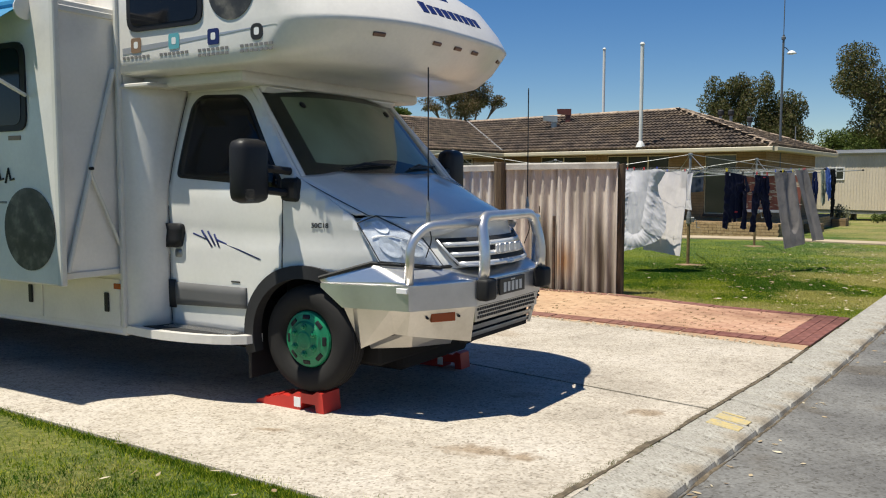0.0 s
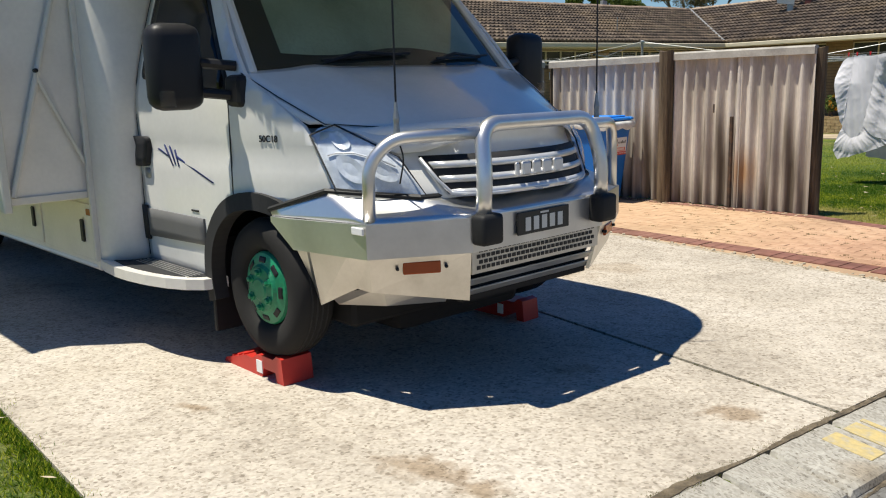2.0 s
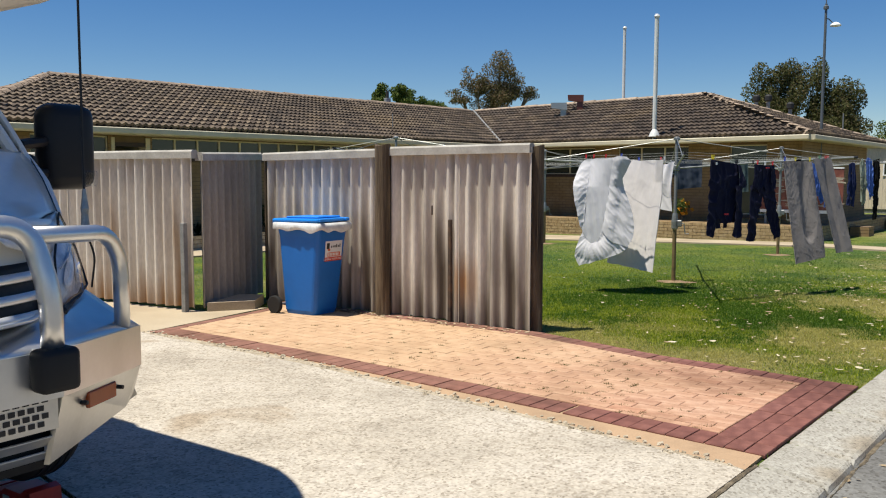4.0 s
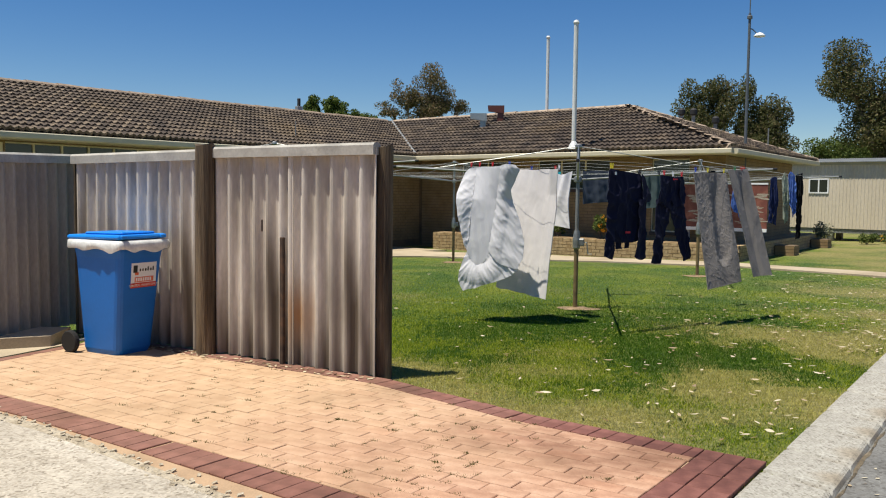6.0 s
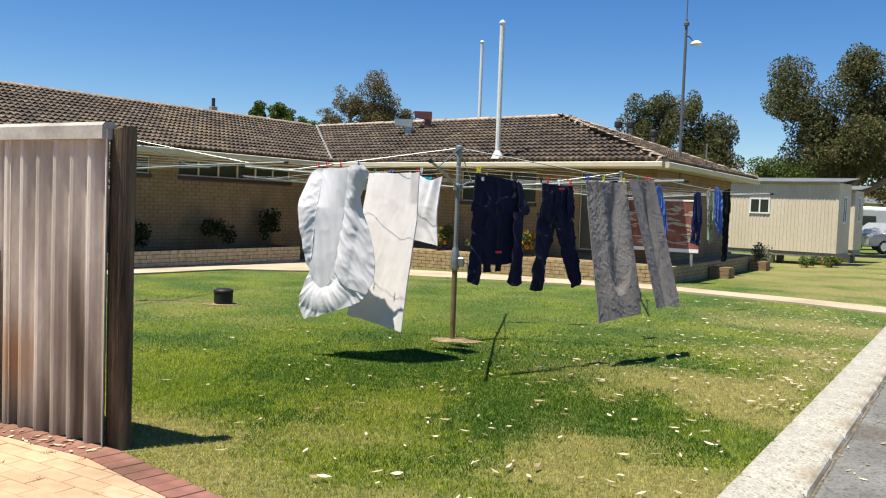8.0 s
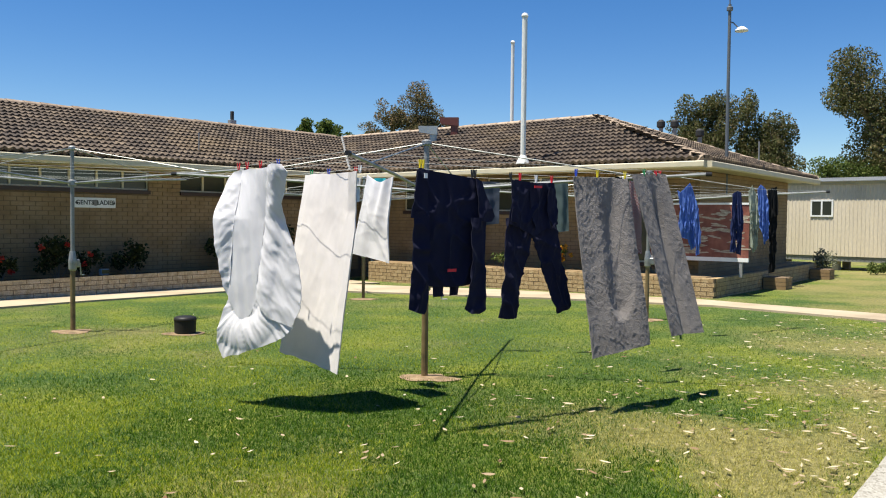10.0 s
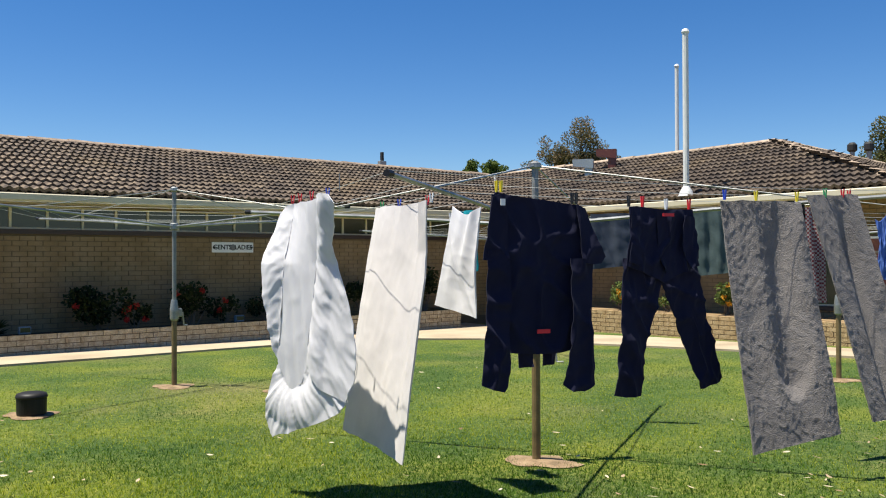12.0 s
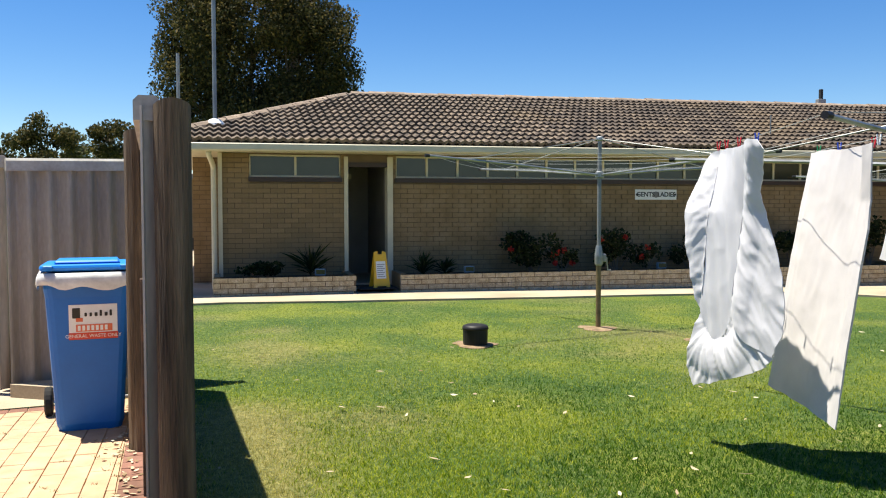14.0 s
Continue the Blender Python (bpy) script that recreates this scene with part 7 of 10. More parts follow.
WX, WZ = -1.02, 0.575                                 # front wheel
arch = [(WX + 0.47 * math.cos(radians(a)), WZ + 0.47 * math.sin(radians(a))) for a in range(182, 30, -8)]
cab_outline = [(-2.24, 0.57), (-1.5, 0.57)] + arch + [(-0.60, 0.93), (-0.56, 1.08), (-0.52, 1.10), (-0.60, 1.24), (-0.70, 1.38), (-0.86, 1.50), (-1.06, 1.62), (-1.2, 1.79), (-1.4, 2.03), (-1.52, 2.16), (-1.62, 2.22), (-2.24, 2.26)]
for side in (-1, 1):
    sh = side_sheet(cab_outline, "cab_side", "van_white", van, side=side)
    door = [(-2.165, 1.62), (-2.155, 2.14), (-2.08, 2.205), (-1.68, 2.19), (-1.58, 2.12), (-1.17, 1.585), (-1.2, 1.52), (-1.45, 1.53), (-1.62, 1.585)]
    side_sheet(rounded(door, 0.05), "window_rubber", "black_plastic", sh, lift=0.003, thick=0.01, side=side)
    inner = [(-2.14, 1.64), (-2.13, 2.13), (-2.06, 2.18), (-1.69, 2.165), (-1.60, 2.10), (-1.21, 1.59), (-1.23, 1.545), (-1.44, 1.555), (-1.6, 1.61)]
    side_sheet(rounded(inner, 0.04), "door_window", "glass_tint", sh, lift=0.006, thick=0.008, side=side, label="dark tinted cab window")
    for seam in ([(-2.235, 0.6), (-2.225, 0.6), (-2.225, 2.2), (-2.235, 2.2)], [(-1.185, 0.98), (-1.178, 0.98), (-1.165, 1.5), (-1.172, 1.5)]):
        side_sheet(seam, "door_seam", "seam_black", sh, lift=0.002, thick=0.004, step=0.2, side=side)
    side_sheet([(-2.24, 0.72), (-1.49, 0.745), (-1.49, 0.885), (-2.24, 0.885)], "rub_strip", "trim_grey", sh, lift=0.012, thick=0.012, side=side, label="grey plastic rubbing strip")
    side_sheet([(-2.30, 0.70), (-2.17, 0.70), (-2.17, 0.90), (-2.30, 0.90)], "strip_end", "seam_black", sh, lift=0.016, thick=0.012, side=side)
    ring_out = [(WX + 0.485 * math.cos(radians(a)), WZ + 0.485 * math.sin(radians(a))) for a in range(196, 28, -6)]
    ring_in = [(WX + 0.40 * math.cos(radians(a)), WZ + 0.40 * math.sin(radians(a))) for a in range(28, 197, 6)]
    fl = bmesh.new()
    n = len(ring_out)
    inn = ring_in[::-1]
    prev = None
    for i in range(n):
        (xo, zo), (xi, zi) = ring_out[i], inn[min(i, len(inn) - 1)]
        yo = cab_y(xo, zo)
        q = [fl.verts.new((xo, side * (yo - 0.01), zo)), fl.verts.new((xo, side * (yo + 0.025), zo)), fl.verts.new((xi, side * (yo + 0.03), zi)), fl.verts.new((xi, side * (yo - 0.05), zi))]
        if prev:
            for k in range(4):
                fl.faces.new((prev[k], q[k], q[(k + 1) % 4], prev[(k + 1) % 4]))
        else:
            fl.faces.new(q)
        prev = q
    fl.faces.new(prev[::-1])
    bmesh.ops.recalc_face_normals(fl, faces=fl.faces[:])
    part("arch_flare", fl, "trim_dark", sh, "dark grey plastic wheel arch flare")
    part("mudflap", box_bm(-1.5, -1.47, *sorted((side * 0.72, side * 0.99)), 0.27, 0.78, 0.006), "black_plastic", sh)
    # cab-side decorations
    if side == -1:
        hd = side_sheet(rounded([(-2.27, 1.13), (-2.09, 1.13), (-2.07, 1.30), (-2.27, 1.30)], 0.04), "door_handle", "black_plastic", sh, lift=0.03, thick=0.03, side=side, label="black moulded door handle")
        side_sheet(rounded([(-2.17, 1.06), (-2.10, 1.06), (-2.10, 1.12), (-2.17, 1.12)], 0.02), "lock_plate", "galv", sh, lift=0.004, thick=0.004, side=side)
        for k, (a, b) in enumerate((((-2.0, 1.235), (-1.86, 1.20)), ((-1.92, 1.26), (-1.80, 1.15)), ((-1.86, 1.255), (-1.77, 1.16)), ((-1.80, 1.235), (-1.73, 1.15)), ((-1.78, 1.20), (-1.36, 1.085)))):
            w = 0.014 if k else 0.008
            w2 = 0.004
            side_sheet([(a[0], a[1] - w2), (b[0] - w, b[1] - w2), (b[0], b[1]), (a[0] + w, a[1] + w2)], "stripe", "decal_navy", sh, lift=0.003, thick=0.003, step=0.3, side=side)
        text_part("model_badge", "50C18", 0.044, "seam_black", sh, Matrix.Translation((-0.905, -cab_y(-0.905, 1.316) - 0.0006, 1.316)) @ Matrix.Rotation(radians(14.3), 4, "Z") @ Matrix.Rotation(radians(90), 4, "X"), 0.0008, 0.001)
        side_sheet([(-1.63, 0.915), (-1.55, 0.915), (-1.55, 0.925), (-1.63, 0.925)], "small_badge", "seam_black", sh, lift=0.004, thick=0.003, step=0.3, side=side)

# roof and back of the cab, inside
part("cab_roof", box_bm(-2.3, -1.5, -0.8, 0.8, 2.2, 2.28, 0.03), "van_white", van)
part("dash", box_bm(-1.75, -1.12, -0.85, 0.85, 1.0, 1.58, 0.04), "black_plastic", van)
part("bulkhead", box_bm(-2.3, -2.26, -0.97, 0.97, 0.6, 2.25), "dark_wall", van)
part("chassis", box_bm(-6.8, -0.6, -0.72, 0.72, 0.40, 0.60, 0.02), "under_black", van, "dark chassis and floor pan")
part("sump", box_bm(-1.45, -0.62, -0.42, 0.5, 0.30, 0.58, 0.06, seg=2), "under_black", van, "dark engine sump and axle")
part("engine_bay", box_bm(-1.5, -0.32, -0.62, 0.62, 0.57, 1.04, 0.03), "under_black", van)


def surface(name, fn, nu, nv, mat, parent=None, thick=0.012, label=""):
    """A smooth sheet from fn(u, v) with thickness."""
    bm = bmesh.new()
    g = [[bm.verts.new(fn(i / nu, j / nv)) for i in range(nu + 1)] for j in range(nv + 1)]
    for j in range(nv):
        for i in range(nu):
            bm.faces.new((g[j][i], g[j][i + 1], g[j + 1][i + 1], g[j + 1][i]))
    bmesh.ops.recalc_face_normals(bm, faces=bm.faces[:])
    if thick:
        bmesh.ops.solidify(bm, geom=bm.faces[:], thickness=thick)
    return part(name, bm, mat, parent or van, label, smooth=True)


def bonnet(u, v):
    w = 2 * u - 1
    x0, x1 = -1.09 + 0.10 * (1 - w * w), -0.62 + 0.46 * (1 - abs(w) ** 2.4)
    x = x0 + (x1 - x0) * v
    half = cab_y(x, 1.45) * (1 - 0.02 * v) - 0.02
    edge = 1.63 + (1.385 - 1.63) * v
    crown = 1.655 - 0.31 * v ** 1.15
    z = edge + (crown - edge) * (1 - abs(w) ** 3)
    z += 0.014 * (1 - v) * math.exp(-((abs(w) - 0.62) / 0.1) ** 2)
    return (x, w * half, z)


surface("bonnet", bonnet, 30, 16, "van_white", label="white sloping bonnet")


def screen(u, v, off=0.0):
    w = 2 * u - 1
    bow = 0.13 * (1 - w * w)
    x = -1.10 + bow + (-1.58 + bow * 0.7 + 1.10 - bow) * v
    half = (0.90 + (0.79 - 0.90) * v)
    z = 1.625 + (2.225 - 1.625) * v + 0.035 * (1 - w * w) * (0.4 + 0.6 * v)
    return (x - off * 0.75, w * half, z - off * 0.55)


surface("windscreen_frit", lambda u, v: screen(u, v, 0.004), 20, 10, "seam_black", thick=0.0)
surface("windscreen", lambda u, v: screen(u, v, -0.004), 20, 10, "screen_glass", thick=0.0, label="laminated windscreen with a sunshade behind it")
shade = surface("sunshade", lambda u, v: tuple(Vector(screen(0.10 + 0.80 * u, 0.15 + 0.75 * v - 0.03 * math.sin(u * 9) * (v < 0.1), -0.0015))), 16, 8, "sunshade_green", thick=0.0, label="grey-green fabric sunshade inside the screen")
for y in (-0.52, 0.55):
    part("suction_cup", lathe_bm([(0.028, 0), (0.03, 0.006), (0.012, 0.012)], 12), "black_plastic", shade).matrix_basis = Matrix.Translation(Vector(screen(0.5 + y / 1.7, 0.8, -0.006))) @ Matrix.Rotation(radians(50), 4, "Y")
for y0, y1 in ((-0.62, -0.02), (0.12, 0.66)):
    a = Vector(screen(0.5 + y0 / 1.8, 0.05, -0.012))
    b = Vector(screen(0.5 + y1 / 1.8, 0.09, -0.012))
    wp = part("wiper", tube_bm([a - Vector((0.02, 0, 0.03)), a.lerp(b, 0.5) + Vector((0.02, 0, 0.035)), b + Vector((0.0, 0, 0.01))], 0.010, 6), "black_plastic", van)
    part("blade", tube_bm([a + Vector((0.0, 0.1, 0.015)), b + Vector((0, 0.06, 0.02))], 0.007, 5), "black_plastic", wp)
for side in (-1, 1):
    part("scuttle", tube_bm([(-1.08, side * 0.9, 1.615), (-1.585, side * 0.79, 2.225)], 0.028, 8), "van_white", van)


def polyline(pts, t):
    n = len(pts) - 1
    k = min(int(t * n), n - 1)
    return Vector(pts[k]).lerp(Vector(pts[k + 1]), t * n - k)


# front panel under the bonnet
def front_x(y):
    return -0.62 + 0.46 * (1 - min(1.0, abs(y) / 0.84) ** 2.4)


def lean(z):
    """How far the front comes forward towards the bumper."""
    return 0.11 * clamp((1.26 - z) / 0.2) ** 0.8


def nose(u, v):
    y = (2 * u - 1) * 0.84
    z = 1.40 - 0.05 * abs(2 * u - 1) ** 2 - 0.34 * v
    return (front_x(y) - 0.01 + lean(z), y, z)


surface("front_panel", nose, 28, 10, "van_white")


def on_front(y, z, out=0.0):
    return Vector((front_x(y) + lean(z) + out, y, z))


def front_patch(name, corners, out, mat, parent, nu=10, nv=4, label="", thick=0.01):
    """A patch on the curved front between four (y, z) corners, listed round."""
    (a, b, c, d) = corners
    def fn(u, v):
        y = (a[0] * (1 - u) + b[0] * u) * (1 - v) + (d[0] * (1 - u) + c[0] * u) * v
        z = (a[1] * (1 - u) + b[1] * u) * (1 - v) + (d[1] * (1 - u) + c[1] * u) * v
        return on_front(y, z, out)
    return surface(name, fn, nu, nv, mat, parent, thick=thick, label=label)


grille = front_patch("grille", ((-0.545, 1.235), (0.545, 1.235), (0.48, 1.065), (-0.48, 1.065)), 0.010, "seam_black", van, 16, 4, "black grille with three bright slats")
for z, w in ((1.195, 0.525), (1.132, 0.505), (1.072, 0.475)):
    front_patch("slat", ((-w, z + 0.014), (w, z + 0.014), (w - 0.01, z - 0.014), (-w + 0.01, z - 0.014)), 0.026, "chrome_satin", grille, 16, 1, thick=0.012)
for k, (w, g) in enumerate(((0.022, 0), (0.06, 0), (0.05, 0), (0.06, 0), (0.065, 0))):
    y0 = -0.155 + sum((0.022, 0.06, 0.05, 0.06, 0.065)[:k]) + k * 0.02
    b0 = part("badge_shape", box_bm(-0.012, 0.014, y0, y0 + w, 1.14, 1.205, 0.008), "chrome_satin", grille)
    b0.location = (front_x(0.0) + lean(1.15) + 0.035, 0, -0.02)
for side in (-1, 1):
    part("grille_surround", tube_bm([on_front(side * y, z, 0.022) for y, z in ((0.0, 1.058), (0.25, 1.058), (0.42, 1.06), (0.475, 1.068), (0.515, 1.13), (0.55, 1.225))], 0.009, 6), "chrome_satin", grille, smooth=True)

    # headlamp: a bulging clear lens over a silver bowl
    def lamp(u, v, side=side, out=0.0):
        top = polyline(LAMP_TOP, u)
        bot = polyline(LAMP_LOW, u)
        p = top.lerp(bot, v)
        bulge = 0.04 * math.sin(math.pi * clamp(u * 0.9 + 0.05)) * math.sin(math.pi * clamp(v * 0.9 + 0.05)) + out
        p += Vector((0.75, 0.6, 0.2)) * bulge
        return (p.x + 0.012, side * p.y, p.z)
    LAMP_TOP = [Vector(p) for p in ((-0.685, 0.865, 1.335), (-0.665, 0.825, 1.372), (-0.60, 0.785, 1.378), (-0.46, 0.715, 1.325), (-0.35, 0.625, 1.235))]
    LAMP_LOW = [Vector(p) for p in ((-0.52, 0.855, 1.10), (-0.42, 0.77, 1.083), (-0.33, 0.67, 1.073), (-0.235, 0.565, 1.062))]
    lb = surface("headlight", lambda u, v: lamp(u, v, out=-0.012), 14, 12, "lamp_silver", van, thick=0.0, label="large swept-back clear headlight")
    surface("headlight_lens", lambda u, v: lamp(u, v, out=0.012), 14, 12, "lamp_glass", lb, thick=0.0)
    for uu, vv, rr in ((0.33, 0.66, 0.17), (0.68, 0.62, 0.15), (0.42, 0.22, 0.12)):
        surface("reflector", lambda u, v: lamp(uu + rr * v * math.cos(6.2832 * u), vv + rr * 1.25 * v * math.sin(6.2832 * u), out=-0.020 + 0.016 * v), 18, 4, "lamp_silver", lb, thick=0.0)
    part("lamp_divider", tube_bm([lamp(k / 8, 0.42, out=-0.004) for k in range(1, 8)], 0.004, 5), "chrome_satin", lb)
    rim_pts = [lamp(0, 0, out=0.012), lamp(0.5, 0, out=0.016), lamp(1, 0, out=0.012), lamp(1, 1, out=0.012), lamp(0.5, 1, out=0.016), lamp(0, 1, out=0.012), lamp(0, 0.5, out=0.014), lamp(0, 0, out=0.012)]
    part("lamp_gasket", tube_bm(rim_pts, 0.0045, 5), "seam_black", lb)

    # mirror
    mir = thing("mirror", Matrix.Identity(4), "", "")
    mir.parent = van
    for key in list(mir.keys()):
        del mir[key]
    hb = box_bm(-1.31, -1.15, *sorted((side * 1.10, side * 1.36)), 1.46, 1.86, 0.065, seg=3)
    part("housing", hb, "black_plastic", mir, "large black split mirror housing", smooth=True)
    part("indicator_lens", box_bm(-1.16, -1.142, *sorted((side * 1.27, side * 1.345)), 1.475, 1.55, 0.008), "lamp_glass", mir)
    for z in (1.54, 1.68):
        part("bracket", tube_bm([(-1.2, side * 1.12, z), (-1.13, side * 0.96, z - 0.02)], 0.025, 8), "black_plastic", mir)
    part("mount", box_bm(-1.20, -1.04, *sorted((side * 0.92, side * 1.0)), 1.46, 1.62, 0.03, seg=2), "black_plastic", mir)

    # wheels
    for wx, rz, deep in ((WX, WZ, 0.0), (-6.3, 0.46, -0.02)):
        wh = thing("wheel", Matrix.Translation((wx, side * (0.86 + deep), rz)) @ Matrix.Rotation(radians(-90 * side), 4, "X"), "", "")
        wh.parent = van
        for key in list(wh.keys()):
            del wh[key]
        part("tyre", lathe_bm([(0.2, -0.1), (0.29, -0.105), (0.335, -0.09), (0.35, -0.06), (0.352, 0.0), (0.35, 0.06), (0.335, 0.09), (0.29, 0.108), (0.225, 0.10), (0.205, 0.085), (0.185, 0.05), (0.17, 0.04)], 40), "tyre", wh, smooth=True)
        for tz in (-0.045, -0.015, 0.015, 0.045):
            part("tread_groove", lathe_bm([(0.3535, tz - 0.004), (0.3545, tz - 0.003), (0.3545, tz + 0.003), (0.3535, tz + 0.004)], 40), "seam_black", wh)
        rim = part("rim", lathe_bm([(0.16, 0.03), (0.182, 0.045), (0.186, 0.07), (0.178, 0.082), (0.155, 0.090), (0.125, 0.098), (0.112, 0.112), (0.06, 0.118), (0.05, 0.124), (0.02, 0.126)], 36), "green_paint" if wx > -3 else "galv_dull", wh, "green-painted steel rim", smooth=False)
        for k in range(6):
            a = 2 * math.pi * (k + 0.5) / 6
            nut = part("wheel_nut", lathe_bm([(0.024, 0.0), (0.022, 0.008), (0.015, 0.01), (0.014, 0.024), (0.007, 0.027)], 6), "green_paint" if wx > -3 else "galv_dull", rim)
            nut.location = (0.088 * math.cos(a), 0.088 * math.sin(a), 0.113)
        for k in range(8):
            a = 2 * math.pi * k / 8
            hole = part("vent_hole", box_bm(-0.015, 0.015, -0.03, 0.03, -0.006, 0.005, 0.007, seg=2), "black_plastic", rim)
            hole.matrix_basis = Matrix.Rotation(a, 4, "Z") @ Matrix.Translation((0.148, 0, 0.091)) @ Matrix.Rotation(radians(18), 4, "Y")


# shoulders that close the bonnet against wings, lamps and nose
for side in (-1, 1):
    upper = [bonnet(0.5 + side * w / 2, v) for w, v in ((1, 0.02), (1, 0.5), (1, 1), (0.93, 1), (0.85, 1), (0.72, 1), (0.45, 1))]
    lower = [(x, side * y, z) for x, y, z in ((-1.08, cab_y(-1.08, 1.6), 1.615), (-0.86, cab_y(-0.86, 1.49), 1.495), (-0.70, 0.86, 1.382), (-0.60, 0.80, 1.388), (-0.46, 0.725, 1.332), (-0.345, 0.635, 1.25), (-0.27, 0.54, 1.255), (-0.17, 0.38, 1.30))]
    surface("bonnet_shoulder", lambda u, v: tuple(polyline(upper, u).lerp(polyline(lower, u), v)), 30, 2, "van_white", thick=0.004)
    # added white filler block, closes the gap between wing and headlamp
    part("inner_wing", box_bm(-0.98, -0.64, *sorted((side * 0.66, side * 0.835)), 1.05, 1.365, 0.03), "van_white", van)
    part("bonnet_seam", tube_bm([polyline(upper, k / 24) for k in range(25)], 0.0032, 5), "seam_black", van)

# ---- alloy bull bar ----
bull = thing("bull_bar", Matrix.Identity(4), "", "")
bull.parent = van
for key in list(bull.keys()):
    del bull[key]
bull["label"] = "polished alloy bull bar with hoops and black buffers"


def plan_strip(name, pts, z_lo, z_hi, mat, out_lo=0.0, thick=0.02, drop=None, label=""):
    """A folded plate along plan points; z_lo, z_hi lists give its edges at each point."""
    bm = bmesh.new()
    n = len(pts)
    cols = []
    for i, (x, y) in enumerate(pts):
        a = Vector(pts[max(i - 1, 0)])
        b = Vector(pts[min(i + 1, n - 1)])
        d = (b - a).normalized()
        nn = Vector((d.y, -d.x))
        if nn.x < 0 and abs(nn.x) > 0.2:
            nn = -nn
        lo, hi = z_lo[i], z_hi[i]
        p = Vector((x, y))
        q = p - nn * thick
        cols.append([bm.verts.new((p.x + nn.x * out_lo, p.y + nn.y * out_lo, lo)), bm.verts.new((p.x, p.y, hi)), bm.verts.new((q.x, q.y, hi)), bm.verts.new((q.x + nn.x * out_lo, q.y + nn.y * out_lo, lo))])
    for c, d in zip(cols, cols[1:]):
        for k in range(4):
            bm.faces.new((c[k], d[k], d[(k + 1) % 4], c[(k + 1) % 4]))
    bm.faces.new(cols[0])
    bm.faces.new(cols[-1][::-1])
    bmesh.ops.recalc_face_normals(bm, faces=bm.faces[:])
    return part(name, bm, mat, bull, label)


plan = [(-0.88, -0.975), (-0.72, -0.96), (-0.28, -0.87), (-0.025, -0.47), (-0.015, 0.0), (-0.025, 0.47), (-0.24, 0.915), (-0.72, 0.965), (-0.88, 0.975)]
plan_strip("bumper_band", plan, [0.93, 0.81, 0.805, 0.81, 0.81, 0.81, 0.805, 0.81, 0.93], [0.955, 0.955, 0.96, 0.967, 0.967, 0.967, 0.96, 0.955, 0.955], "alu")
inner_plan = [(-0.90, -0.965), (-0.56, -0.875), (-0.225, -0.60), (-0.115, 0.0), (-0.225, 0.60), (-0.56, 0.875), (-0.90, 0.965)]
outer_plan = [(-0.88, -0.965), (-0.28, -0.862), (-0.033, -0.47), (-0.023, 0.0), (-0.033, 0.47), (-0.24, 0.907), (-0.88, 0.965)]
zo = [0.957, 0.962, 0.969, 0.969, 0.969, 0.962, 0.957]
zi = [0.955, 1.058, 1.026, 1.018, 1.026, 1.058, 0.955]
low_edge = [Vector((*p, z)) for p, z in zip(outer_plan, zo)]
high_edge = [Vector((*p, z + 0.03)) for p, z in zip(inner_plan, zi)]
surface("top_plate", lambda u, v: tuple(polyline(low_edge, u).lerp(polyline(high_edge, u), v)), 48, 5, "alu", bull, 0.012)
part("gap_rubber", tube_bm([(p[0], p[1], z + 0.03) for p, z in zip(inner_plan, zi)], 0.014, 6), "seam_black", bull)
for side in (-1, 1):
    wing = [(-0.72, side * 0.962), (-0.62, side * 0.94), (-0.40, side * (0.89 if side < 0 else 0.92)), (-0.275, -0.862) if side < 0 else (-0.235, 0.907), (-0.035, side * 0.472)]
    plan_strip("lower_wing", wing, [0.79, 0.545, 0.65, 0.645, 0.575], [0.815, 0.812, 0.81, 0.808, 0.812], "alu_dull", out_lo=-0.06, label="dull alloy lower wing panel")
    plan_strip("under_tray", [(-0.60, side * 0.86), (-0.32, side * 0.76), (-0.16, side * 0.5)], [0.53, 0.55, 0.55], [0.60, 0.66, 0.64], "alu_dull", out_lo=-0.08)
    c = Vector((-0.157, -0.665)) if side < 0 else Vector((-0.137, 0.69))
    dd = (Vector((0.245, 0.39)) if side < 0 else Vector((0.20, -0.435))).normalized()
    nn = Vector((abs(dd.y), side * abs(dd.x)))
    ind = box_bm(-0.085, 0.085, -0.008, 0.01, -0.028, 0.028, 0.004)
    io = part("indicator", ind, "amber", bull, "amber indicator lamp")
    io.matrix_basis = Matrix.Translation((c.x + nn.x * 0.004 - 0.012, c.y + nn.y * 0.004 - side * 0.012, 0.755)) @ Matrix.Rotation(math.atan2(dd.y, dd.x), 4, "Z") @ Matrix.Rotation(radians(0), 4, "X")
    for s2 in (-0.11, 0.11):
        part("screw", lathe_bm([(0.008, -0.02), (0.008, 0.012), (0.004, 0.015)], 8), "black_plastic", io).matrix_basis = Matrix.Translation((s2, 0, 0)) @ Matrix.Rotation(radians(90), 4, "X")
    part("buffer", box_bm(-0.03, 0.06, side * 0.42 - 0.068, side * 0.42 + 0.068, 0.845, 0.985, 0.022, seg=3), "rubber", bull, "black rubber buffer", smooth=True)
    hoop = arc([(0.03, side * 0.41, 1.0), (0.07, side * 0.41, 1.15), (0.02, side * 0.385, 1.33)], 0.05)
    hx = -0.30 if side < 0 else -0.235
    side_h = arc([(hx, side * 0.835, 0.96), (hx + 0.005, side * 0.83, 1.22), (hx + 0.06, side * 0.74, 1.325), (-0.05, side * 0.385, 1.338)], 0.12, 8)
    part("side_hoop", tube_bm(side_h, 0.029, 14), "alu", bull, smooth=True)
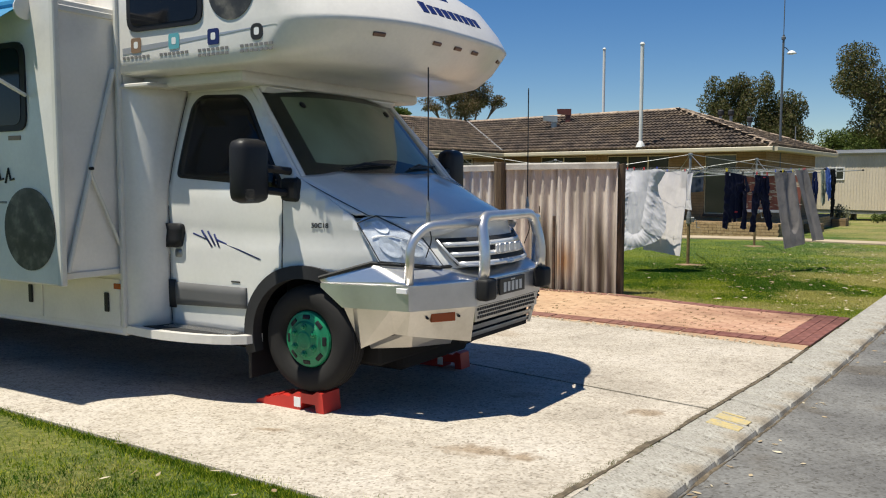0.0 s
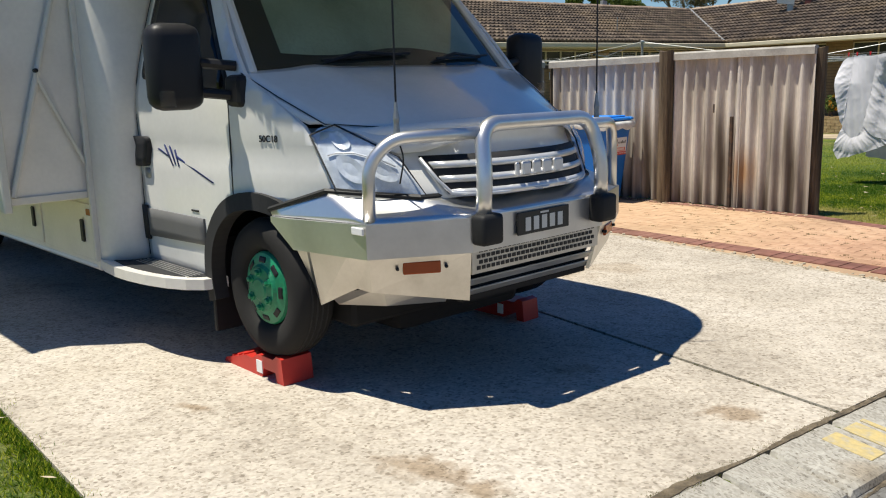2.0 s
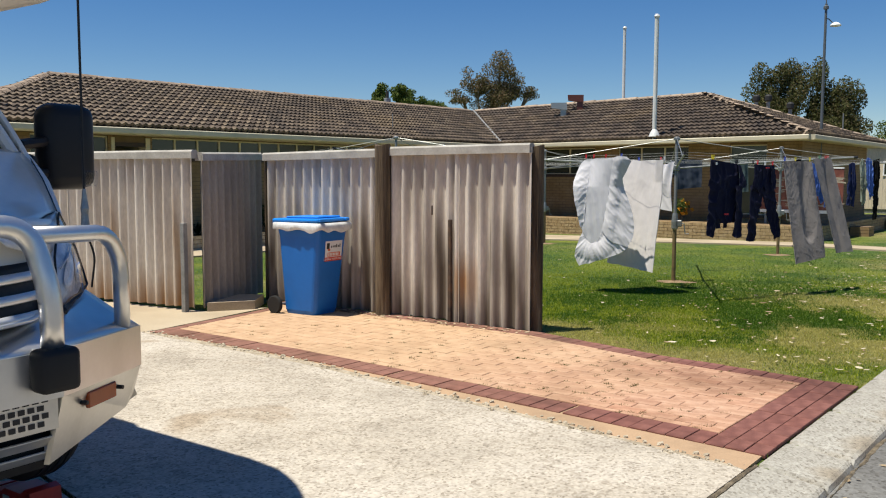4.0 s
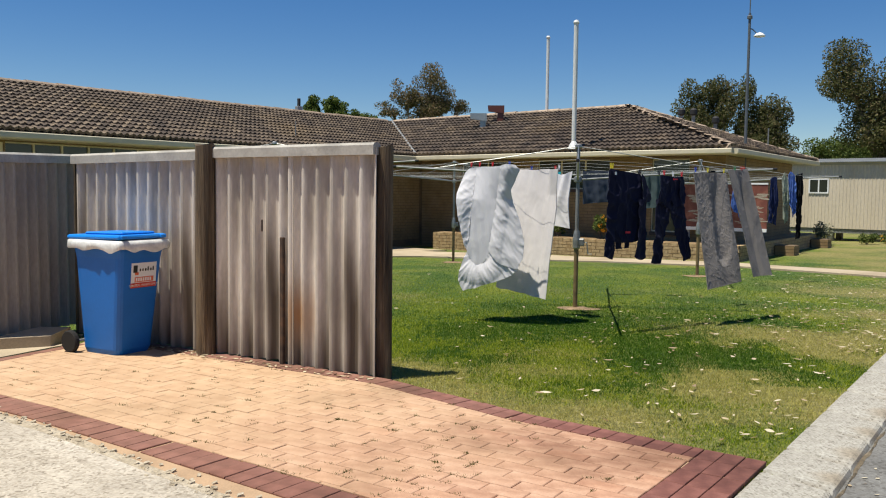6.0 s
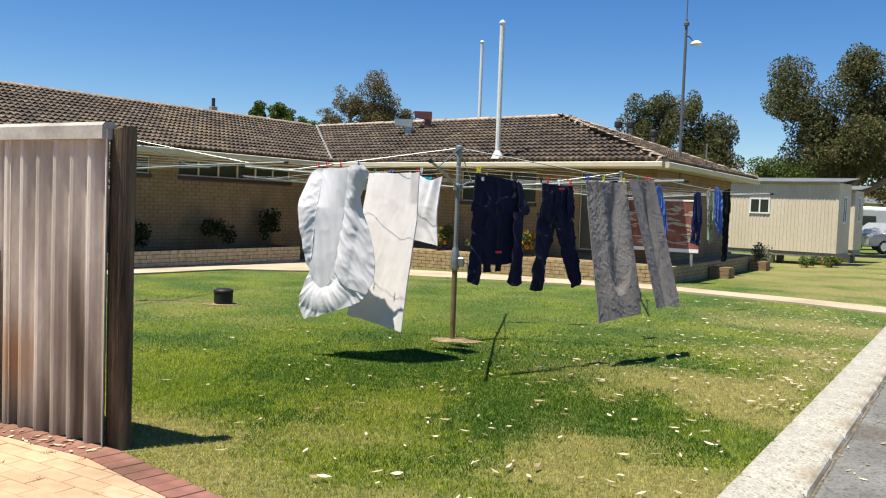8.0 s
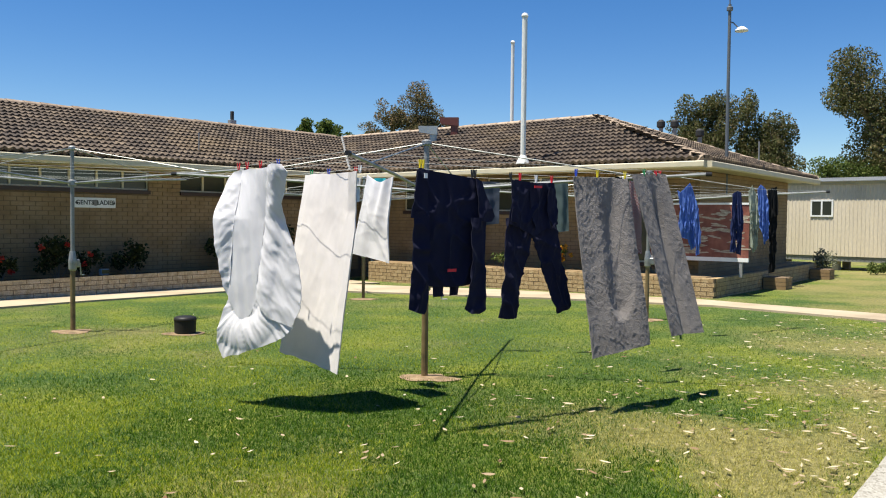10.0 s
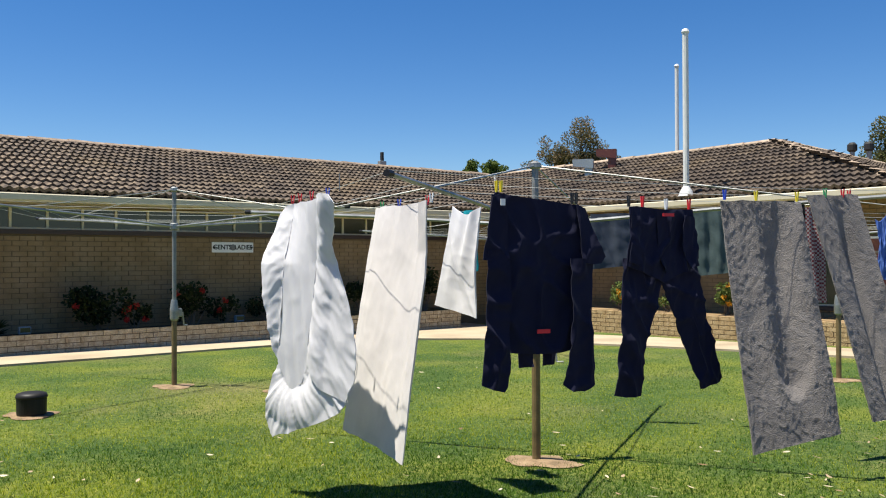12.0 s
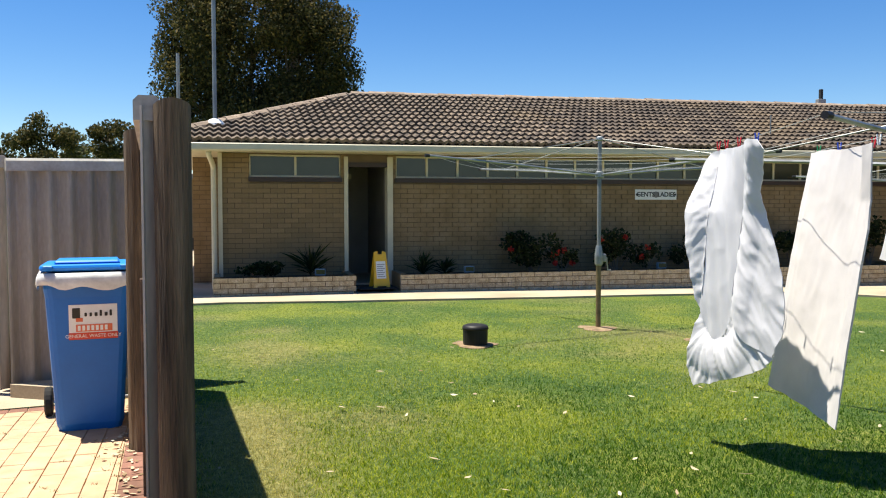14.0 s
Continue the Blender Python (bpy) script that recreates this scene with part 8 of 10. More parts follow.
    part("small_plate", box_bm(-0.36, -0.28, side * 0.885 - 0.006, side * 0.885 + 0.006, 0.915, 0.948, 0.003), "white_paint", bull)
centre = arc([(-0.005, -0.425, 0.96), (0.005, -0.42, 1.15), (-0.05, -0.385, 1.372), (-0.05, 0.385, 1.372), (0.005, 0.42, 1.15), (-0.005, 0.425, 0.96)], 0.12, 8)
part("centre_hoop", tube_bm(centre, 0.036, 16), "alu", bull, smooth=True)
mesh_plate = part("mesh_panel", box_bm(-0.06, -0.045, -0.46, 0.46, 0.705, 0.812), "alu_dull", bull, "punched alloy mesh panel")
holes = []
for r in range(4):
    for c in range(27):
        y = -0.43 + c * 0.0315 + (0.015 if r % 2 else 0)
        z = 0.722 + r * 0.026
        holes.append(((-0.046, y, z), (0.004, 0, 0), (0, 0.021, 0), (0, 0, 0.017)))
joined_boxes("perforation", holes, "seam_black", mesh_plate)
for z, x in ((0.675, -0.075), (0.62, -0.10)):
    lt = part("lower_louvre", box_bm(-0.05, 0.0, -0.47, 0.47, -0.004, 0.004, 0.003), "alu_dull", bull, "dull folded alloy louvre")
    lt.matrix_basis = Matrix.Translation((x, 0, z)) @ Matrix.Rotation(radians(-35), 4, "Y")
    lp2 = part("louvre_face", box_bm(-0.004, 0.004, -0.47, 0.47, -0.045, 0.0, 0.002), "alu_dull", bull)
    lp2.matrix_basis = Matrix.Translation((x, 0, z)) @ Matrix.Rotation(radians(38), 4, "Y")
part("lower_shadow_plate", box_bm(-0.16, -0.12, -0.45, 0.45, 0.56, 0.80), "under_black", bull)
plate = part("number_plate", box_bm(-0.012, -0.002, -0.20, 0.172, 0.85, 0.958, 0.003), "plate_black", bull, "black number plate with pale characters as bars")
for k in range(5):
    part("character_bar", box_bm(-0.0015, 0.0, -0.149 + k * 0.058, -0.112 + k * 0.058, 0.866, 0.93), "plate_white", plate)
part("character_bar", box_bm(-0.0015, 0.0, -0.044, 0.016, 0.939, 0.948), "plate_white", plate)
for y, h in ((-0.71, 0.95), (0.7, 0.95)):
    an = thing("antenna", Matrix.Translation((-0.24, y, 1.34)), "", "")
    an.parent = bull
    for key in list(an.keys()):
        del an[key]
    part("spring_base", lathe_bm([(0.012, -0.02), (0.016, 0.0), (0.012, 0.05), (0.015, 0.07), (0.010, 0.10), (0.006, 0.14)], 10), "galv", an)
    part("whip", tube_bm([(0, 0, 0.13), (0, 0, 0.3), (0.0, 0.0, h)], 0.0045, 6), "black_plastic", an)
    part("cable", tube_bm(arc([(0, 0, -0.01), (0.01, 0.03, -0.1), (-0.05, 0.05, -0.22)], 0.05), 0.004, 5), "black_plastic", an)

# ---- coach body ----
part("coach_side", box_bm(-7.4, -2.45, -1.21, -1.19, 0.95, 3.12, 0.006), "white_gel", van)
part("coach_side", box_bm(-7.4, -2.45, 1.19, 1.21, 0.55, 3.12, 0.006), "white_gel", van)
part("coach_roof", box_bm(-7.4, -2.4, -1.19, 1.19, 3.08, 3.18, 0.04, seg=2), "white_gel", van)
part("coach_back", box_bm(-7.42, -7.38, -1.21, 1.21, 0.5, 3.15, 0.01), "white_gel", van)
part("coach_floor", box_bm(-7.4, -2.47, -1.19, 1.19, 0.55, 0.62), "under_black", van)
part("coach_front", box_bm(-2.47, -2.44, -1.19, 1.19, 0.6, 2.5), "white_gel", van)
skirt = part("skirt", box_bm(-7.4, -2.45, -1.212, -1.18, 0.50, 0.95, 0.008), "white_gel", van, "white lower skirt with locker doors")
for x0, x1 in ((-3.35, -2.50), (-4.4, -3.4)):
    part("locker_door", box_bm(x0, x1, -1.222, -1.21, 0.56, 0.90, 0.004), "white_gel", skirt)
    part("latch", box_bm(x1 - 0.16, x1 - 0.11, -1.235, -1.222, 0.66, 0.80, 0.006), "black_plastic", skirt)
part("marker_lamp", box_bm(-2.56, -2.47, -1.228, -1.205, 0.83, 0.87, 0.004), "amber", skirt)
part("edge_trim", box_bm(-2.475, -2.44, -1.235, -1.195, 0.56, 3.05, 0.006), "trim_cream", van, "pale edge moulding")
part("sill_moulding", tube_bm([(-7.3, -1.2, 0.505), (-2.5, -1.2, 0.52), (-2.3, -1.12, 0.535)], 0.02, 8), "white_gel", van)
# fairing between coach and cab
for side in (-1, 1):
    def fair(u, v, side=side):
        a = u * math.pi / 2
        x = -2.46 + 0.23 * math.sin(a) ** 0.9
        z = 0.56 + 1.70 * v
        y = 1.205 - (1.21 - cab_y(-2.24, z)) * (1 - math.cos(a)) ** 1.1
        return (x, side * y, z)
    surface("fairing", fair, 14, 20, "white_gel", thick=0.015)
    part("fairing_cap", box_bm(-2.47, -2.16, *sorted((side * 0.96, side * 1.215)), 2.235, 2.262, 0.006), "trim_cream", van)
    # cab step
    st = part("step_board", prism_bm([(x, side * y) for x, y in ((-2.47, 0.95), (-2.47, 1.205), (-2.32, 1.235), (-2.15, 1.25), (-1.98, 1.245), (-1.80, 1.22), (-1.64, 1.18), (-1.52, 1.125), (-1.44, 1.06), (-1.42, 0.99), (-1.42, 0.93))], 0.518, 0.575), "white_gel", van, "moulded step board under the cab door")
    part("tread_mat", prism_bm([(x, side * y) for x, y in ((-2.40, 0.97), (-2.40, 1.165), (-2.15, 1.195), (-1.98, 1.19), (-1.80, 1.165), (-1.64, 1.125), (-1.53, 1.07), (-1.48, 1.0), (-1.48, 0.97))], 0.575, 0.579), "trim_dark", st, "dark ribbed tread")
    for k in range(5):
        part("tread_rib", box_bm(-2.2, -1.55, *sorted((side * (1.0 + k * 0.022), side * (1.008 + k * 0.022))), 0.575, 0.582), "alu_dull", st)

# luton over the cab
LUT = [(1.18, 2.315, 0.80), (0.75, 2.317, 0.90), (0.40, 2.325, 0.978), (0.26, 2.345, 0.996), (0.13, 2.43, 1.0), (0.02, 2.555, 1.0), (0.0, 2.575, 1.0), (0.015, 2.60, 1.0), (0.08, 2.70, 1.0), (0.24, 2.88, 1.0), (0.50, 3.04, 0.985), (0.85, 3.14, 0.95), (1.25, 3.175, 0.86), (1.6, 3.185, 0.5)]


def bow(t):
    """How far the pod's nose stands out at a share t of its half-width."""
    return (1 - min(1.0, t) ** 3.0) ** 0.62


bm = bmesh.new()
rings = []
for back, z, lat in LUT:
    ring = []
    xc = -0.98 - back * 0.85
    amp = 0.62 - back * 0.13
    for x in (-2.46, -2.0, -1.6):
        xx = min(x, xc - 0.001) if x > xc else x
        ring.append((xx, -1.215 * lat, z))
    for k in range(25):
        a = radians(-90 + 180 * k / 24)
        s_ = math.sin(a)
        ring.append((xc + amp * bow(abs(s_) ** 0.7), 1.215 * lat * math.copysign(abs(s_) ** 0.7, s_), z))
    for x in (-1.6, -2.0, -2.46):
        xx = min(x, xc - 0.001) if x > xc else x
        ring.append((xx, 1.215 * lat, z))
    rings.append([bm.verts.new(p) for p in ring])
for a, b in zip(rings, rings[1:]):
    for k in range(len(a) - 1):
        bm.faces.new((a[k], a[k + 1], b[k + 1], b[k]))
bm.faces.new(rings[-1])
bm.faces.new(rings[0][::-1])
bmesh.ops.recalc_face_normals(bm, faces=bm.faces[:])
luton = part("overcab", bm, "white_gel", van, "rounded white over-cab sleeping pod", smooth=True)
part("overcab_base", box_bm(-2.42, -1.45, -1.05, 1.05, 2.24, 2.33, 0.03, seg=2), "trim_cream", luton)


def lut_x(y, back=0.0):
    return -0.98 - back * 0.85 + (0.62 - back * 0.13) * bow(abs(y) / 1.215)


for y in (-0.8, -0.3, -0.04, 0.2, 0.68):
    mk = part("marker_lamp", box_bm(-0.006, 0.008, -0.045, 0.045, -0.014, 0.014, 0.005), "marker_brown", luton)
    x = lut_x(y, 0.068)
    e = lut_x(y + 0.02, 0.068) - lut_x(y - 0.02, 0.068)
    mk.matrix_basis = Matrix.Translation((x + 0.002, y, 2.50)) @ Matrix.Rotation(math.atan2(-e, 0.04), 4, "Z") @ Matrix.Rotation(radians(37), 4, "Y")
lw = part("overcab_window", prism_bm([(0, 0)] * 0 or rounded([(-2.34, 2.60), (-1.62, 2.60), (-1.62, 2.98), (-2.34, 2.98)], 0.09), 0, 0.012), "black_plastic", luton, "dark rounded over-cab window")
lw.matrix_basis = Matrix.Translation((0, -1.214, 0)) @ Matrix.Rotation(radians(90), 4, "X")
gl = part("pane", prism_bm(rounded([(-2.30, 2.635), (-1.66, 2.635), (-1.66, 2.95), (-2.30, 2.95)], 0.07), 0.012, 0.015), "glass_tint", lw)
disc = part("round_picture", prism_bm([(-1.37 + 0.2 * math.cos(a), 2.80 + 0.2 * math.sin(a)) for a in [2 * math.pi * k / 32 for k in range(32)]], 0, 0.004), "picture_dark", luton, "round dark landscape decal")
disc.matrix_basis = Matrix.Translation((0, -1.216, 0)) @ Matrix.Rotation(radians(90), 4, "X")
for x, mat in ((-2.26, "logo_brown"), (-1.89, "logo_teal"), (-1.53, "decal_navy"), (-1.16, "ink")):
    shape = rounded([(x - 0.05, 2.46), (x + 0.05, 2.46), (x + 0.05, 2.56), (x - 0.05, 2.56)], 0.018 if mat != "ink" else 0.05)
    lg = part("logo_shape", prism_bm(shape, 0, 0.003), mat, luton)
    lg.matrix_basis = Matrix.Translation((0, -1.2165, 0)) @ Matrix.Rotation(radians(90), 4, "X")
    part("logo_shape", prism_bm(rounded([(x - 0.02, 2.49), (x + 0.02, 2.49), (x + 0.02, 2.535), (x - 0.02, 2.535)], 0.012), 0.003, 0.004), "white_paint", lg)
    for r in range(1 if x < -1.6 else 2):
        for k in range(7):
            part("word_bar", prism_bm([(x - 0.14 + k * 0.04, 2.425 - r * 0.032), (x - 0.112 + k * 0.04, 2.425 - r * 0.032), (x - 0.112 + k * 0.04, 2.442 - r * 0.032), (x - 0.14 + k * 0.04, 2.442 - r * 0.032)], 0, 0.002), "ink_soft", lg)
# silver swoosh and maker's mark as plain shapes on the nose
sw = part("swoosh", prism_bm([(-2.4, 2.50), (-1.0, 2.545), (-2.4, 2.455)], 0, 0.002), "silver_decal", luton)
sw.matrix_basis = Matrix.Translation((0, -1.2155, 0)) @ Matrix.Rotation(radians(90), 4, "X")
for k in range(9):
    y = -0.40 + k * 0.085
    x = lut_x(y, 0.1)
    e = lut_x(y + 0.02, 0.1) - lut_x(y - 0.02, 0.1)
    b0 = part("maker_mark", box_bm(-0.004, 0.004, -0.033, 0.033, -0.04, 0.04 + (0.015 if k == 0 else 0), 0.003), "decal_navy", luton)
    b0.matrix_basis = Matrix.Translation((x + 0.001, y, 2.72)) @ Matrix.Rotation(math.atan2(-e, 0.04), 4, "Z") @ Matrix.Rotation(radians(-37), 4, "Y")
x = lut_x(-0.1, 0.213)
b0 = part("maker_mark", box_bm(-0.004, 0.004, -0.2, 0.16, -0.02, 0.02, 0.003), "decal_navy", luton)
b0.matrix_basis = Matrix.Translation((x - 0.004, -0.1, 2.85)) @ Matrix.Rotation(radians(-38), 4, "Y")

# ---- slide-out room ----
slide = part("slide_out", box_bm(-6.4, -2.50, -1.66, -1.2, 0.95, 2.78, 0.01), "white_gel", van, "extended white slide-out room")
part("face_panel", box_bm(-6.45, -2.47, -1.69, -1.66, 0.90, 2.83, 0.012), "white_gel", slide)
part("edge_trim", box_bm(-2.505, -2.455, -1.70, -1.655, 0.90, 2.84, 0.008), "trim_cream", slide)
part("lower_rail", box_bm(-2.52, -2.485, -1.66, -1.22, 0.94, 0.985, 0.005), "trim_cream", slide)
part("upper_rail", box_bm(-2.52, -2.485, -1.66, -1.22, 2.70, 2.74, 0.005), "trim_cream", slide)
for a, b, r in (((-2.475, -1.64, 0.99), (-2.475, -1.24, 2.36), 0.018), ((-2.47, -1.455, 1.66), (-2.47, -1.23, 1.15), 0.012)):
    part("brace", tube_bm([a, b], r, 8), "trim_cream", slide, "pale metal brace")
part("brace_bolt", lathe_bm([(0.012, -0.01), (0.012, 0.02), (0.006, 0.024)], 8), "black_plastic", slide).matrix_basis = Matrix.Translation((-2.455, -1.455, 1.68)) @ Matrix.Rotation(radians(90), 4, "Y")
sw_ = part("room_window", prism_bm(rounded([(-3.95, 1.93), (-2.78, 1.93), (-2.78, 2.52), (-3.95, 2.52)], 0.10), 0, 0.014), "black_plastic", slide, "dark rounded acrylic window")
sw_.matrix_basis = Matrix.Translation((0, -1.690, 0)) @ Matrix.Rotation(radians(90), 4, "X")
part("pane", prism_bm(rounded([(-3.9, 1.97), (-2.83, 1.97), (-2.83, 2.48), (-3.9, 2.48)], 0.08), 0.014, 0.017), "glass_tint", sw_)
d2 = part("round_picture", prism_bm([(-2.80 + 0.28 * math.cos(a), 1.27 + 0.28 * math.sin(a)) for a in [2 * math.pi * k / 36 for k in range(36)]], 0, 0.004), "picture_dark", slide, "round dark landscape decal")
d2.matrix_basis = Matrix.Translation((0, -1.692, 0)) @ Matrix.Rotation(radians(90), 4, "X")
for k, (x, w, h) in enumerate(((-3.55, 0.12, 0.16), (-3.4, 0.1, 0.1), (-3.28, 0.1, 0.1), (-3.16, 0.09, 0.1), (-3.05, 0.1, 0.1))):
    q = part("script_stroke", tube_bm([(x, -1.694, 1.58), (x + w * 0.4, -1.694, 1.58 + h), (x + w * 0.6, -1.694, 1.60), (x + w, -1.694, 1.61)], 0.008, 5), "ink", slide)
for r in range(3):
    part("word_bar", box_bm(-3.6, -3.05 - r * 0.1, -1.694, -1.691, 1.44 - r * 0.12, 1.455 - r * 0.12), "ink_soft", slide)
part("word_bar", box_bm(-3.0, -2.86, -1.694, -1.691, 1.87, 1.90), "logo_brown", slide)
aw = part("awning_case", tube_bm([(-6.5, -1.30, 2.86), (-2.72, -1.30, 2.86)], 0.06, 12), "white_gel", van, "white awning case along the roof edge")
part("end_cap", lathe_bm([(0.0, 0), (0.07, 0.0), (0.075, 0.02), (0.0, 0.03)], 14), "trim_cream", aw).matrix_basis = Matrix.Translation((-2.74, -1.72, 2.72)) @ Matrix.Rotation(radians(90), 4, "Y")
surface("awning_fabric", lambda u, v: (-6.4 + 3.65 * u, -1.74 - 0.54 * v, 2.74 - 0.30 * v - 0.03 * math.sin(math.pi * v)), 2, 8, "awning_blue", aw, 0.003, "blue awning fabric drawn out on arms")
part("lead_rail", tube_bm([(-6.42, -2.29, 2.44), (-2.73, -2.29, 2.44)], 0.022, 8), "trim_cream", aw)
part("topper_roller", tube_bm([(-6.4, -1.72, 2.76), (-2.74, -1.72, 2.76)], 0.045, 12), "awning_blue", aw)
part("awning_arm", tube_bm([(-2.76, -1.71, 2.16), (-2.76, -2.28, 2.43)], 0.014, 6), "trim_cream", aw)

# ---- levelling ramps ----
def ramp_bm():
    pts = [(-0.54, 0.0), (-0.52, 0.025), (-0.28, 0.085), (-0.22, 0.08), (-0.15, 0.115), (0.0, 0.115), (0.04, 0.14), (0.085, 0.13), (0.10, 0.0), (0.03, 0.0), (0.02, 0.05), (-0.10, 0.05), (-0.12, 0.0)]
    bm = bmesh.new()
    a = [bm.verts.new((x, -0.11, z)) for x, z in pts]
    b = [bm.verts.new((x, 0.11, z)) for x, z in pts]
    n = len(pts)
    for k in range(n):
        bm.faces.new((a[k], a[(k + 1) % n], b[(k + 1) % n], b[k]))
    bm.faces.new(a[::-1])
    bm.faces.new(b)
    bmesh.ops.recalc_face_normals(bm, faces=bm.faces[:])
    return bm


ramp0 = None
for side in (-1, 1):
    p = VAN_M @ Vector((WX + 0.06, side * 0.88, 0))
    mr_ = Matrix.Translation((p.x, p.y, ground_z(p.x, p.y) + 0.003)) @ Matrix.Rotation(radians(-27.0), 4, "Z") @ Matrix.Diagonal((0.92, 0.8, 1, 1))
    if ramp0 is None:
        ramp0 = thing("levelling_ramp", mr_, "red plastic stepped levelling ramp under a front tyre", "levelling ramp", "levelling ramps")
        part("body", ramp_bm(), "red_plastic", ramp0)
        part("label_patch", box_bm(-0.17, -0.11, -0.114, -0.11, 0.02, 0.085), "white_paint", ramp0)
        for x in (-0.46, -0.40, -0.34):
            part("grip_rib", box_bm(x, x + 0.02, -0.1, 0.1, 0.025 + (x + 0.52) * 0.25, 0.037 + (x + 0.52) * 0.25), "red_plastic", ramp0)
    else:
        copy_thing(ramp0, mr_)
# ---- trees ----
def leaf_cloud(name, clumps, n, size, mat, seed, parent, flat=0.55, droop=0.35):
    """Many small leaves on the outer parts of clumps (x, y, z, rx, ry, rz). Each leaf is a bent blade of two faces."""
    r = np.random.default_rng(seed)
    w = np.array([c[3] * c[4] + c[3] * c[5] for c in clumps])
    idx = r.choice(len(clumps), n, p=w / w.sum())
    c = np.array(clumps)[idx]
    d = r.normal(size=(n, 3))
    d /= np.linalg.norm(d, axis=1)[:, None]
    rad = np.clip(1 - np.abs(r.normal(0, 0.33, n)), 0.05, 1.12)[:, None]
    pos = c[:, :3] + d * c[:, 3:] * rad
    a = r.normal(size=(n, 3))
    a[:, 2] -= droop
    a /= np.linalg.norm(a, axis=1)[:, None]
    b = np.cross(a, r.normal(size=(n, 3)))
    b /= np.linalg.norm(b, axis=1)[:, None]
    L = (size * r.uniform(0.6, 1.4, n))[:, None]
    W = L * flat * 0.5
    v = np.stack([pos - a * L * 0.5, pos + b * W, pos + a * L * 0.5, pos - b * W], 1).reshape(-1, 3)
    f = np.arange(n * 4).reshape(-1, 4)
    me = bpy.data.meshes.new(name)
    me.from_pydata(v.tolist(), [], f.tolist())
    me.materials.append(MAT[mat])
    ob = new(name, me)
    if parent:
        ob.parent = parent
    return ob


def tree(x, y, lobes, mat, label, leaves=7000, leaf=0.2, trunk=0.2, fork=2.0, seed=1, base=None, sub=11, tight=0.52):
    """A tree: a tapered trunk, limbs to every clump, and a crown of clumps inside the given lobes (across, height, half width, half height)."""
    r = random.Random(seed)
    face = math.atan2(y - 9.0, x - 4.5) - math.pi / 2
    t = thing("tree", Matrix.Translation((x, y, ground_z(x, y) - 0.1)) @ Matrix.Rotation(face, 4, "Z"), label, "tree", "trees behind the building")
    clumps = []
    bx = lobes[0][0] if base is None else base
    bm = tube_bm([(bx, 0, 0), (bx + 0.1, 0.05, fork * 0.5), (bx, 0, fork)], trunk, 8, taper=trunk * 0.75)
    for lx, lz, rx, rz in lobes:
        mid = Vector((bx + (lx - bx) * 0.55 + r.uniform(-0.2, 0.2), r.uniform(-0.4, 0.4), fork + (lz - fork) * 0.5))
        end = Vector((lx, r.uniform(-0.3, 0.3), lz + rz * 0.3))
        tube_bm([(bx, 0, fork - 0.1), mid, end], trunk * 0.6, 6, bm=bm, taper=trunk * 0.12)
        for k in range(sub):
            while True:
                q = Vector((r.uniform(-1, 1), r.uniform(-1, 1), r.uniform(-1, 1)))
                if q.length < 1:
                    break
            s = r.uniform(0.7, 1.25) * tight
            p = Vector((lx + q.x * rx * 0.85, q.y * rx * 0.85, lz + q.z * rz * 0.85))
            clumps.append((p.x, p.y, p.z, rx * s, rx * s, rz * s * 0.85))
            if k % 2 == 0:
                tube_bm([mid.lerp(end, 0.4), (mid.lerp(end, 0.7) + p) / 2, p], trunk * 0.2, 5, bm=bm, taper=0.012)
    part("trunk", bm, "bark", t, smooth=True)
    leaf_cloud("crown", clumps, leaves, leaf, mat, seed, t)
    return t


tree(15.8, 54.2, [(-1.9, 6.7, 1.1, 1.5), (-0.6, 6.5, 1.0, 1.7), (0.65, 6.5, 0.9, 1.95), (2.1, 5.6, 0.85, 1.55), (-1.3, 5.1, 1.4, 1.2), (0.3, 4.8, 1.5, 1.2), (1.6, 4.6, 1.4, 1.2)], "gum_leaf", "olive-green gum tree with pointed lobes", 44000, 0.13, 0.22, 2.2, 11, 0.2)
tree(20.6, 44.2, [(0.5, 7.4, 1.6, 1.85), (-2.5, 6.75, 1.3, 1.6), (-1.1, 6.1, 0.9, 1.1), (2.4, 6.6, 1.6, 2.1), (0.5, 4.8, 2.1, 1.5), (2.9, 4.2, 1.7, 1.6), (4.6, 5.4, 1.6, 2.2), (-1.2, 5.0, 1.5, 1.4), (1.2, 6.0, 1.5, 1.6), (-0.4, 3.9, 1.2, 1.0)], "gum_leaf", "large spreading gum tree with olive foliage", 90000, 0.115, 0.32, 2.4, 12, -0.5)
tree(20.2, 48.7, [(0.0, 3.9, 2.0, 1.3), (-1.6, 3.4, 1.1, 1.0), (1.5, 4.2, 1.3, 1.4)], "green_leaf", "low bushy green tree", 20000, 0.13, 0.18, 1.2, 13)
tree(17.7, 52.0, [(0.0, 3.6, 1.4, 0.9), (1.5, 3.2, 1.1, 0.9), (-1.0, 3.2, 0.9, 0.7)], "grey_leaf", "thin straggly tree with bare grey twigs", 1500, 0.14, 0.12, 1.6, 23, tight=0.5)
tree(-2.7, 67.3, [(0.6, 9.4, 1.4, 1.4), (-1.4, 8.6, 1.2, 1.2), (1.4, 8.2, 1.2, 1.1), (2.6, 7.8, 0.7, 0.6), (-2.6, 7.6, 0.8, 0.6), (-0.2, 7.6, 1.8, 1.0), (0.0, 5.8, 2.0, 1.2)], "gum_leaf_brown", "gum tree with thin reddish-olive foliage", 26000, 0.13, 0.25, 4.0, 14, 0.0)
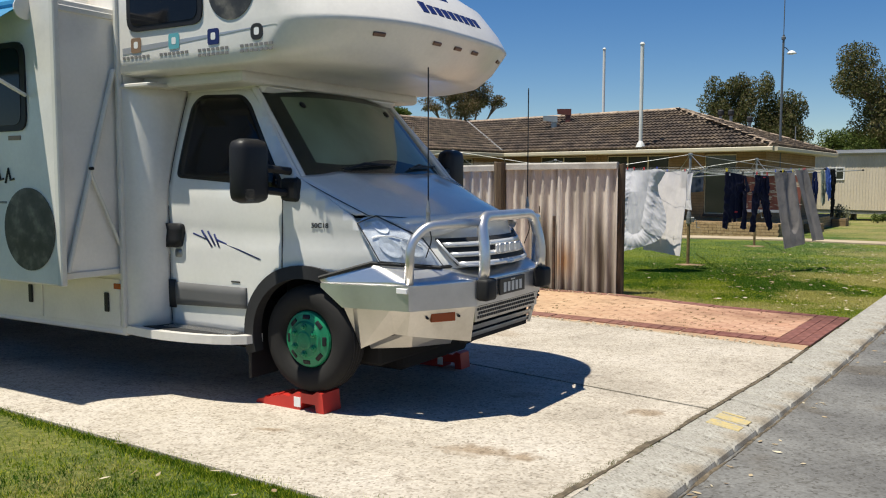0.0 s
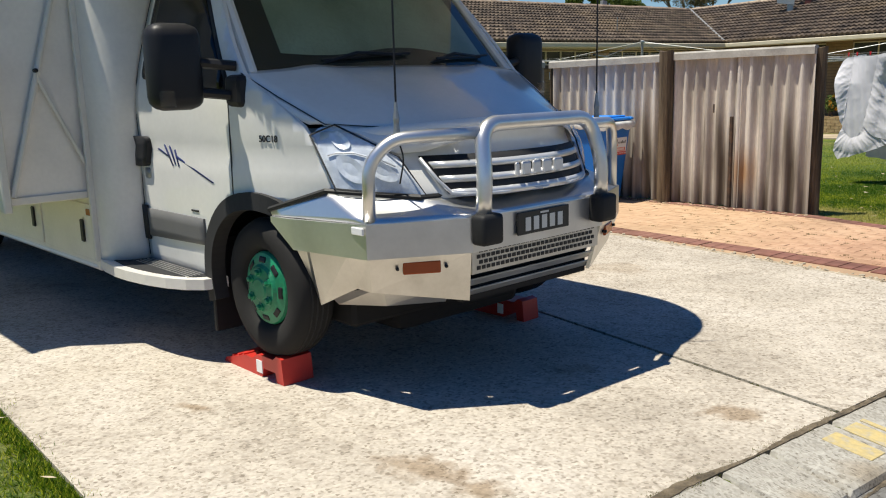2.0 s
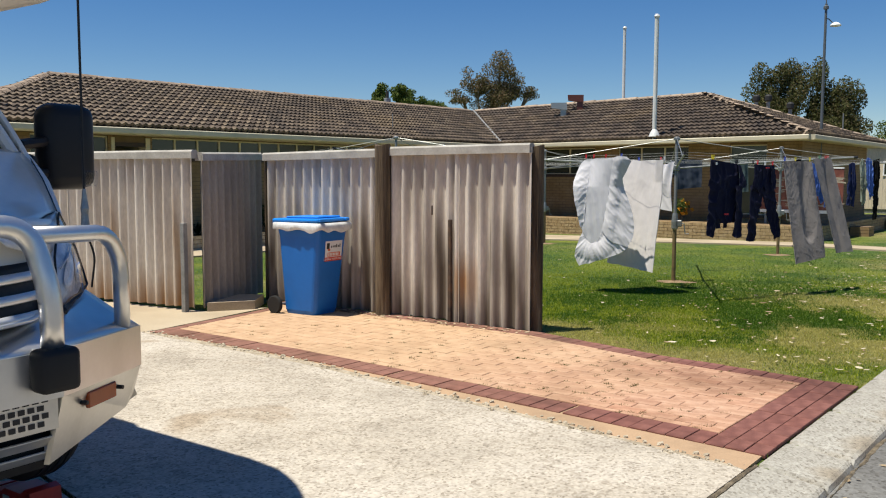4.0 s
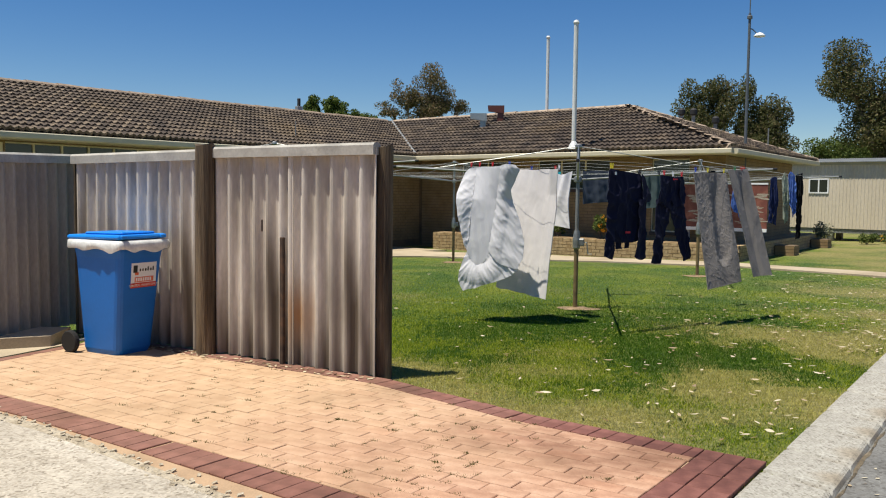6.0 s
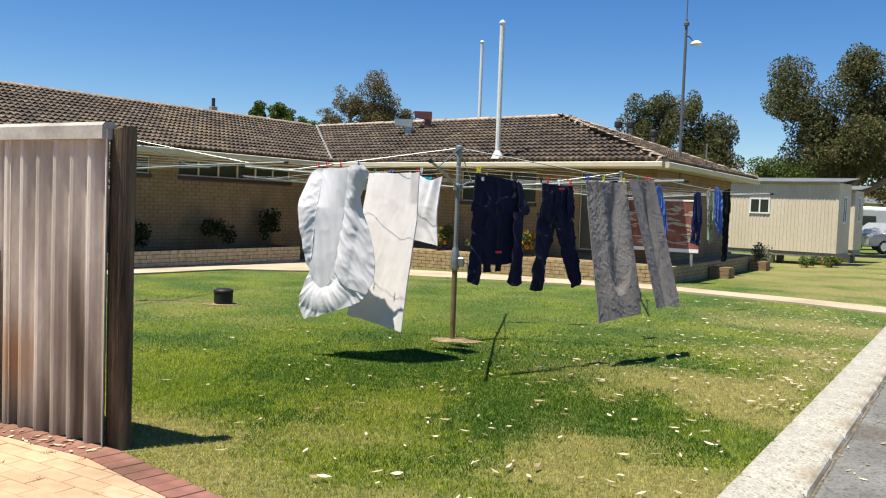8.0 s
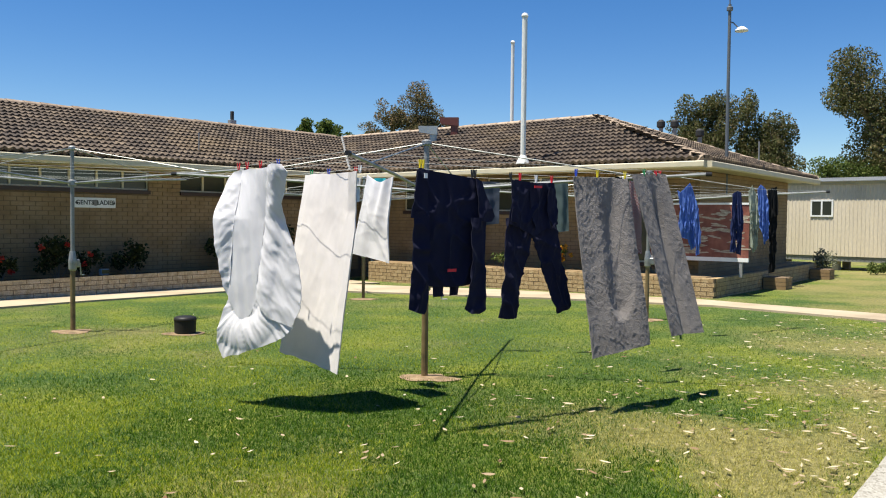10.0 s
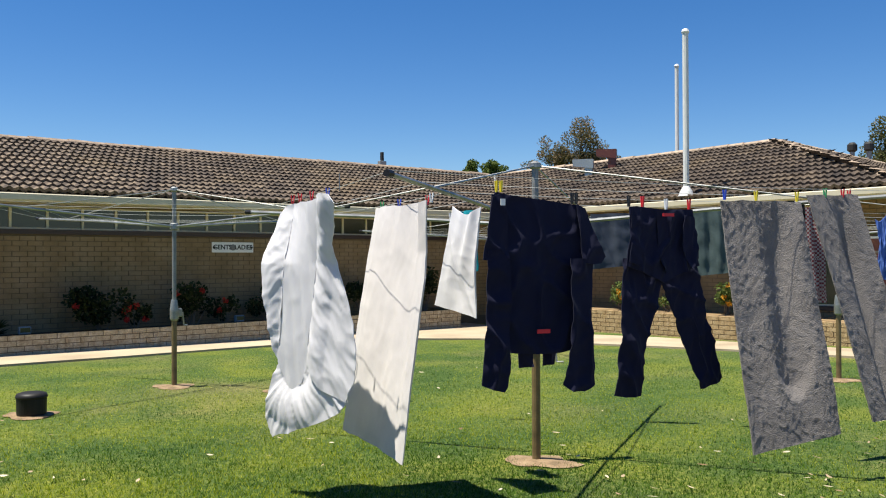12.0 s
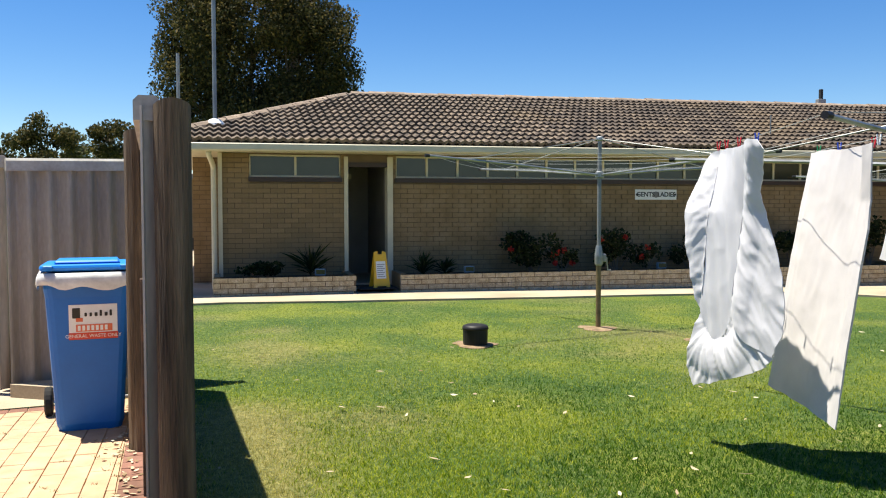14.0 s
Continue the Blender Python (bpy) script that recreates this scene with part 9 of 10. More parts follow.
tree(-17.2, 95.1, [(0, 10.7, 1.05, 0.95), (0.2, 9.6, 1.0, 0.9)], "green_leaf", "distant small rounded green tree", 3500, 0.25, 0.2, 7.0, 15)
tree(-14.7, 95.7, [(0, 10.8, 1.35, 1.15), (0.3, 9.6, 1.3, 1.0)], "green_leaf", "distant small rounded green tree", 4200, 0.25, 0.2, 7.0, 16)
tree(-12.4, 96.1, [(0, 9.6, 1.2, 0.7), (1.5, 9.3, 1.0, 0.5)], "green_leaf", "distant small rounded green tree", 2500, 0.25, 0.2, 6.0, 17)
tree(-32.5, 35.2, [(-2.4, 9.2, 2.6, 3.0), (2.4, 9.6, 2.7, 3.2), (0, 11.0, 3.2, 2.6), (-3.0, 7.2, 1.9, 2.2), (3.1, 7.0, 2.0, 2.4), (0, 7.0, 3.2, 2.6), (0, 4.6, 3.4, 2.0), (-2.5, 11.6, 2.3, 2.2), (3.0, 11.6, 2.3, 2.3), (4.1, 9.0, 1.6, 2.4)], "dark_leaf", "tall dense dark-green rounded tree", 140000, 0.16, 0.4, 2.5, 18, 0.0, 16)
tree(-60.4, 34.9, [(0, 6.9, 1.3, 1.6), (1.6, 6.2, 1.3, 1.1), (-1.2, 6.0, 1.2, 1.0), (0.4, 4.6, 1.8, 1.3)], "dark_leaf", "distant dark-green tree beyond the fence", 5000, 0.26, 0.25, 3.0, 19)
tree(-58.7, 39.3, [(0, 6.9, 1.5, 1.15), (0.2, 5.6, 1.6, 1.1)], "dark_leaf", "distant dark-green tree beyond the fence", 4200, 0.26, 0.25, 3.0, 20)
tree(-69.0, 40.6, [(0, 7.0, 1.1, 0.9), (0.3, 5.6, 1.5, 1.2)], "gum_leaf", "distant pale-green tree beyond the fence", 3000, 0.28, 0.25, 3.0, 21)
tree(-51.8, 29.4, [(0, 4.4, 1.0, 1.4), (-1.2, 4.0, 1.2, 1.8), (0.1, 2.8, 1.0, 1.2)], "dark_leaf", "distant dark-green tree beyond the fence", 3600, 0.24, 0.22, 1.6, 22)
for i, (x, y, h) in enumerate(((31.0, 61.4, 5.2), (35.5, 58.0, 6.0), (27.2, 66.5, 5.0), (40.0, 53.0, 6.5))):
    tree(x, y, [(-1.2, h * 0.75, 1.7, 1.4), (1.2, h * 0.8, 1.8, 1.5), (0, h * 0.5, 2.4, 1.6), (0.4, h * 0.3, 2.2, 1.2)], "dark_leaf", "dark-green bushy tree on the far side", 6000, 0.24, 0.22, 1.4, 30 + i)

# ---- transportable cabins ----
def ribbed_bm(length, z0, z1, pitch=0.12, out=0.011):
    """A sheet wall along x, facing -y, with upright ribs."""
    bm = bmesh.new()
    xs, ys = [], []
    x = 0.0
    while x < length - pitch:
        for dx, o in ((0, 0), (pitch * 0.62, 0), (pitch * 0.70, -out), (pitch * 0.92, -out)):
            xs.append(x + dx)
            ys.append(o)
        x += pitch
    xs += [length]
    ys += [0]
    lo = [bm.verts.new((a, b, z0)) for a, b in zip(xs, ys)]
    hi = [bm.verts.new((a, b, z1)) for a, b in zip(xs, ys)]
    bk = [bm.verts.new((a, 0.06, z)) for a in (0, length) for z in (z0, z1)]
    for k in range(len(xs) - 1):
        bm.faces.new((lo[k], lo[k + 1], hi[k + 1], hi[k]))
    bm.faces.new((bk[0], bk[1], bk[3], bk[2]))
    return bm


def cabin(x, y, deg, length, depth, z0, z1, label, window=None, end_window=True):
    c = thing("transportable_cabin", Matrix.Translation((x, y, 0)) @ Matrix.Rotation(radians(deg), 4, "Z"), label, "cabin", "cabins on stumps")
    part("front_wall", ribbed_bm(length, z0, z1), "cladding", c)
    end = part("end_wall", ribbed_bm(depth, z0, z1), "cladding", c)
    end.matrix_basis = Matrix.Translation((length, 0, 0)) @ Matrix.Rotation(radians(90), 4, "Z")
    back = part("rear_wall", ribbed_bm(length, z0, z1), "cladding", c)
    back.matrix_basis = Matrix.Translation((length, depth, 0)) @ Matrix.Rotation(radians(180), 4, "Z")
    other = part("end_wall", ribbed_bm(depth, z0, z1), "cladding", c)
    other.matrix_basis = Matrix.Translation((0, depth, 0)) @ Matrix.Rotation(radians(270), 4, "Z")
    part("floor_frame", box_bm(0.02, length - 0.02, 0.03, depth - 0.03, z0 - 0.16, z0 + 0.04), "galv_dull", c)
    bm = bmesh.new()
    n = int((length + 0.4) / 0.076)
    top, low = [], []
    for i in range(n * 2 + 1):
        xx = -0.2 + (length + 0.4) * i / (n * 2)
        w = 0.012 * (1 if i % 2 else -1)
        top.append((bm.verts.new((xx, -0.18, z1 + 0.05 + w)), bm.verts.new((xx, depth + 0.15, z1 + 0.22 + w))))
        low.append((bm.verts.new((xx, -0.18, z1 + 0.03 + w)), bm.verts.new((xx, depth + 0.15, z1 + 0.20 + w))))
    for g in (top, low):
        for a, b in zip(g, g[1:]):
            bm.faces.new((a[0], b[0], b[1], a[1]))
    for a, b, a2, b2 in zip(top, top[1:], low, low[1:]):
        bm.faces.new((a[0], b[0], b2[0], a2[0]))
    part("roof", bm, "zinc", c, "low corrugated metal roof")
    part("fascia", box_bm(-0.02, length + 0.02, -0.05, -0.022, z1 - 0.06, z1 + 0.035), "hut_paint", c)
    g0 = ground_z(x, y) - 0.3
    for k in range(4):
        for yy in (0.12, depth - 0.32):
            xx = 0.15 + (length - 0.5) * k / 3
            part("stump", box_bm(xx, xx + 0.2, yy, yy + 0.2, g0, z0 - 0.16), "dark_wall", c)
    def win(a, b, c0, c1, m):
        w = part("window", box_bm(a, b, -0.035, -0.003, c0, c0 + 0.05), "white_paint", c, "small two-pane sliding window")
        w.matrix_basis = m
        part("frame", box_bm(a, b, -0.035, -0.003, c1 - 0.05, c1), "white_paint", w)
        for q in (a, (a + b) / 2 - 0.025, b - 0.05):
            part("frame", box_bm(q, q + 0.05, -0.033, -0.003, c0 + 0.05, c1 - 0.05), "white_paint", w)
        for p, q in ((a + 0.05, (a + b) / 2 - 0.025), ((a + b) / 2 + 0.025, b - 0.05)):
            part("pane", box_bm(p, q, -0.026, -0.024, c0 + 0.05, c1 - 0.05), "glass_dark", w)
    if window:
        win(*window, Matrix.Identity(4))
    if end_window:
        win(depth * 0.3, depth * 0.62, z0 + 1.0, z0 + 1.9, Matrix.Translation((length, 0, 0)) @ Matrix.Rotation(radians(90), 4, "Z"))
    return c


cabin(11.69, 39.87, -40.0, 6.3, 1.3, 0.34, 2.66, "cream ribbed-metal transportable cabin on stumps", (3.35, 4.06, 1.58, 2.12))
cabin(16.85, 39.1, -40.0, 1.6, 1.0, 0.4, 2.5, "small pale transportable hut behind a cabin")

# ---- things beyond the cabins ----
def parked_car(x, y, deg, label):
    c = thing("car", Matrix.Translation((x, y, ground_z(x, y))) @ Matrix.Rotation(radians(deg), 4, "Z"), label, "car")
    bm = bmesh.new()
    prof = [(-2.1, 0.35), (-2.12, 0.75), (-2.0, 0.92), (-1.3, 0.98), (-0.8, 1.42), (0.5, 1.45), (1.1, 1.0), (1.95, 0.88), (2.12, 0.65), (2.1, 0.35)]
    a = [bm.verts.new((px, -0.85 + (0.14 if z > 1.2 else 0), z)) for px, z in prof]
    b = [bm.verts.new((px, 0.85 - (0.14 if z > 1.2 else 0), z)) for px, z in prof]
    for k in range(len(prof)):
        bm.faces.new((a[k], a[(k + 1) % len(prof)], b[(k + 1) % len(prof)], b[k]))
    bm.faces.new(a)
    bm.faces.new(b[::-1])
    bmesh.ops.recalc_face_normals(bm, faces=bm.faces[:])
    bmesh.ops.bevel(bm, geom=bm.edges[:], offset=0.05, segments=2, affect="EDGES")
    part("body", bm, "car_silver", c, smooth=False)
    for s_ in (-1, 1):
        part("side_window", prism_bm([(-1.12, 1.02), (-0.75, 1.36), (0.42, 1.38), (0.9, 1.02)], -0.006, 0.006), "glass_tint", c).matrix_basis = Matrix.Translation((0, s_ * 0.815, 0)) @ Matrix.Rotation(radians(90), 4, "X")
        for wx in (-1.3, 1.3):
            w = part("wheel", lathe_bm([(0.1, -0.1), (0.28, -0.1), (0.32, -0.06), (0.32, 0.06), (0.28, 0.1), (0.1, 0.1)], 20), "tyre", c)
            w.matrix_basis = Matrix.Translation((wx, s_ * 0.78, 0.32)) @ Matrix.Rotation(radians(90), 4, "X")
            part("rim", lathe_bm([(0.02, -0.105), (0.2, -0.105), (0.2, 0.105), (0.02, 0.105)], 14), "lamp_silver", w)
    part("windscreen", prism_bm([(-0.62, 0), (0.62, 0), (0.55, 0.6), (-0.55, 0.6)], 0, 0.01), "glass_tint", c).matrix_basis = Matrix.Translation((1.1, 0, 1.02)) @ Matrix.Rotation(radians(90), 4, "Z") @ Matrix.Rotation(radians(37), 4, "X")
    return c


parked_car(24.6, 48.5, 20.0, "silver sedan parked on the far grass")
van_far = thing("caravan", Matrix.Translation((26.0, 54.0, ground_z(26.0, 54.0))) @ Matrix.Rotation(radians(15.0), 4, "Z"), "small white caravan parked far off", "caravan")
part("body", box_bm(-2.0, 2.0, -1.0, 1.0, 0.4, 2.3, 0.2, seg=3), "white_paint", van_far)
part("window", box_bm(-1.2, -0.3, -1.02, -0.99, 1.3, 1.8), "glass_dark", van_far)
part("window", box_bm(0.5, 1.4, -1.02, -0.99, 1.3, 1.8), "glass_dark", van_far)
part("wheel", lathe_bm([(0.1, -0.1), (0.3, -0.1), (0.3, 0.1), (0.1, 0.1)], 16), "tyre", van_far).matrix_basis = Matrix.Translation((0, -0.85, 0.3)) @ Matrix.Rotation(radians(90), 4, "X")
shed = thing("shed", Matrix.Translation((31.5, 62.5, ground_z(31.5, 62.5))) @ Matrix.Rotation(radians(10.0), 4, "Z"), "pale far shed with a light metal roof", "shed")
part("walls", box_bm(-3, 3, -2, 2, 0, 2.6), "hut_paint", shed)
part("roof", prism_bm([(-2.4, 2.6), (2.4, 2.6), (0, 3.4)], -3.3, 3.3), "zinc", shed).matrix_basis = Matrix(((0, 0, 1, 0), (1, 0, 0, 0), (0, 1, 0, 0), (0, 0, 0, 1)))

# ---- poles, flues and vents ----
def rod(name, p, z0, z1, r, mat, parent, label="", sides=10):
    return part(name, tube_bm([(p[0], p[1], z0), (p[0], p[1], z1)], r, sides), mat, parent, label)


flue = rod("flue_pole", (15.25, -4.83), 2.55, 5.92, 0.06, "pole_white", building, "tall white flue pipe through the roof")
part("flashing", lathe_bm([(0.16, 2.62), (0.12, 2.72), (0.075, 2.8), (0.062, 2.82)], 14), "pole_white", flue).location = (15.25, -4.83, 0.02)
part("cap", lathe_bm([(0.07, 5.9), (0.08, 5.93), (0.06, 5.98), (0.02, 6.0)], 12), "pole_white", flue).location = (15.25, -4.83, 0)
flue = rod("flue_pole", (21.65, -0.57), 3.2, 6.9, 0.055, "pole_white", building, "tall white flue pipe behind the ridge")
part("cap", lathe_bm([(0.06, 6.88), (0.075, 6.92), (0.05, 6.97), (0.02, 6.98)], 12), "pole_white", flue).location = (21.65, -0.57, 0)


def elbow(s, d, z0, z1, mat, size, label, turn):
    """A square sheet-metal duct that rises from the roof and bends over."""
    e = part("vent_duct", box_bm(-size, size, -size, size, z0, z1, 0.006), mat, building, label)
    e.matrix_basis = Matrix.Translation((s, d, 0)) @ Matrix.Rotation(radians(turn), 4, "Z")
    hd = prism_bm([(-size - 0.02, -0.2), (size + 0.3, -0.13), (size + 0.32, 0.05), (-size - 0.02, 0.05)], -size - 0.03, size + 0.03)
    h = part("hood", hd, mat, e)
    h.matrix_basis = Matrix.Translation((0, 0, z1)) @ Matrix.Rotation(radians(180), 4, "Z") @ Matrix.Rotation(radians(90), 4, "X")
    return e


elbow(18.1, -0.17, 3.1, 3.95, "zinc", 0.1, "grey sheet-metal roof vent with a hood", -59)
elbow(18.8, -0.4, 3.3, 4.25, "maroon_metal", 0.1, "maroon sheet-metal roof vent with a hood", -59)
for s, d, z in ((22.3, -5.2, 4.2), (22.45, -5.55, 4.2), (22.7, -6.2, 3.93)):
    v = rod("cowl_vent", (s, d), 2.9, z - 0.1, 0.06, "galv_dull", building, "small dark roof cowl")
    part("cowl", lathe_bm([(0.07, z - 0.14), (0.12, z - 0.1), (0.12, z + 0.04), (0.06, z + 0.1), (0.02, z + 0.1)], 12), "trim_dark", v).location = (s, d, 0)
rod("vent_rod", (22.2, -8.0), 2.6, 3.55, 0.02, "galv_dull", building)
mast = rod("mast", (0.05, 1.5), 2.55, 7.8, 0.035, "pole_grey", building, "tall grey mast at the roof corner")
part("mortar_patch", lathe_bm([(0.2, 2.74), (0.17, 2.86), (0.1, 2.93), (0.04, 2.95)], 12), "white_paint", mast, "white sealant round the mast").location = (0.05, 1.5, 0.02)
ant = rod("antenna", (16.1, 6.07), 3.4, 4.5, 0.025, "pole_grey", building, "short antenna mast behind the ridge")
part("antenna_box", box_bm(15.98, 16.22, 6.0, 6.14, 4.05, 4.35, 0.01), "pole_grey", ant)
part("antenna_box", box_bm(16.06, 16.14, 6.02, 6.12, 4.35, 4.62, 0.01), "trim_dark", ant)
rod("vent_rod", (11.18, 1.32), 2.6, 3.3, 0.014, "galv_dull", building)

lamp = thing("lamp_mast", Matrix.Translation((9.55, 29.0, 2.0)), "tall grey mast with a white lamp head on the roof", "lamp")
part("pole", tube_bm([(0, 0, 0), (0, 0, 4.25)], 0.042, 10, taper=0.034), "mast_grey", lamp)
part("aerial", tube_bm([(0, 0, 4.2), (0, 0, 5.6)], 0.014, 6), "mast_grey", lamp)
part("bracket", tube_bm([(0.0, 0, 3.86), (0.08, 0, 3.84), (0.2, -0.01, 3.72)], 0.014, 6), "mast_grey", lamp)
part("clamp", lathe_bm([(0.045, 4.1), (0.07, 4.11), (0.07, 4.18), (0.045, 4.2)], 10), "mast_grey", lamp)
head = part("lamp_head", lathe_bm([(0.03, 0.09), (0.08, 0.07), (0.14, 0.015), (0.148, -0.015), (0.03, -0.04)], 16), "white_paint", lamp, "white dish-shaped lamp head", smooth=True)
head.location = (0.26, -0.02, 3.66)
thin = thing("pole", Matrix.Translation((-21.2, 25.0, 0)), "thin grey pole behind the building", "pole")
part("shaft", tube_bm([(0, 0, 0), (0, 0, 6.4)], 0.06, 8), "pole_grey", thin)
part("crossarm", box_bm(-0.04, 0.04, -0.04, 0.04, 6.3, 6.5), "pole_grey", thin)
# ---- small things about the building ----
BM = building.matrix_basis.copy()


def at_building(s, d, z, turn=0.0):
    return BM @ Matrix.Translation((s, d, z)) @ Matrix.Rotation(radians(turn), 4, "Z")


FACING = Matrix.Rotation(radians(90), 4, "X")
sign = thing("toilet_sign", at_building(8.37, WALL_W - 0.012, 1.645), "white wall sign with black lettering and arrows", "sign")
board = part("board", box_bm(-0.445, 0.445, -0.012, 0.004, -0.1, 0.1, 0.003), "white_paint", sign)
text_part("lettering", "GENTS", 0.125, "ink", sign, Matrix.Translation((-0.225, -0.014, 0.0)) @ FACING, 0.001, 0.003)
text_part("lettering", "LADIES", 0.125, "ink", sign, Matrix.Translation((0.225, -0.014, 0.0)) @ FACING, 0.001, 0.003)
for sg in (-1, 1):
    part("arrow", prism_bm([(sg * 0.425, 0.0), (sg * 0.395, 0.04), (sg * 0.395, 0.015), (sg * 0.36 + (0.0), 0.015), (sg * 0.36, -0.015), (sg * 0.395, -0.015), (sg * 0.395, -0.04)], 0, 0.002), "ink", sign).matrix_basis = Matrix.Translation((sg * 0.01, -0.0125, 0.0)) @ FACING
part("emblem", lathe_bm([(0.06, 0.0), (0.06, 0.002), (0.045, 0.0025)], 24), "ink_soft", sign).matrix_basis = Matrix.Translation((0, -0.0125, 0)) @ FACING @ Matrix.Scale(1.15, 4, (1, 0, 0))

# yellow floor sign in the doorway
stand = thing("floor_sign", at_building(2.78, 0.30, 0.02, 8), "yellow folding floor sign with a white notice", "sign")
for sg in (-1, 1):
    bm = prism_bm([(-0.15, 0.0), (-0.09, 0.0), (-0.08, 0.03), (0.08, 0.03), (0.09, 0.0), (0.15, 0.0), (0.105, 0.62), (0.04, 0.64), (0.04, 0.58), (-0.04, 0.58), (-0.04, 0.64), (-0.105, 0.62)], -0.008, 0.008)
    leaf_ = part("leaf", bm, "sign_yellow", stand)
    leaf_.matrix_basis = Matrix.Translation((0, sg * 0.13, 0)) @ Matrix.Rotation(radians(90 + sg * 11.5), 4, "X")
    if sg < 0:
        part("notice", box_bm(-0.085, 0.085, 0.16, 0.46, 0.009, 0.012), "white_paint", leaf_, "white printed notice")
        for k in range(7):
            part("text_bar", box_bm(-0.07, 0.07 - 0.03 * (k % 2), 0.19 + k * 0.035, 0.2 + k * 0.035, 0.0122, 0.0135), "ink_soft", leaf_)
doormat = part("doormat", box_bm(-0.33, 0.33, -0.38, 0.36, 0.0, 0.014, 0.004), "mat_black")
doormat.matrix_basis = at_building(2.72, 0.36, 0.014)
tagged(doormat, "black ribbed rubber doormat before the doorway", "doormat")

for s, top in ((1.76, 0.26), (4.39, 0.26), (8.16, 0.26)):
    sl = thing("garden_light", at_building(s, 0.30, top), "small blue-grey solar light box on the planter", "garden light")
    part("body", box_bm(-0.09, 0.09, -0.04, 0.05, -0.02, 0.10, 0.012), "light_blue_grey", sl)
    part("panel", box_bm(-0.075, 0.075, -0.045, -0.038, 0.01, 0.085), "glass_dark", sl)


def shrub(s, d, z, w, h, n, leaf, mat, label, seed, flowers=None, count=0):
    t = thing("shrub", at_building(s, d, z), label, "shrub", "garden plants")
    r = random.Random(seed)
    clumps = [(r.uniform(-w, w) * 0.6, r.uniform(-0.12, 0.12), h * r.uniform(0.35, 0.85), w * 0.4, 0.16, h * 0.26) for _ in range(7)]
    bm = bmesh.new()
    for c in clumps:
        tube_bm([(c[0] * 0.2, 0, 0), (c[0] * 0.7, c[1] * 0.5, c[2] * 0.6), c[:3]], 0.012, 5, bm=bm, taper=0.004)
    part("stem", bm, "bark", t)
    leaf_cloud("foliage", clumps, n, leaf, mat, seed, t, flat=0.7, droop=0.0)
    if flowers:
        leaf_cloud("blossom", [(r.uniform(-w, w) * 0.8, -0.14 + r.uniform(-0.05, 0.05), h * r.uniform(0.35, 1.0), 0.05, 0.05, 0.05) for _ in range(count)], count * 22, 0.05, flowers, seed, t, flat=1.0)
    return t


def spiky(s, d, z, h, n, seed, label="dark spiky-leaved plant in a planter"):
    t = thing("spiky_plant", at_building(s, d, z), label, "plant", "garden plants")
    r = random.Random(seed)
    bm = bmesh.new()
    for _ in range(n):
        a, e, L = r.uniform(0, 6.28), r.uniform(0.35, 1.45), h * r.uniform(0.6, 1.05)
        dx, dy, dz = math.cos(a) * math.cos(e), math.sin(a) * math.cos(e), math.sin(e)
        b0 = Vector((0, 0, h * r.uniform(0.0, 0.35)))
        sd = Vector((-math.sin(a), math.cos(a), 0)) * 0.016
        mid = b0 + Vector((dx, dy, dz)) * L * 0.55
        tip = b0 + Vector((dx, dy, dz)) * L - Vector((0, 0, L * 0.12))
        v = [bm.verts.new(q) for q in (b0 - sd * 0.6, b0 + sd * 0.6, mid + sd, tip, mid - sd)]
        bm.faces.new(v)
    part("leaves", bm, "shrub_leaf", t)
    return t


shrub(0.75, 0.5, 0.2, 0.5, 0.3, 700, 0.06, "shrub_leaf", "low dark green shrub along the planter", 41)
spiky(1.62, 0.6, 0.2, 0.62, 46, 42)
spiky(3.6, 0.5, 0.2, 0.42, 60, 43)
spiky(4.0, 0.5, 0.2, 0.34, 50, 44)
shrub(5.7, 0.5, 0.2, 0.75, 0.8, 1300, 0.07, "shrub_leaf", "dark rose bush with red blooms", 45, "petal_red", 3)
shrub(6.2, 0.4, 0.2, 0.35, 0.45, 400, 0.06, "shrub_leaf", "small rose bush with red blooms", 46, "petal_red", 3)
shrub(7.35, 0.5, 0.2, 0.55, 0.75, 900, 0.07, "shrub_leaf", "dark rose bush with red blooms", 47, "petal_red", 2)
shrub(7.95, 0.45, 0.2, 0.3, 0.5, 400, 0.06, "shrub_leaf", "small rose bush with red blooms", 48, "petal_red", 2)
shrub(8.9, 0.5, 0.2, 0.5, 0.75, 700, 0.07, "shrub_leaf", "dark rose bush in a planter", 49)
shrub(11.2, 0.5, 0.2, 0.6, 0.7, 800, 0.07, "shrub_leaf", "dark leafy shrub in a planter", 50)
shrub(13.0, 0.55, 0.2, 0.4, 0.95, 800, 0.07, "shrub_leaf", "taller dark shrub in a planter", 51)
shrub(15.6, -3.0, 0.28, 0.5, 0.62, 900, 0.06, "green_leaf", "green shrub with yellow-orange flowers", 52, "petal_orange", 10)
shrub(15.6, -5.5, 0.28, 0.5, 0.6, 900, 0.06, "green_leaf", "green shrub with yellow-orange flowers", 53, "petal_orange", 10)
shrub(15.6, -4.2, 0.28, 0.4, 0.4, 500, 0.05, "green_leaf", "low green shrub on the platform", 54)

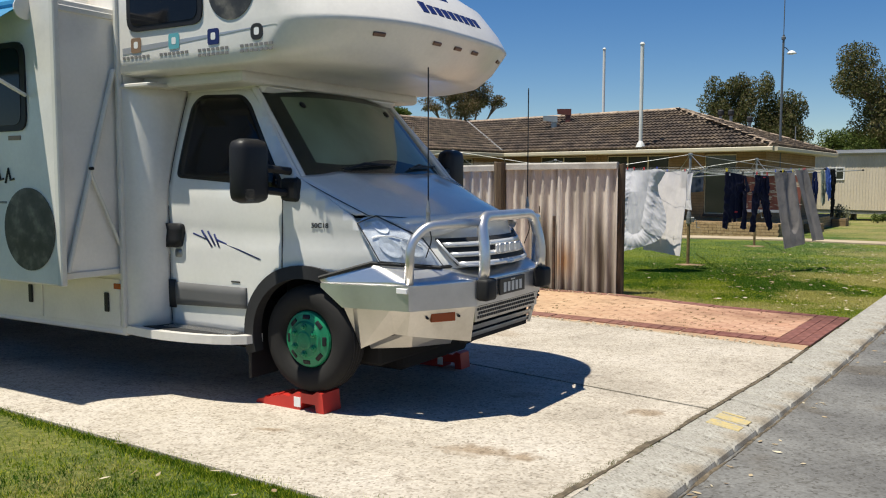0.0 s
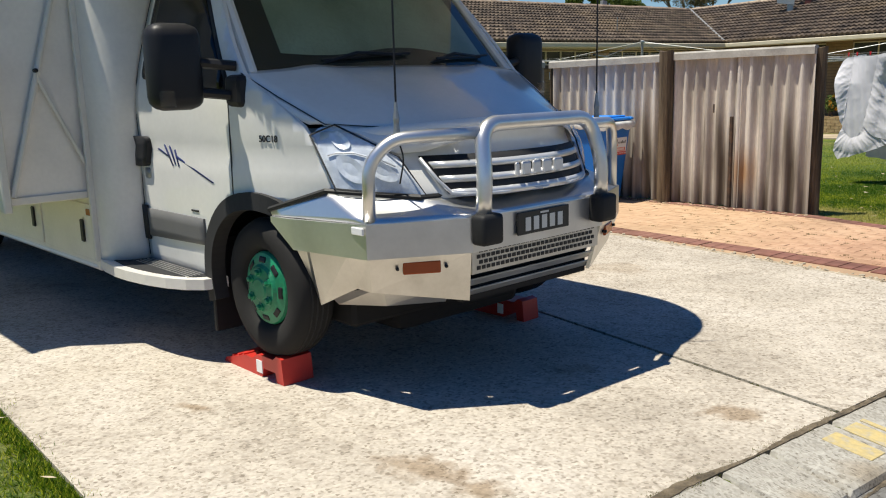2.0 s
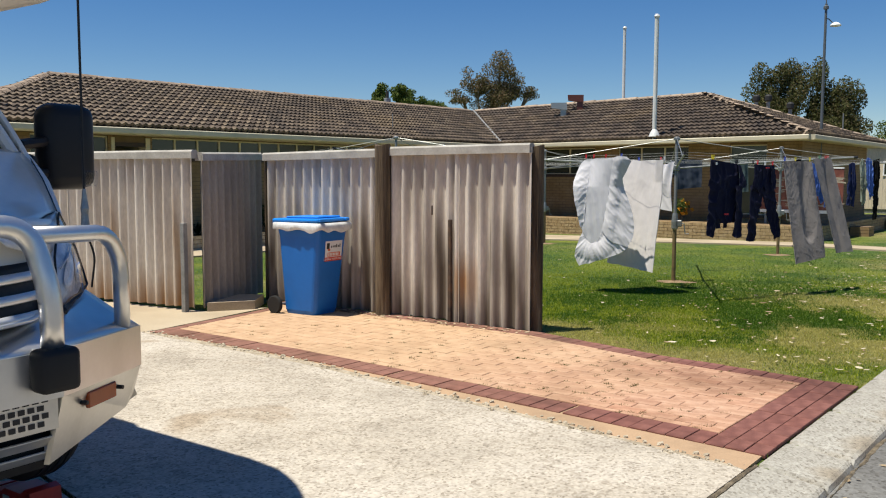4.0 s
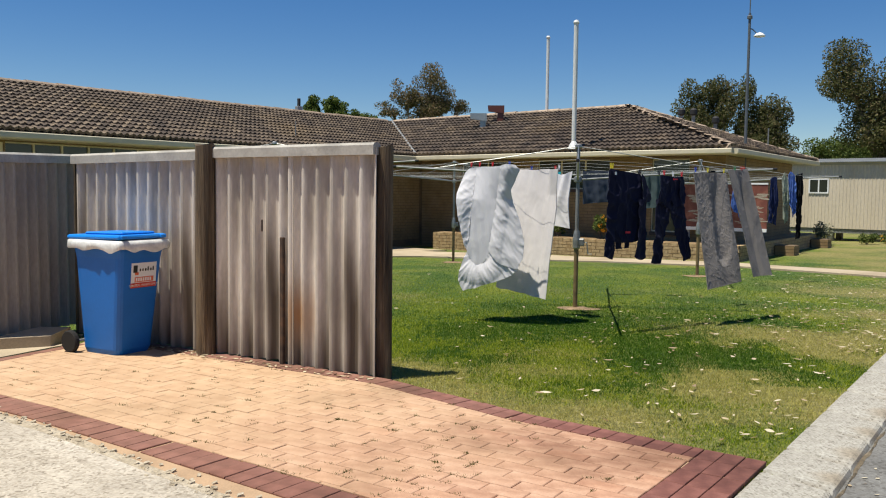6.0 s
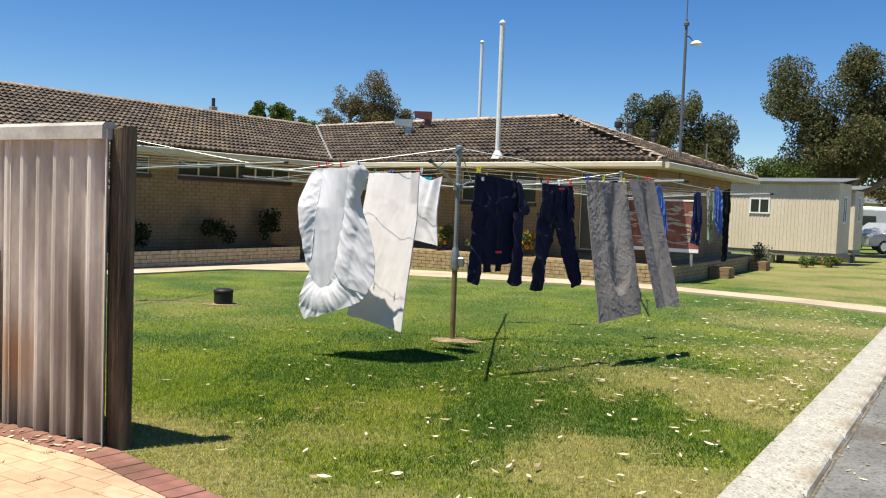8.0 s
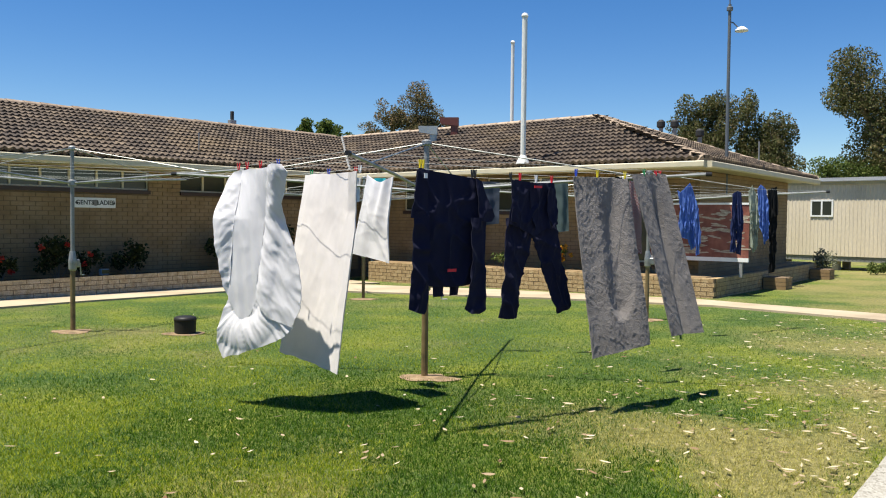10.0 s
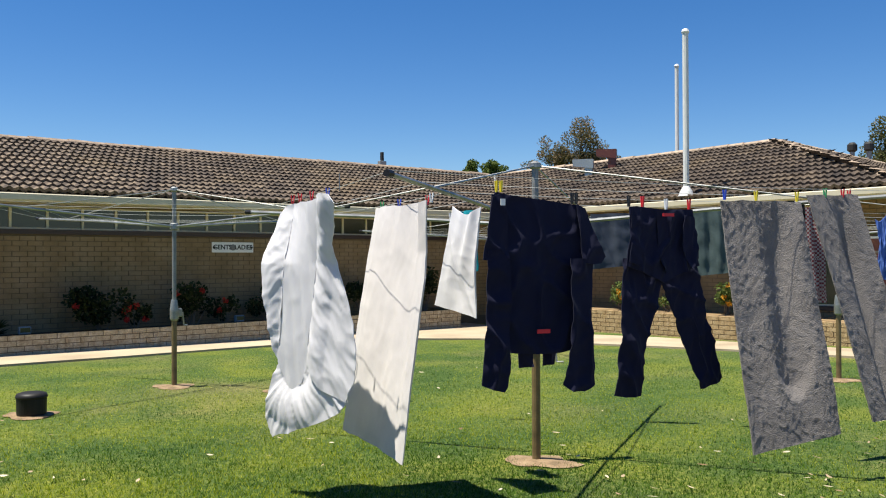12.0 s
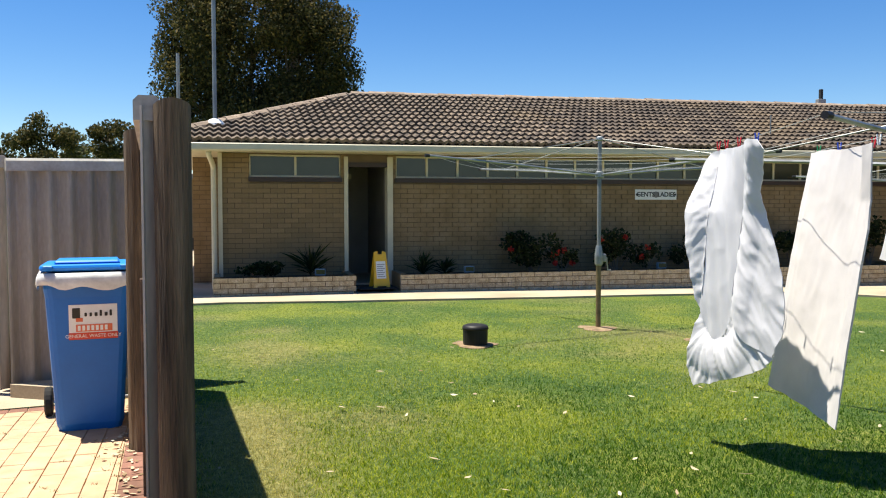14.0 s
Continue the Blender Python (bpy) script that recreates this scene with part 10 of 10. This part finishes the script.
# painted board leaning on the platform
mural = thing("painted_board", at_building(15.9, -8.6, 0.62), "red-brown painted board with pale patches and white edges", "board")
part("panel", box_bm(0.0, 0.03, -1.05, 1.0, 0.06, 1.12), "mural_red", mural)
r_ = random.Random(9)
for k in range(60):
    y, z = r_.uniform(-0.95, 0.75), 0.14 + 0.85 * r_.random()
    w, h = r_.uniform(0.06, 0.26), r_.uniform(0.012, 0.04)
    bm = prism_bm([(w * math.cos(a) * r_.uniform(0.75, 1.1), h * math.sin(a) * r_.uniform(0.7, 1.2)) for a in [j * math.pi / 5 for j in range(10)]], 0, 0.002)
    part("painted_patch", bm, "mural_pale", mural).matrix_basis = Matrix.Translation((-0.0015, y, z)) @ Matrix.Rotation(radians(-90), 4, "Z") @ Matrix.Rotation(radians(90), 4, "X") @ Matrix.Rotation(r_.uniform(-0.2, 0.2), 4, "Z")
part("edge_strip", box_bm(-0.01, 0.035, -1.05, 1.0, 1.12, 1.16), "white_paint", mural)
part("edge_strip", box_bm(-0.01, 0.035, -1.05, 1.0, -0.02, 0.06), "white_paint", mural)
for y in (-0.9, 0.85):
    part("leg", box_bm(0.0, 0.04, y - 0.03, y + 0.03, -0.325, -0.02), "galv_dull", mural)

# plants before the cabin
for x, y, w, h, mat, lab, sd in ((13.2, 33.4, 0.45, 0.8, "grey_leaf", "grey twiggy bush before a cabin", 61), (15.1, 34.6, 0.35, 0.35, "green_leaf", "low green plant beside a cabin", 62), (16.0, 34.9, 0.4, 0.35, "petal_orange", "low yellowish plant beside a cabin", 63)):
    t = thing("bush", Matrix.Translation((x, y, ground_z(x, y) - 0.02)), lab, "bush", "garden plants")
    r_ = random.Random(sd)
    cl = [(r_.uniform(-w, w) * 0.6, r_.uniform(-w, w) * 0.6, h * r_.uniform(0.35, 0.8), w * 0.45, w * 0.45, h * 0.3) for _ in range(7)]
    bm = bmesh.new()
    for c in cl:
        tube_bm([(0, 0, 0), (c[0] * 0.6, c[1] * 0.6, c[2] * 0.6), c[:3]], 0.012, 5, bm=bm, taper=0.004)
    part("stem", bm, "bark", t)
    leaf_cloud("foliage", cl, 900, 0.07, "green_leaf" if mat == "petal_orange" else mat, sd, t, flat=0.5)
    if mat == "petal_orange":
        leaf_cloud("blossom", cl, 90, 0.05, mat, sd, t, flat=1.0)

# far wing of the place beyond the corner of the building
far_wing = thing("far_building", Matrix.Translation((-21.0, 24.6, 0)) @ Matrix.Rotation(radians(62.5), 4, "Z"), "far low brick wall under a pale roof edge", "building")
part("wall", box_bm(-5, 7, 0, 0.25, -0.2, 2.3), "brick_joined", far_wing)
part("roof", box_bm(-5.4, 7.4, -0.5, 4, 2.3, 2.5, 0.03), "galv_dull", far_wing)
part("window", box_bm(-1.5, 0.6, -0.03, 0.02, 1.0, 1.9), "glass_dark", far_wing)
part("plinth", box_bm(-5, 7, -0.08, 0.0, -0.2, 0.35), "brown_sill", far_wing)
# ---- grass, fallen leaves and weeds ----
def inside(pts, poly):
    """Which of the points lie in the outline."""
    x, y = pts[:, 0], pts[:, 1]
    res = np.zeros(len(pts), bool)
    for (x0, y0), (x1, y1) in zip(poly, poly[1:] + poly[:1]):
        if y0 != y1:
            cond = (y0 > y) != (y1 > y)
            res ^= cond & (x < (x1 - x0) * (y - y0) / (y1 - y0) + x0)
    return res


PAVE_OUT = [(3.46, 8.53), (4.61, 10.52), (3.34, 11.38), (2.31, 12.28), (-0.8, 13.9), (-0.79, 13.42), (-1.47, 11.72), (0.45, 10.62)]
ROAD_OUT = [kpt(-40, -14), kpt(80, -14), kpt(80, 0.0), kpt(-40, 0.0)]


def b_out(pts):
    c, s_ = math.cos(radians(B_WAY)), math.sin(radians(B_WAY))
    return [(B_O[0] + c * a - s_ * b, B_O[1] + s_ * a + c * b) for a, b in pts]


HARD = [near_pour, far_pour, rear_slab, PAVE_OUT, ROAD_OUT, path_w, path_n, b_out([(-0.2, 0.0), (15.1, 0.0), (15.1, -9.3), (25, -9.3), (25, 10), (-0.2, 10)]), [fpt(-0.1, 0.16), fpt(4, 0.16), fpt(4, -0.16), fpt(-0.1, -0.16)]]
g_rng = np.random.default_rng(8)
GX, GY, GS = -9.0, -2.0, 0.2
dry_grid = np.array([[dryness(GX + i * GS, GY + j * GS) for j in range(180)] for i in range(140)])
tone_grid = np.array([[noise.noise(((GX + i * GS) * 0.8, (GY + j * GS) * 0.8, 5.5)) + 0.5 * noise.noise(((GX + i * GS) * 2.2, (GY + j * GS) * 2.2, 1.5)) for j in range(180)] for i in range(140)])
z_grid = np.array([[ground_z(GX + i * GS, GY + j * GS) for j in range(180)] for i in range(140)])


def look_up(grid, p):
    i = np.clip(((p[:, 0] - GX) / GS + 0.5).astype(int), 0, 139)
    j = np.clip(((p[:, 1] - GY) / GS + 0.5).astype(int), 0, 179)
    return grid[i, j]


def on_lawn(p):
    ok = np.ones(len(p), bool)
    for h in HARD:
        ok &= ~inside(p, h)
    return ok


def blades(name, p, mat, length, width, label):
    n = len(p)
    z = look_up(z_grid, p) - 0.022
    a = g_rng.uniform(0, 2 * math.pi, n)
    lean = g_rng.uniform(0.25, 1.1, n)
    L = length * g_rng.uniform(0.5, 1.3, n)
    w = width * g_rng.uniform(0.7, 1.3, n)
    b = g_rng.uniform(0, 2 * math.pi, n)
    base = np.stack([p[:, 0], p[:, 1], z], 1)
    side = np.stack([np.cos(a) * w, np.sin(a) * w, np.zeros(n)], 1)
    tip = np.stack([np.cos(b) * L * np.sin(lean), np.sin(b) * L * np.sin(lean), L * np.cos(lean)], 1)
    v = np.stack([base - side, base + side, base + tip], 1).reshape(-1, 3)
    me = bpy.data.meshes.new(name)
    me.vertices.add(3 * n)
    me.vertices.foreach_set("co", v.ravel())
    me.loops.add(3 * n)
    me.loops.foreach_set("vertex_index", np.arange(3 * n, dtype=np.int32))
    me.polygons.add(n)
    me.polygons.foreach_set("loop_start", np.arange(n, dtype=np.int32) * 3)
    me.update()
    me.materials.append(MAT[mat])
    return tagged(new(name, me), label, "grass", kind="stuff")


def scatter(n, centre, spread, box):
    """Points thinning out with distance from a centre."""
    r = spread * np.sqrt(-np.log(1 - g_rng.uniform(0, 0.98, n)))
    a = g_rng.uniform(0, 2 * math.pi, n)
    p = np.stack([centre[0] + r * np.cos(a), centre[1] + r * np.sin(a)], 1)
    return p[(p[:, 0] > box[0]) & (p[:, 0] < box[1]) & (p[:, 1] > box[2]) & (p[:, 1] < box[3])]


WHOLE = (-8.5, 18.0, -1.5, 33.0)
pts = np.concatenate([scatter(260000, (3.6, 13.2), 2.9, WHOLE), scatter(200000, (4.0, 16.0), 6.5, WHOLE), scatter(90000, (-0.9, 3.2), 1.3, WHOLE), scatter(40000, (7.0, 14.0), 3.0, WHOLE)])
pts = pts[on_lawn(pts)]
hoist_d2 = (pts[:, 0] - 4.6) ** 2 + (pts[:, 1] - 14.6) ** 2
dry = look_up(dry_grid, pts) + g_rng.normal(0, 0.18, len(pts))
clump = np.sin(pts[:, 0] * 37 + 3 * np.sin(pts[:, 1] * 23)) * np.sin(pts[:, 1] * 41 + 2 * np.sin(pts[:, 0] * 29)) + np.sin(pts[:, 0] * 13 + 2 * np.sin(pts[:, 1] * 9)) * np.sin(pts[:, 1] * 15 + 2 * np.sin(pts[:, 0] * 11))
# blade tone: random clumps, lowered in front of the hoist, raised towards -x
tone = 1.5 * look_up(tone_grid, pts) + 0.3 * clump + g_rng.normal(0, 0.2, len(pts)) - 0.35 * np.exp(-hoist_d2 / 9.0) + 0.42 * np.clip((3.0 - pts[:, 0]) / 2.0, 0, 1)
green = dry < 0.5
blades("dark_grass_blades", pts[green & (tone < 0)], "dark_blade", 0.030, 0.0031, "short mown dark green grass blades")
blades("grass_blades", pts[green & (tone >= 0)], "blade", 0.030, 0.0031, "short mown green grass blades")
blades("dry_grass_blades", pts[~green], "straw", 0.026, 0.0026, "short dry straw-coloured grass blades")


def flat_leaves(name, p, mat, length, width, lift, label, category):
    """Curled dry leaves lying about: each of four faces bent along its rib."""
    n = len(p)
    z = look_up(z_grid, p) + lift
    a = g_rng.uniform(0, 2 * math.pi, n)
    L, W = length * g_rng.uniform(0.6, 1.5, n), width * g_rng.uniform(0.7, 1.4, n)
    curl = g_rng.uniform(-0.1, 0.35, n)
    tilt = g_rng.normal(0, 0.25, n)
    rows = []
    for u, k in ((-0.5, 0.15), (-0.17, 1.0), (0.17, 0.85), (0.5, 0.05)):
        for s_ in (-1, 1):
            x = u * L
            y = s_ * k * W * 0.5 + 0.25 * (u * u) * L * curl
            h = L * curl * (u * u) * 0.8 + s_ * k * W * 0.5 * tilt + np.abs(tilt) * W * 0.4
            rows.append(np.stack([p[:, 0] + np.cos(a) * x - np.sin(a) * y, p[:, 1] + np.sin(a) * x + np.cos(a) * y, z + h], 1))
    v = np.stack(rows, 1).reshape(-1, 3)
    q = np.array([(0, 1, 3, 2), (2, 3, 5, 4), (4, 5, 7, 6)])
    f = (q[None] + np.arange(n)[:, None, None] * 8).reshape(-1, 4)
    me = bpy.data.meshes.new(name)
    me.from_pydata(v.tolist(), [], f.tolist())
    me.materials.append(MAT[mat])
    return tagged(new(name, me), label, category, kind="stuff")


lp = np.concatenate([scatter(260, (3.5, 14.5), 4.5, WHOLE), np.array([kpt(g_rng.uniform(3, 19), abs(g_rng.normal(0, 1.6)) + 0.05) for _ in range(420)]), np.array([kpt(g_rng.uniform(9, 17), abs(g_rng.normal(0.8, 0.9)) + 0.05) for _ in range(420)]), scatter(70, (-0.9, 3.3), 0.9, WHOLE)])
lp = lp[on_lawn(lp)]
flat_leaves("fallen_leaves", lp, "dead_leaf", 0.066, 0.017, 0.012, "dry fallen gum leaves on the lawn", "leaves")
lp = np.array([kpt(g_rng.uniform(-3, 20), -0.385 - abs(g_rng.normal(0, 0.12))) for _ in range(120)] + [kpt(g_rng.uniform(3, 12), -0.6 - abs(g_rng.normal(0, 1.0))) for _ in range(40)])
flat_leaves("gutter_litter", lp, "dead_leaf", 0.045, 0.017, -0.073, "dry leaf litter along the kerb", "leaves")
lp = np.concatenate([np.array([fpt(g_rng.uniform(0, 3.7), g_rng.normal(-0.13, 0.04)) for _ in range(150)]), np.array([fpt(2.0 + g_rng.normal(0, 0.18), g_rng.normal(-0.16, 0.08)) for _ in range(60)])])
flat_leaves("fence_litter", lp, "dead_leaf", 0.04, 0.018, 0.018, "dry leaf litter at the foot of the fence", "leaves")


def weeds(spots):
    """Small tufts of creeping weed."""
    n = len(spots)
    k = 26
    p = np.repeat(np.array([s[:2] for s in spots]), k, 0) + g_rng.normal(0, 1, (n * k, 2)) * np.repeat(np.array([s[2] for s in spots]), k)[:, None] * np.array([1.0, 0.6])
    return p


jw = [(*(J0 + jd * g_rng.uniform(0, 5.5) + jn * g_rng.normal(0, 0.004)), 0.009) for _ in range(120)]
blades("joint_weeds", weeds(jw), "weed", 0.009, 0.003, "low weeds along the drive's joint").location = (0, 0, 0.012)
kw = [(*kpt(g_rng.uniform(-3.2, -0.9), g_rng.normal(0.014, 0.014)), 0.016) for _ in range(330)] + [(*kpt(g_rng.uniform(-0.9, 2.4), g_rng.normal(0.012, 0.012)), 0.01) for _ in range(120)]
blades("kerb_weeds", weeds(kw), "weed", 0.017, 0.003, "weeds and dirt along the kerb's edge").location = (0, 0, 0.012)

edge_a, edge_b = np.array([0.88, 4.13]), np.array([-0.16, 4.12])
edge_c = np.array([-9.0, 9.16])
along_edge = np.concatenate([edge_a + (edge_b - edge_a) * g_rng.uniform(0, 1, (2500, 1)), edge_b + (edge_c - edge_b) * g_rng.uniform(0, 1, (16000, 1)) ** 1.4])
ragged = np.array([0.05 * noise.noise((x * 3.0, y * 3.0, 4.0)) + 0.03 * noise.noise((x * 14.0, y * 14.0, 7.0)) for x, y in along_edge])[:, None]
along_edge = along_edge + np.array([-0.49, -0.87]) * (g_rng.normal(0.02, 0.035, (len(along_edge), 1)) - ragged)
blades("edge_grass", along_edge[::2], "blade", 0.036, 0.0032, "ragged grass that overhangs the drive's edge")
blades("dark_edge_grass", along_edge[1::2], "dark_blade", 0.036, 0.0032, "dark ragged grass that overhangs the drive's edge")

# rubble along the broken edge of the drive
st = random.Random(12)
stones = []
for (x0, y0), (x1, y1), n in (((3.40, 8.60), (0.45, 10.67), 190), ((0.45, 10.67), (-1.5, 11.76), 110)):
    for _ in range(n):
        t, w = st.random(), st.uniform(0.008, 0.03)
        a = st.uniform(0, 3.14)
        x, y = x0 + (x1 - x0) * t + st.gauss(0, 0.03), y0 + (y1 - y0) * t + st.gauss(0, 0.03)
        c, s_ = math.cos(a), math.sin(a)
        stones.append(((x, y, ground_z(x, y) - 0.004), (w * c, w * s_, 0.2 * w), (-w * 0.7 * s_, w * 0.7 * c, 0.1 * w), (0.2 * w, 0.1 * w, w * 0.5)))
tagged(joined_boxes("rubble", stones, "sand", None), "small pale rubble along the broken concrete edge", "rubble", kind="stuff")
# ---- clay paving ----
pavement = tagged(part("pavement", drape_bm(PAVE_OUT, 0.001, 0.1), "sand_joint"), "orange and cream clay brick paving with maroon borders", "pavement", kind="structure")
PV = math.radians(-29.6)
E1, E2 = Vector((math.cos(PV), math.sin(PV))), Vector((-math.sin(PV), math.cos(PV)))
FRONT = [(-1.28, 11.94), (0.27, 11.11), (1.31, 10.48), (2.64, 9.65), (3.9, 8.86)]
BACK = [(4.61, 10.52), (3.34, 11.38), (2.31, 12.28), (-0.8, 13.9)]


def half_plane(a, b, inset=0.0):
    """A line with the inside on its left."""
    a, b = Vector(a), Vector(b)
    d = (b - a).normalized()
    n = Vector((-d.y, d.x))
    return a + n * inset, n


def nearest(line, p):
    best = None
    for a, b in zip(line, line[1:]):
        a, b = Vector(a), Vector(b)
        t = clamp((p - a).dot(b - a) / (b - a).length_squared)
        d = (a.lerp(b, t) - p).length
        if best is None or d < best[0]:
            best = (d, a, b)
    return best[1:]


def clip(poly, plane):
    o, n = plane
    out = []
    for p, q in zip(poly, poly[1:] + poly[:1]):
        dp, dq = (p - o).dot(n), (q - o).dot(n)
        if dp >= 0:
            out.append(p)
        if dp * dq < 0:
            out.append(p.lerp(q, dp / (dp - dq)))
    return out


RIGHT_IN = half_plane(kpt(0, 0.36), kpt(1, 0.36))
LEFT_IN = half_plane((-0.79, 13.42), (-1.47, 11.72), 0.12)


def paver_outlines():
    """Outlines of the field pavers in running bond, cut at the borders, and of the soldier-course borders."""
    PL, PW, J = 0.23, 0.115, 0.004
    o = Vector((-1.28, 11.94)) - E1 * 1.5 - E2 * 0.6
    for r in range(34):
        x = -0.117 if r % 2 else 0.0
        while x < 7:
            c = o + E1 * x + E2 * (r * (PW + J))
            q = [c, c + E1 * PL, c + E1 * PL + E2 * PW, c + E2 * PW]
            mid = (q[0] + q[2]) / 2
            for plane in (half_plane(*nearest(FRONT, mid), 0.004), half_plane(*nearest(BACK, mid), 0.205), RIGHT_IN, LEFT_IN):
                if len(q) > 2:
                    q = clip(q, plane)
            if len(q) > 2:
                area = abs(sum(a.x * b.y - b.x * a.y for a, b in zip(q, q[1:] + q[:1]))) / 2
                if area > 0.002:
                    yield "paver", q
            x += PL + J
    for line, wid, ins in ((FRONT, 0.23, -0.232), (BACK, 0.19, 0.005), ([(-0.79, 13.42), (-1.47, 11.72)], 0.11, 0.005)):
        for a, b in zip(line, line[1:]):
            a, b = Vector(a), Vector(b)
            d = (b - a).normalized()
            n = Vector((-d.y, d.x))
            k, L = 0.0, (b - a).length
            while k < L - 0.04:
                e = min(k + 0.113, L - 0.003)
                q = [a + d * k + n * ins, a + d * e + n * ins, a + d * e + n * (ins + wid), a + d * k + n * (ins + wid)]
                if line is not FRONT or True:
                    q = clip(q, half_plane(kpt(0, 0.008 if line is not FRONT else 0.36), kpt(1, 0.008 if line is not FRONT else 0.36)))
                if line is BACK and len(q) > 2:
                    q = clip(q, RIGHT_IN)
                if len(q) > 2:
                    yield "maroon_paver", q
                k += 0.119
    k = 2.8
    while k < 5.1:
        for o0, o1 in ((0.01, 0.12), (0.126, 0.236), (0.242, 0.352)):
            q = [Vector(kpt(a, b)) for a, b in ((k, o0), (k + 0.228, o0), (k + 0.228, o1), (k, o1))]
            q = [p for p in q][::1]
            q = clip(q, half_plane(*[tuple(p) for p in (Vector(FRONT[-2]), Vector(FRONT[-1]))], -0.23))
            if len(q) > 2:
                q = clip(q, half_plane(*BACK[:2], 0.004))
            if len(q) > 2:
                yield "maroon_paver", q
        k += 0.234


def paver_bm(q, bm=None, z=0.0, m=None):
    """A paver over an outline with chamfered upper edges."""
    bm = bm or bmesh.new()
    c = sum(q, Vector((0, 0))) / len(q)
    s = sum(a.x * b.y - b.x * a.y for a, b in zip(q, q[1:] + q[:1]))
    if s < 0:
        q = q[::-1]
    lo, mi, hi = [], [], []
    for p in q:
        v = (c - p)
        i = p + v.normalized() * min(0.004, v.length * 0.3)
        lo.append(bm.verts.new((p.x, p.y, z - 0.01)))
        mi.append(bm.verts.new((p.x, p.y, z + 0.007)))
        hi.append(bm.verts.new((i.x, i.y, z + 0.011)))
    n = len(q)
    for k in range(n):
        j = (k + 1) % n
        bm.faces.new((lo[k], lo[j], mi[j], mi[k]))
        bm.faces.new((mi[k], mi[j], hi[j], hi[k]))
    bm.faces.new(hi)
    return bm


p_rng = random.Random(3)
outlines = list(paver_outlines())
far_bm = {"paver": bmesh.new(), "maroon_paver": bmesh.new()}
shared = {}
singles = 0
for kind, q in sorted(outlines, key=lambda o: -sum(p.x for p in o[1]) / len(o[1])):
    z = ground_z(q[0].x, q[0].y) + p_rng.uniform(-0.0022, 0.0022)
    if singles < 300:
        c = sum(q, Vector((0, 0))) / len(q)
        d = q[1] - q[0]
        ang = math.atan2(d.y, d.x)
        rot = Matrix.Rotation(-ang, 2)
        loc = [rot @ (p - c) for p in q]
        key = (kind, *[round(v, 2) for p in loc for v in p])
        if key not in shared:
            shared[key] = mesh_from("paver", paver_bm(loc), kind)
        ob = new("paver", shared[key])
        ob.parent = pavement
        ob.matrix_basis = Matrix.Translation((c.x, c.y, z)) @ Matrix.Rotation(ang + p_rng.uniform(-0.006, 0.006), 4, "Z") @ Matrix.Rotation(p_rng.uniform(-0.008, 0.008), 4, "X")
        singles += 1
    else:
        paver_bm(q, far_bm[kind], z)
for kind, bm in far_bm.items():
    ob = part("pavers", bm, kind + "_joined", pavement)
    ob["kind"] = "stuff"

# weeds between the pavers, thicker towards the kerb
pw = []
for _ in range(1500):
    k, q = outlines[p_rng.randrange(len(outlines))]
    i = p_rng.randrange(len(q))
    p = q[i].lerp(q[(i + 1) % len(q)], p_rng.random())
    keep = 0.08 + 0.5 * clamp((p.x - 0.6) / 2.5) * clamp(0.5 + 1.4 * noise.noise((p.x * 1.3, p.y * 1.3, 0)))
    if k == "paver" and p_rng.random() < keep:
        pw.append((p.x, p.y, p_rng.uniform(0.008, 0.022)))
blades("paving_weeds", weeds(pw), "weed", 0.02, 0.0028, "small dry weeds between the pavers").location = (0, 0, 0.026)

# ---- wall bricks beside the doorway ----
brick_shapes = {}
for c, l, z in near_slots:
    key = round(l, 3)
    if key not in brick_shapes:
        brick_shapes[key] = brick_mesh(l, BH)
    ob = new("brick", brick_shapes[key])
    ob.parent = wall_west
    ob.location = (c, WALL_W - 0.006 + p_rng.uniform(-0.0015, 0.0015), z)

# ---- roof tiles at the near end of the west wing ----
for m in tiles_near:
    ob = new("tile", tile_mesh)
    ob.parent = roof
    ob.matrix_basis = m @ Matrix.Rotation(p_rng.uniform(-0.014, 0.014), 4, "X") @ Matrix.Rotation(p_rng.uniform(-0.008, 0.008), 4, "Y")
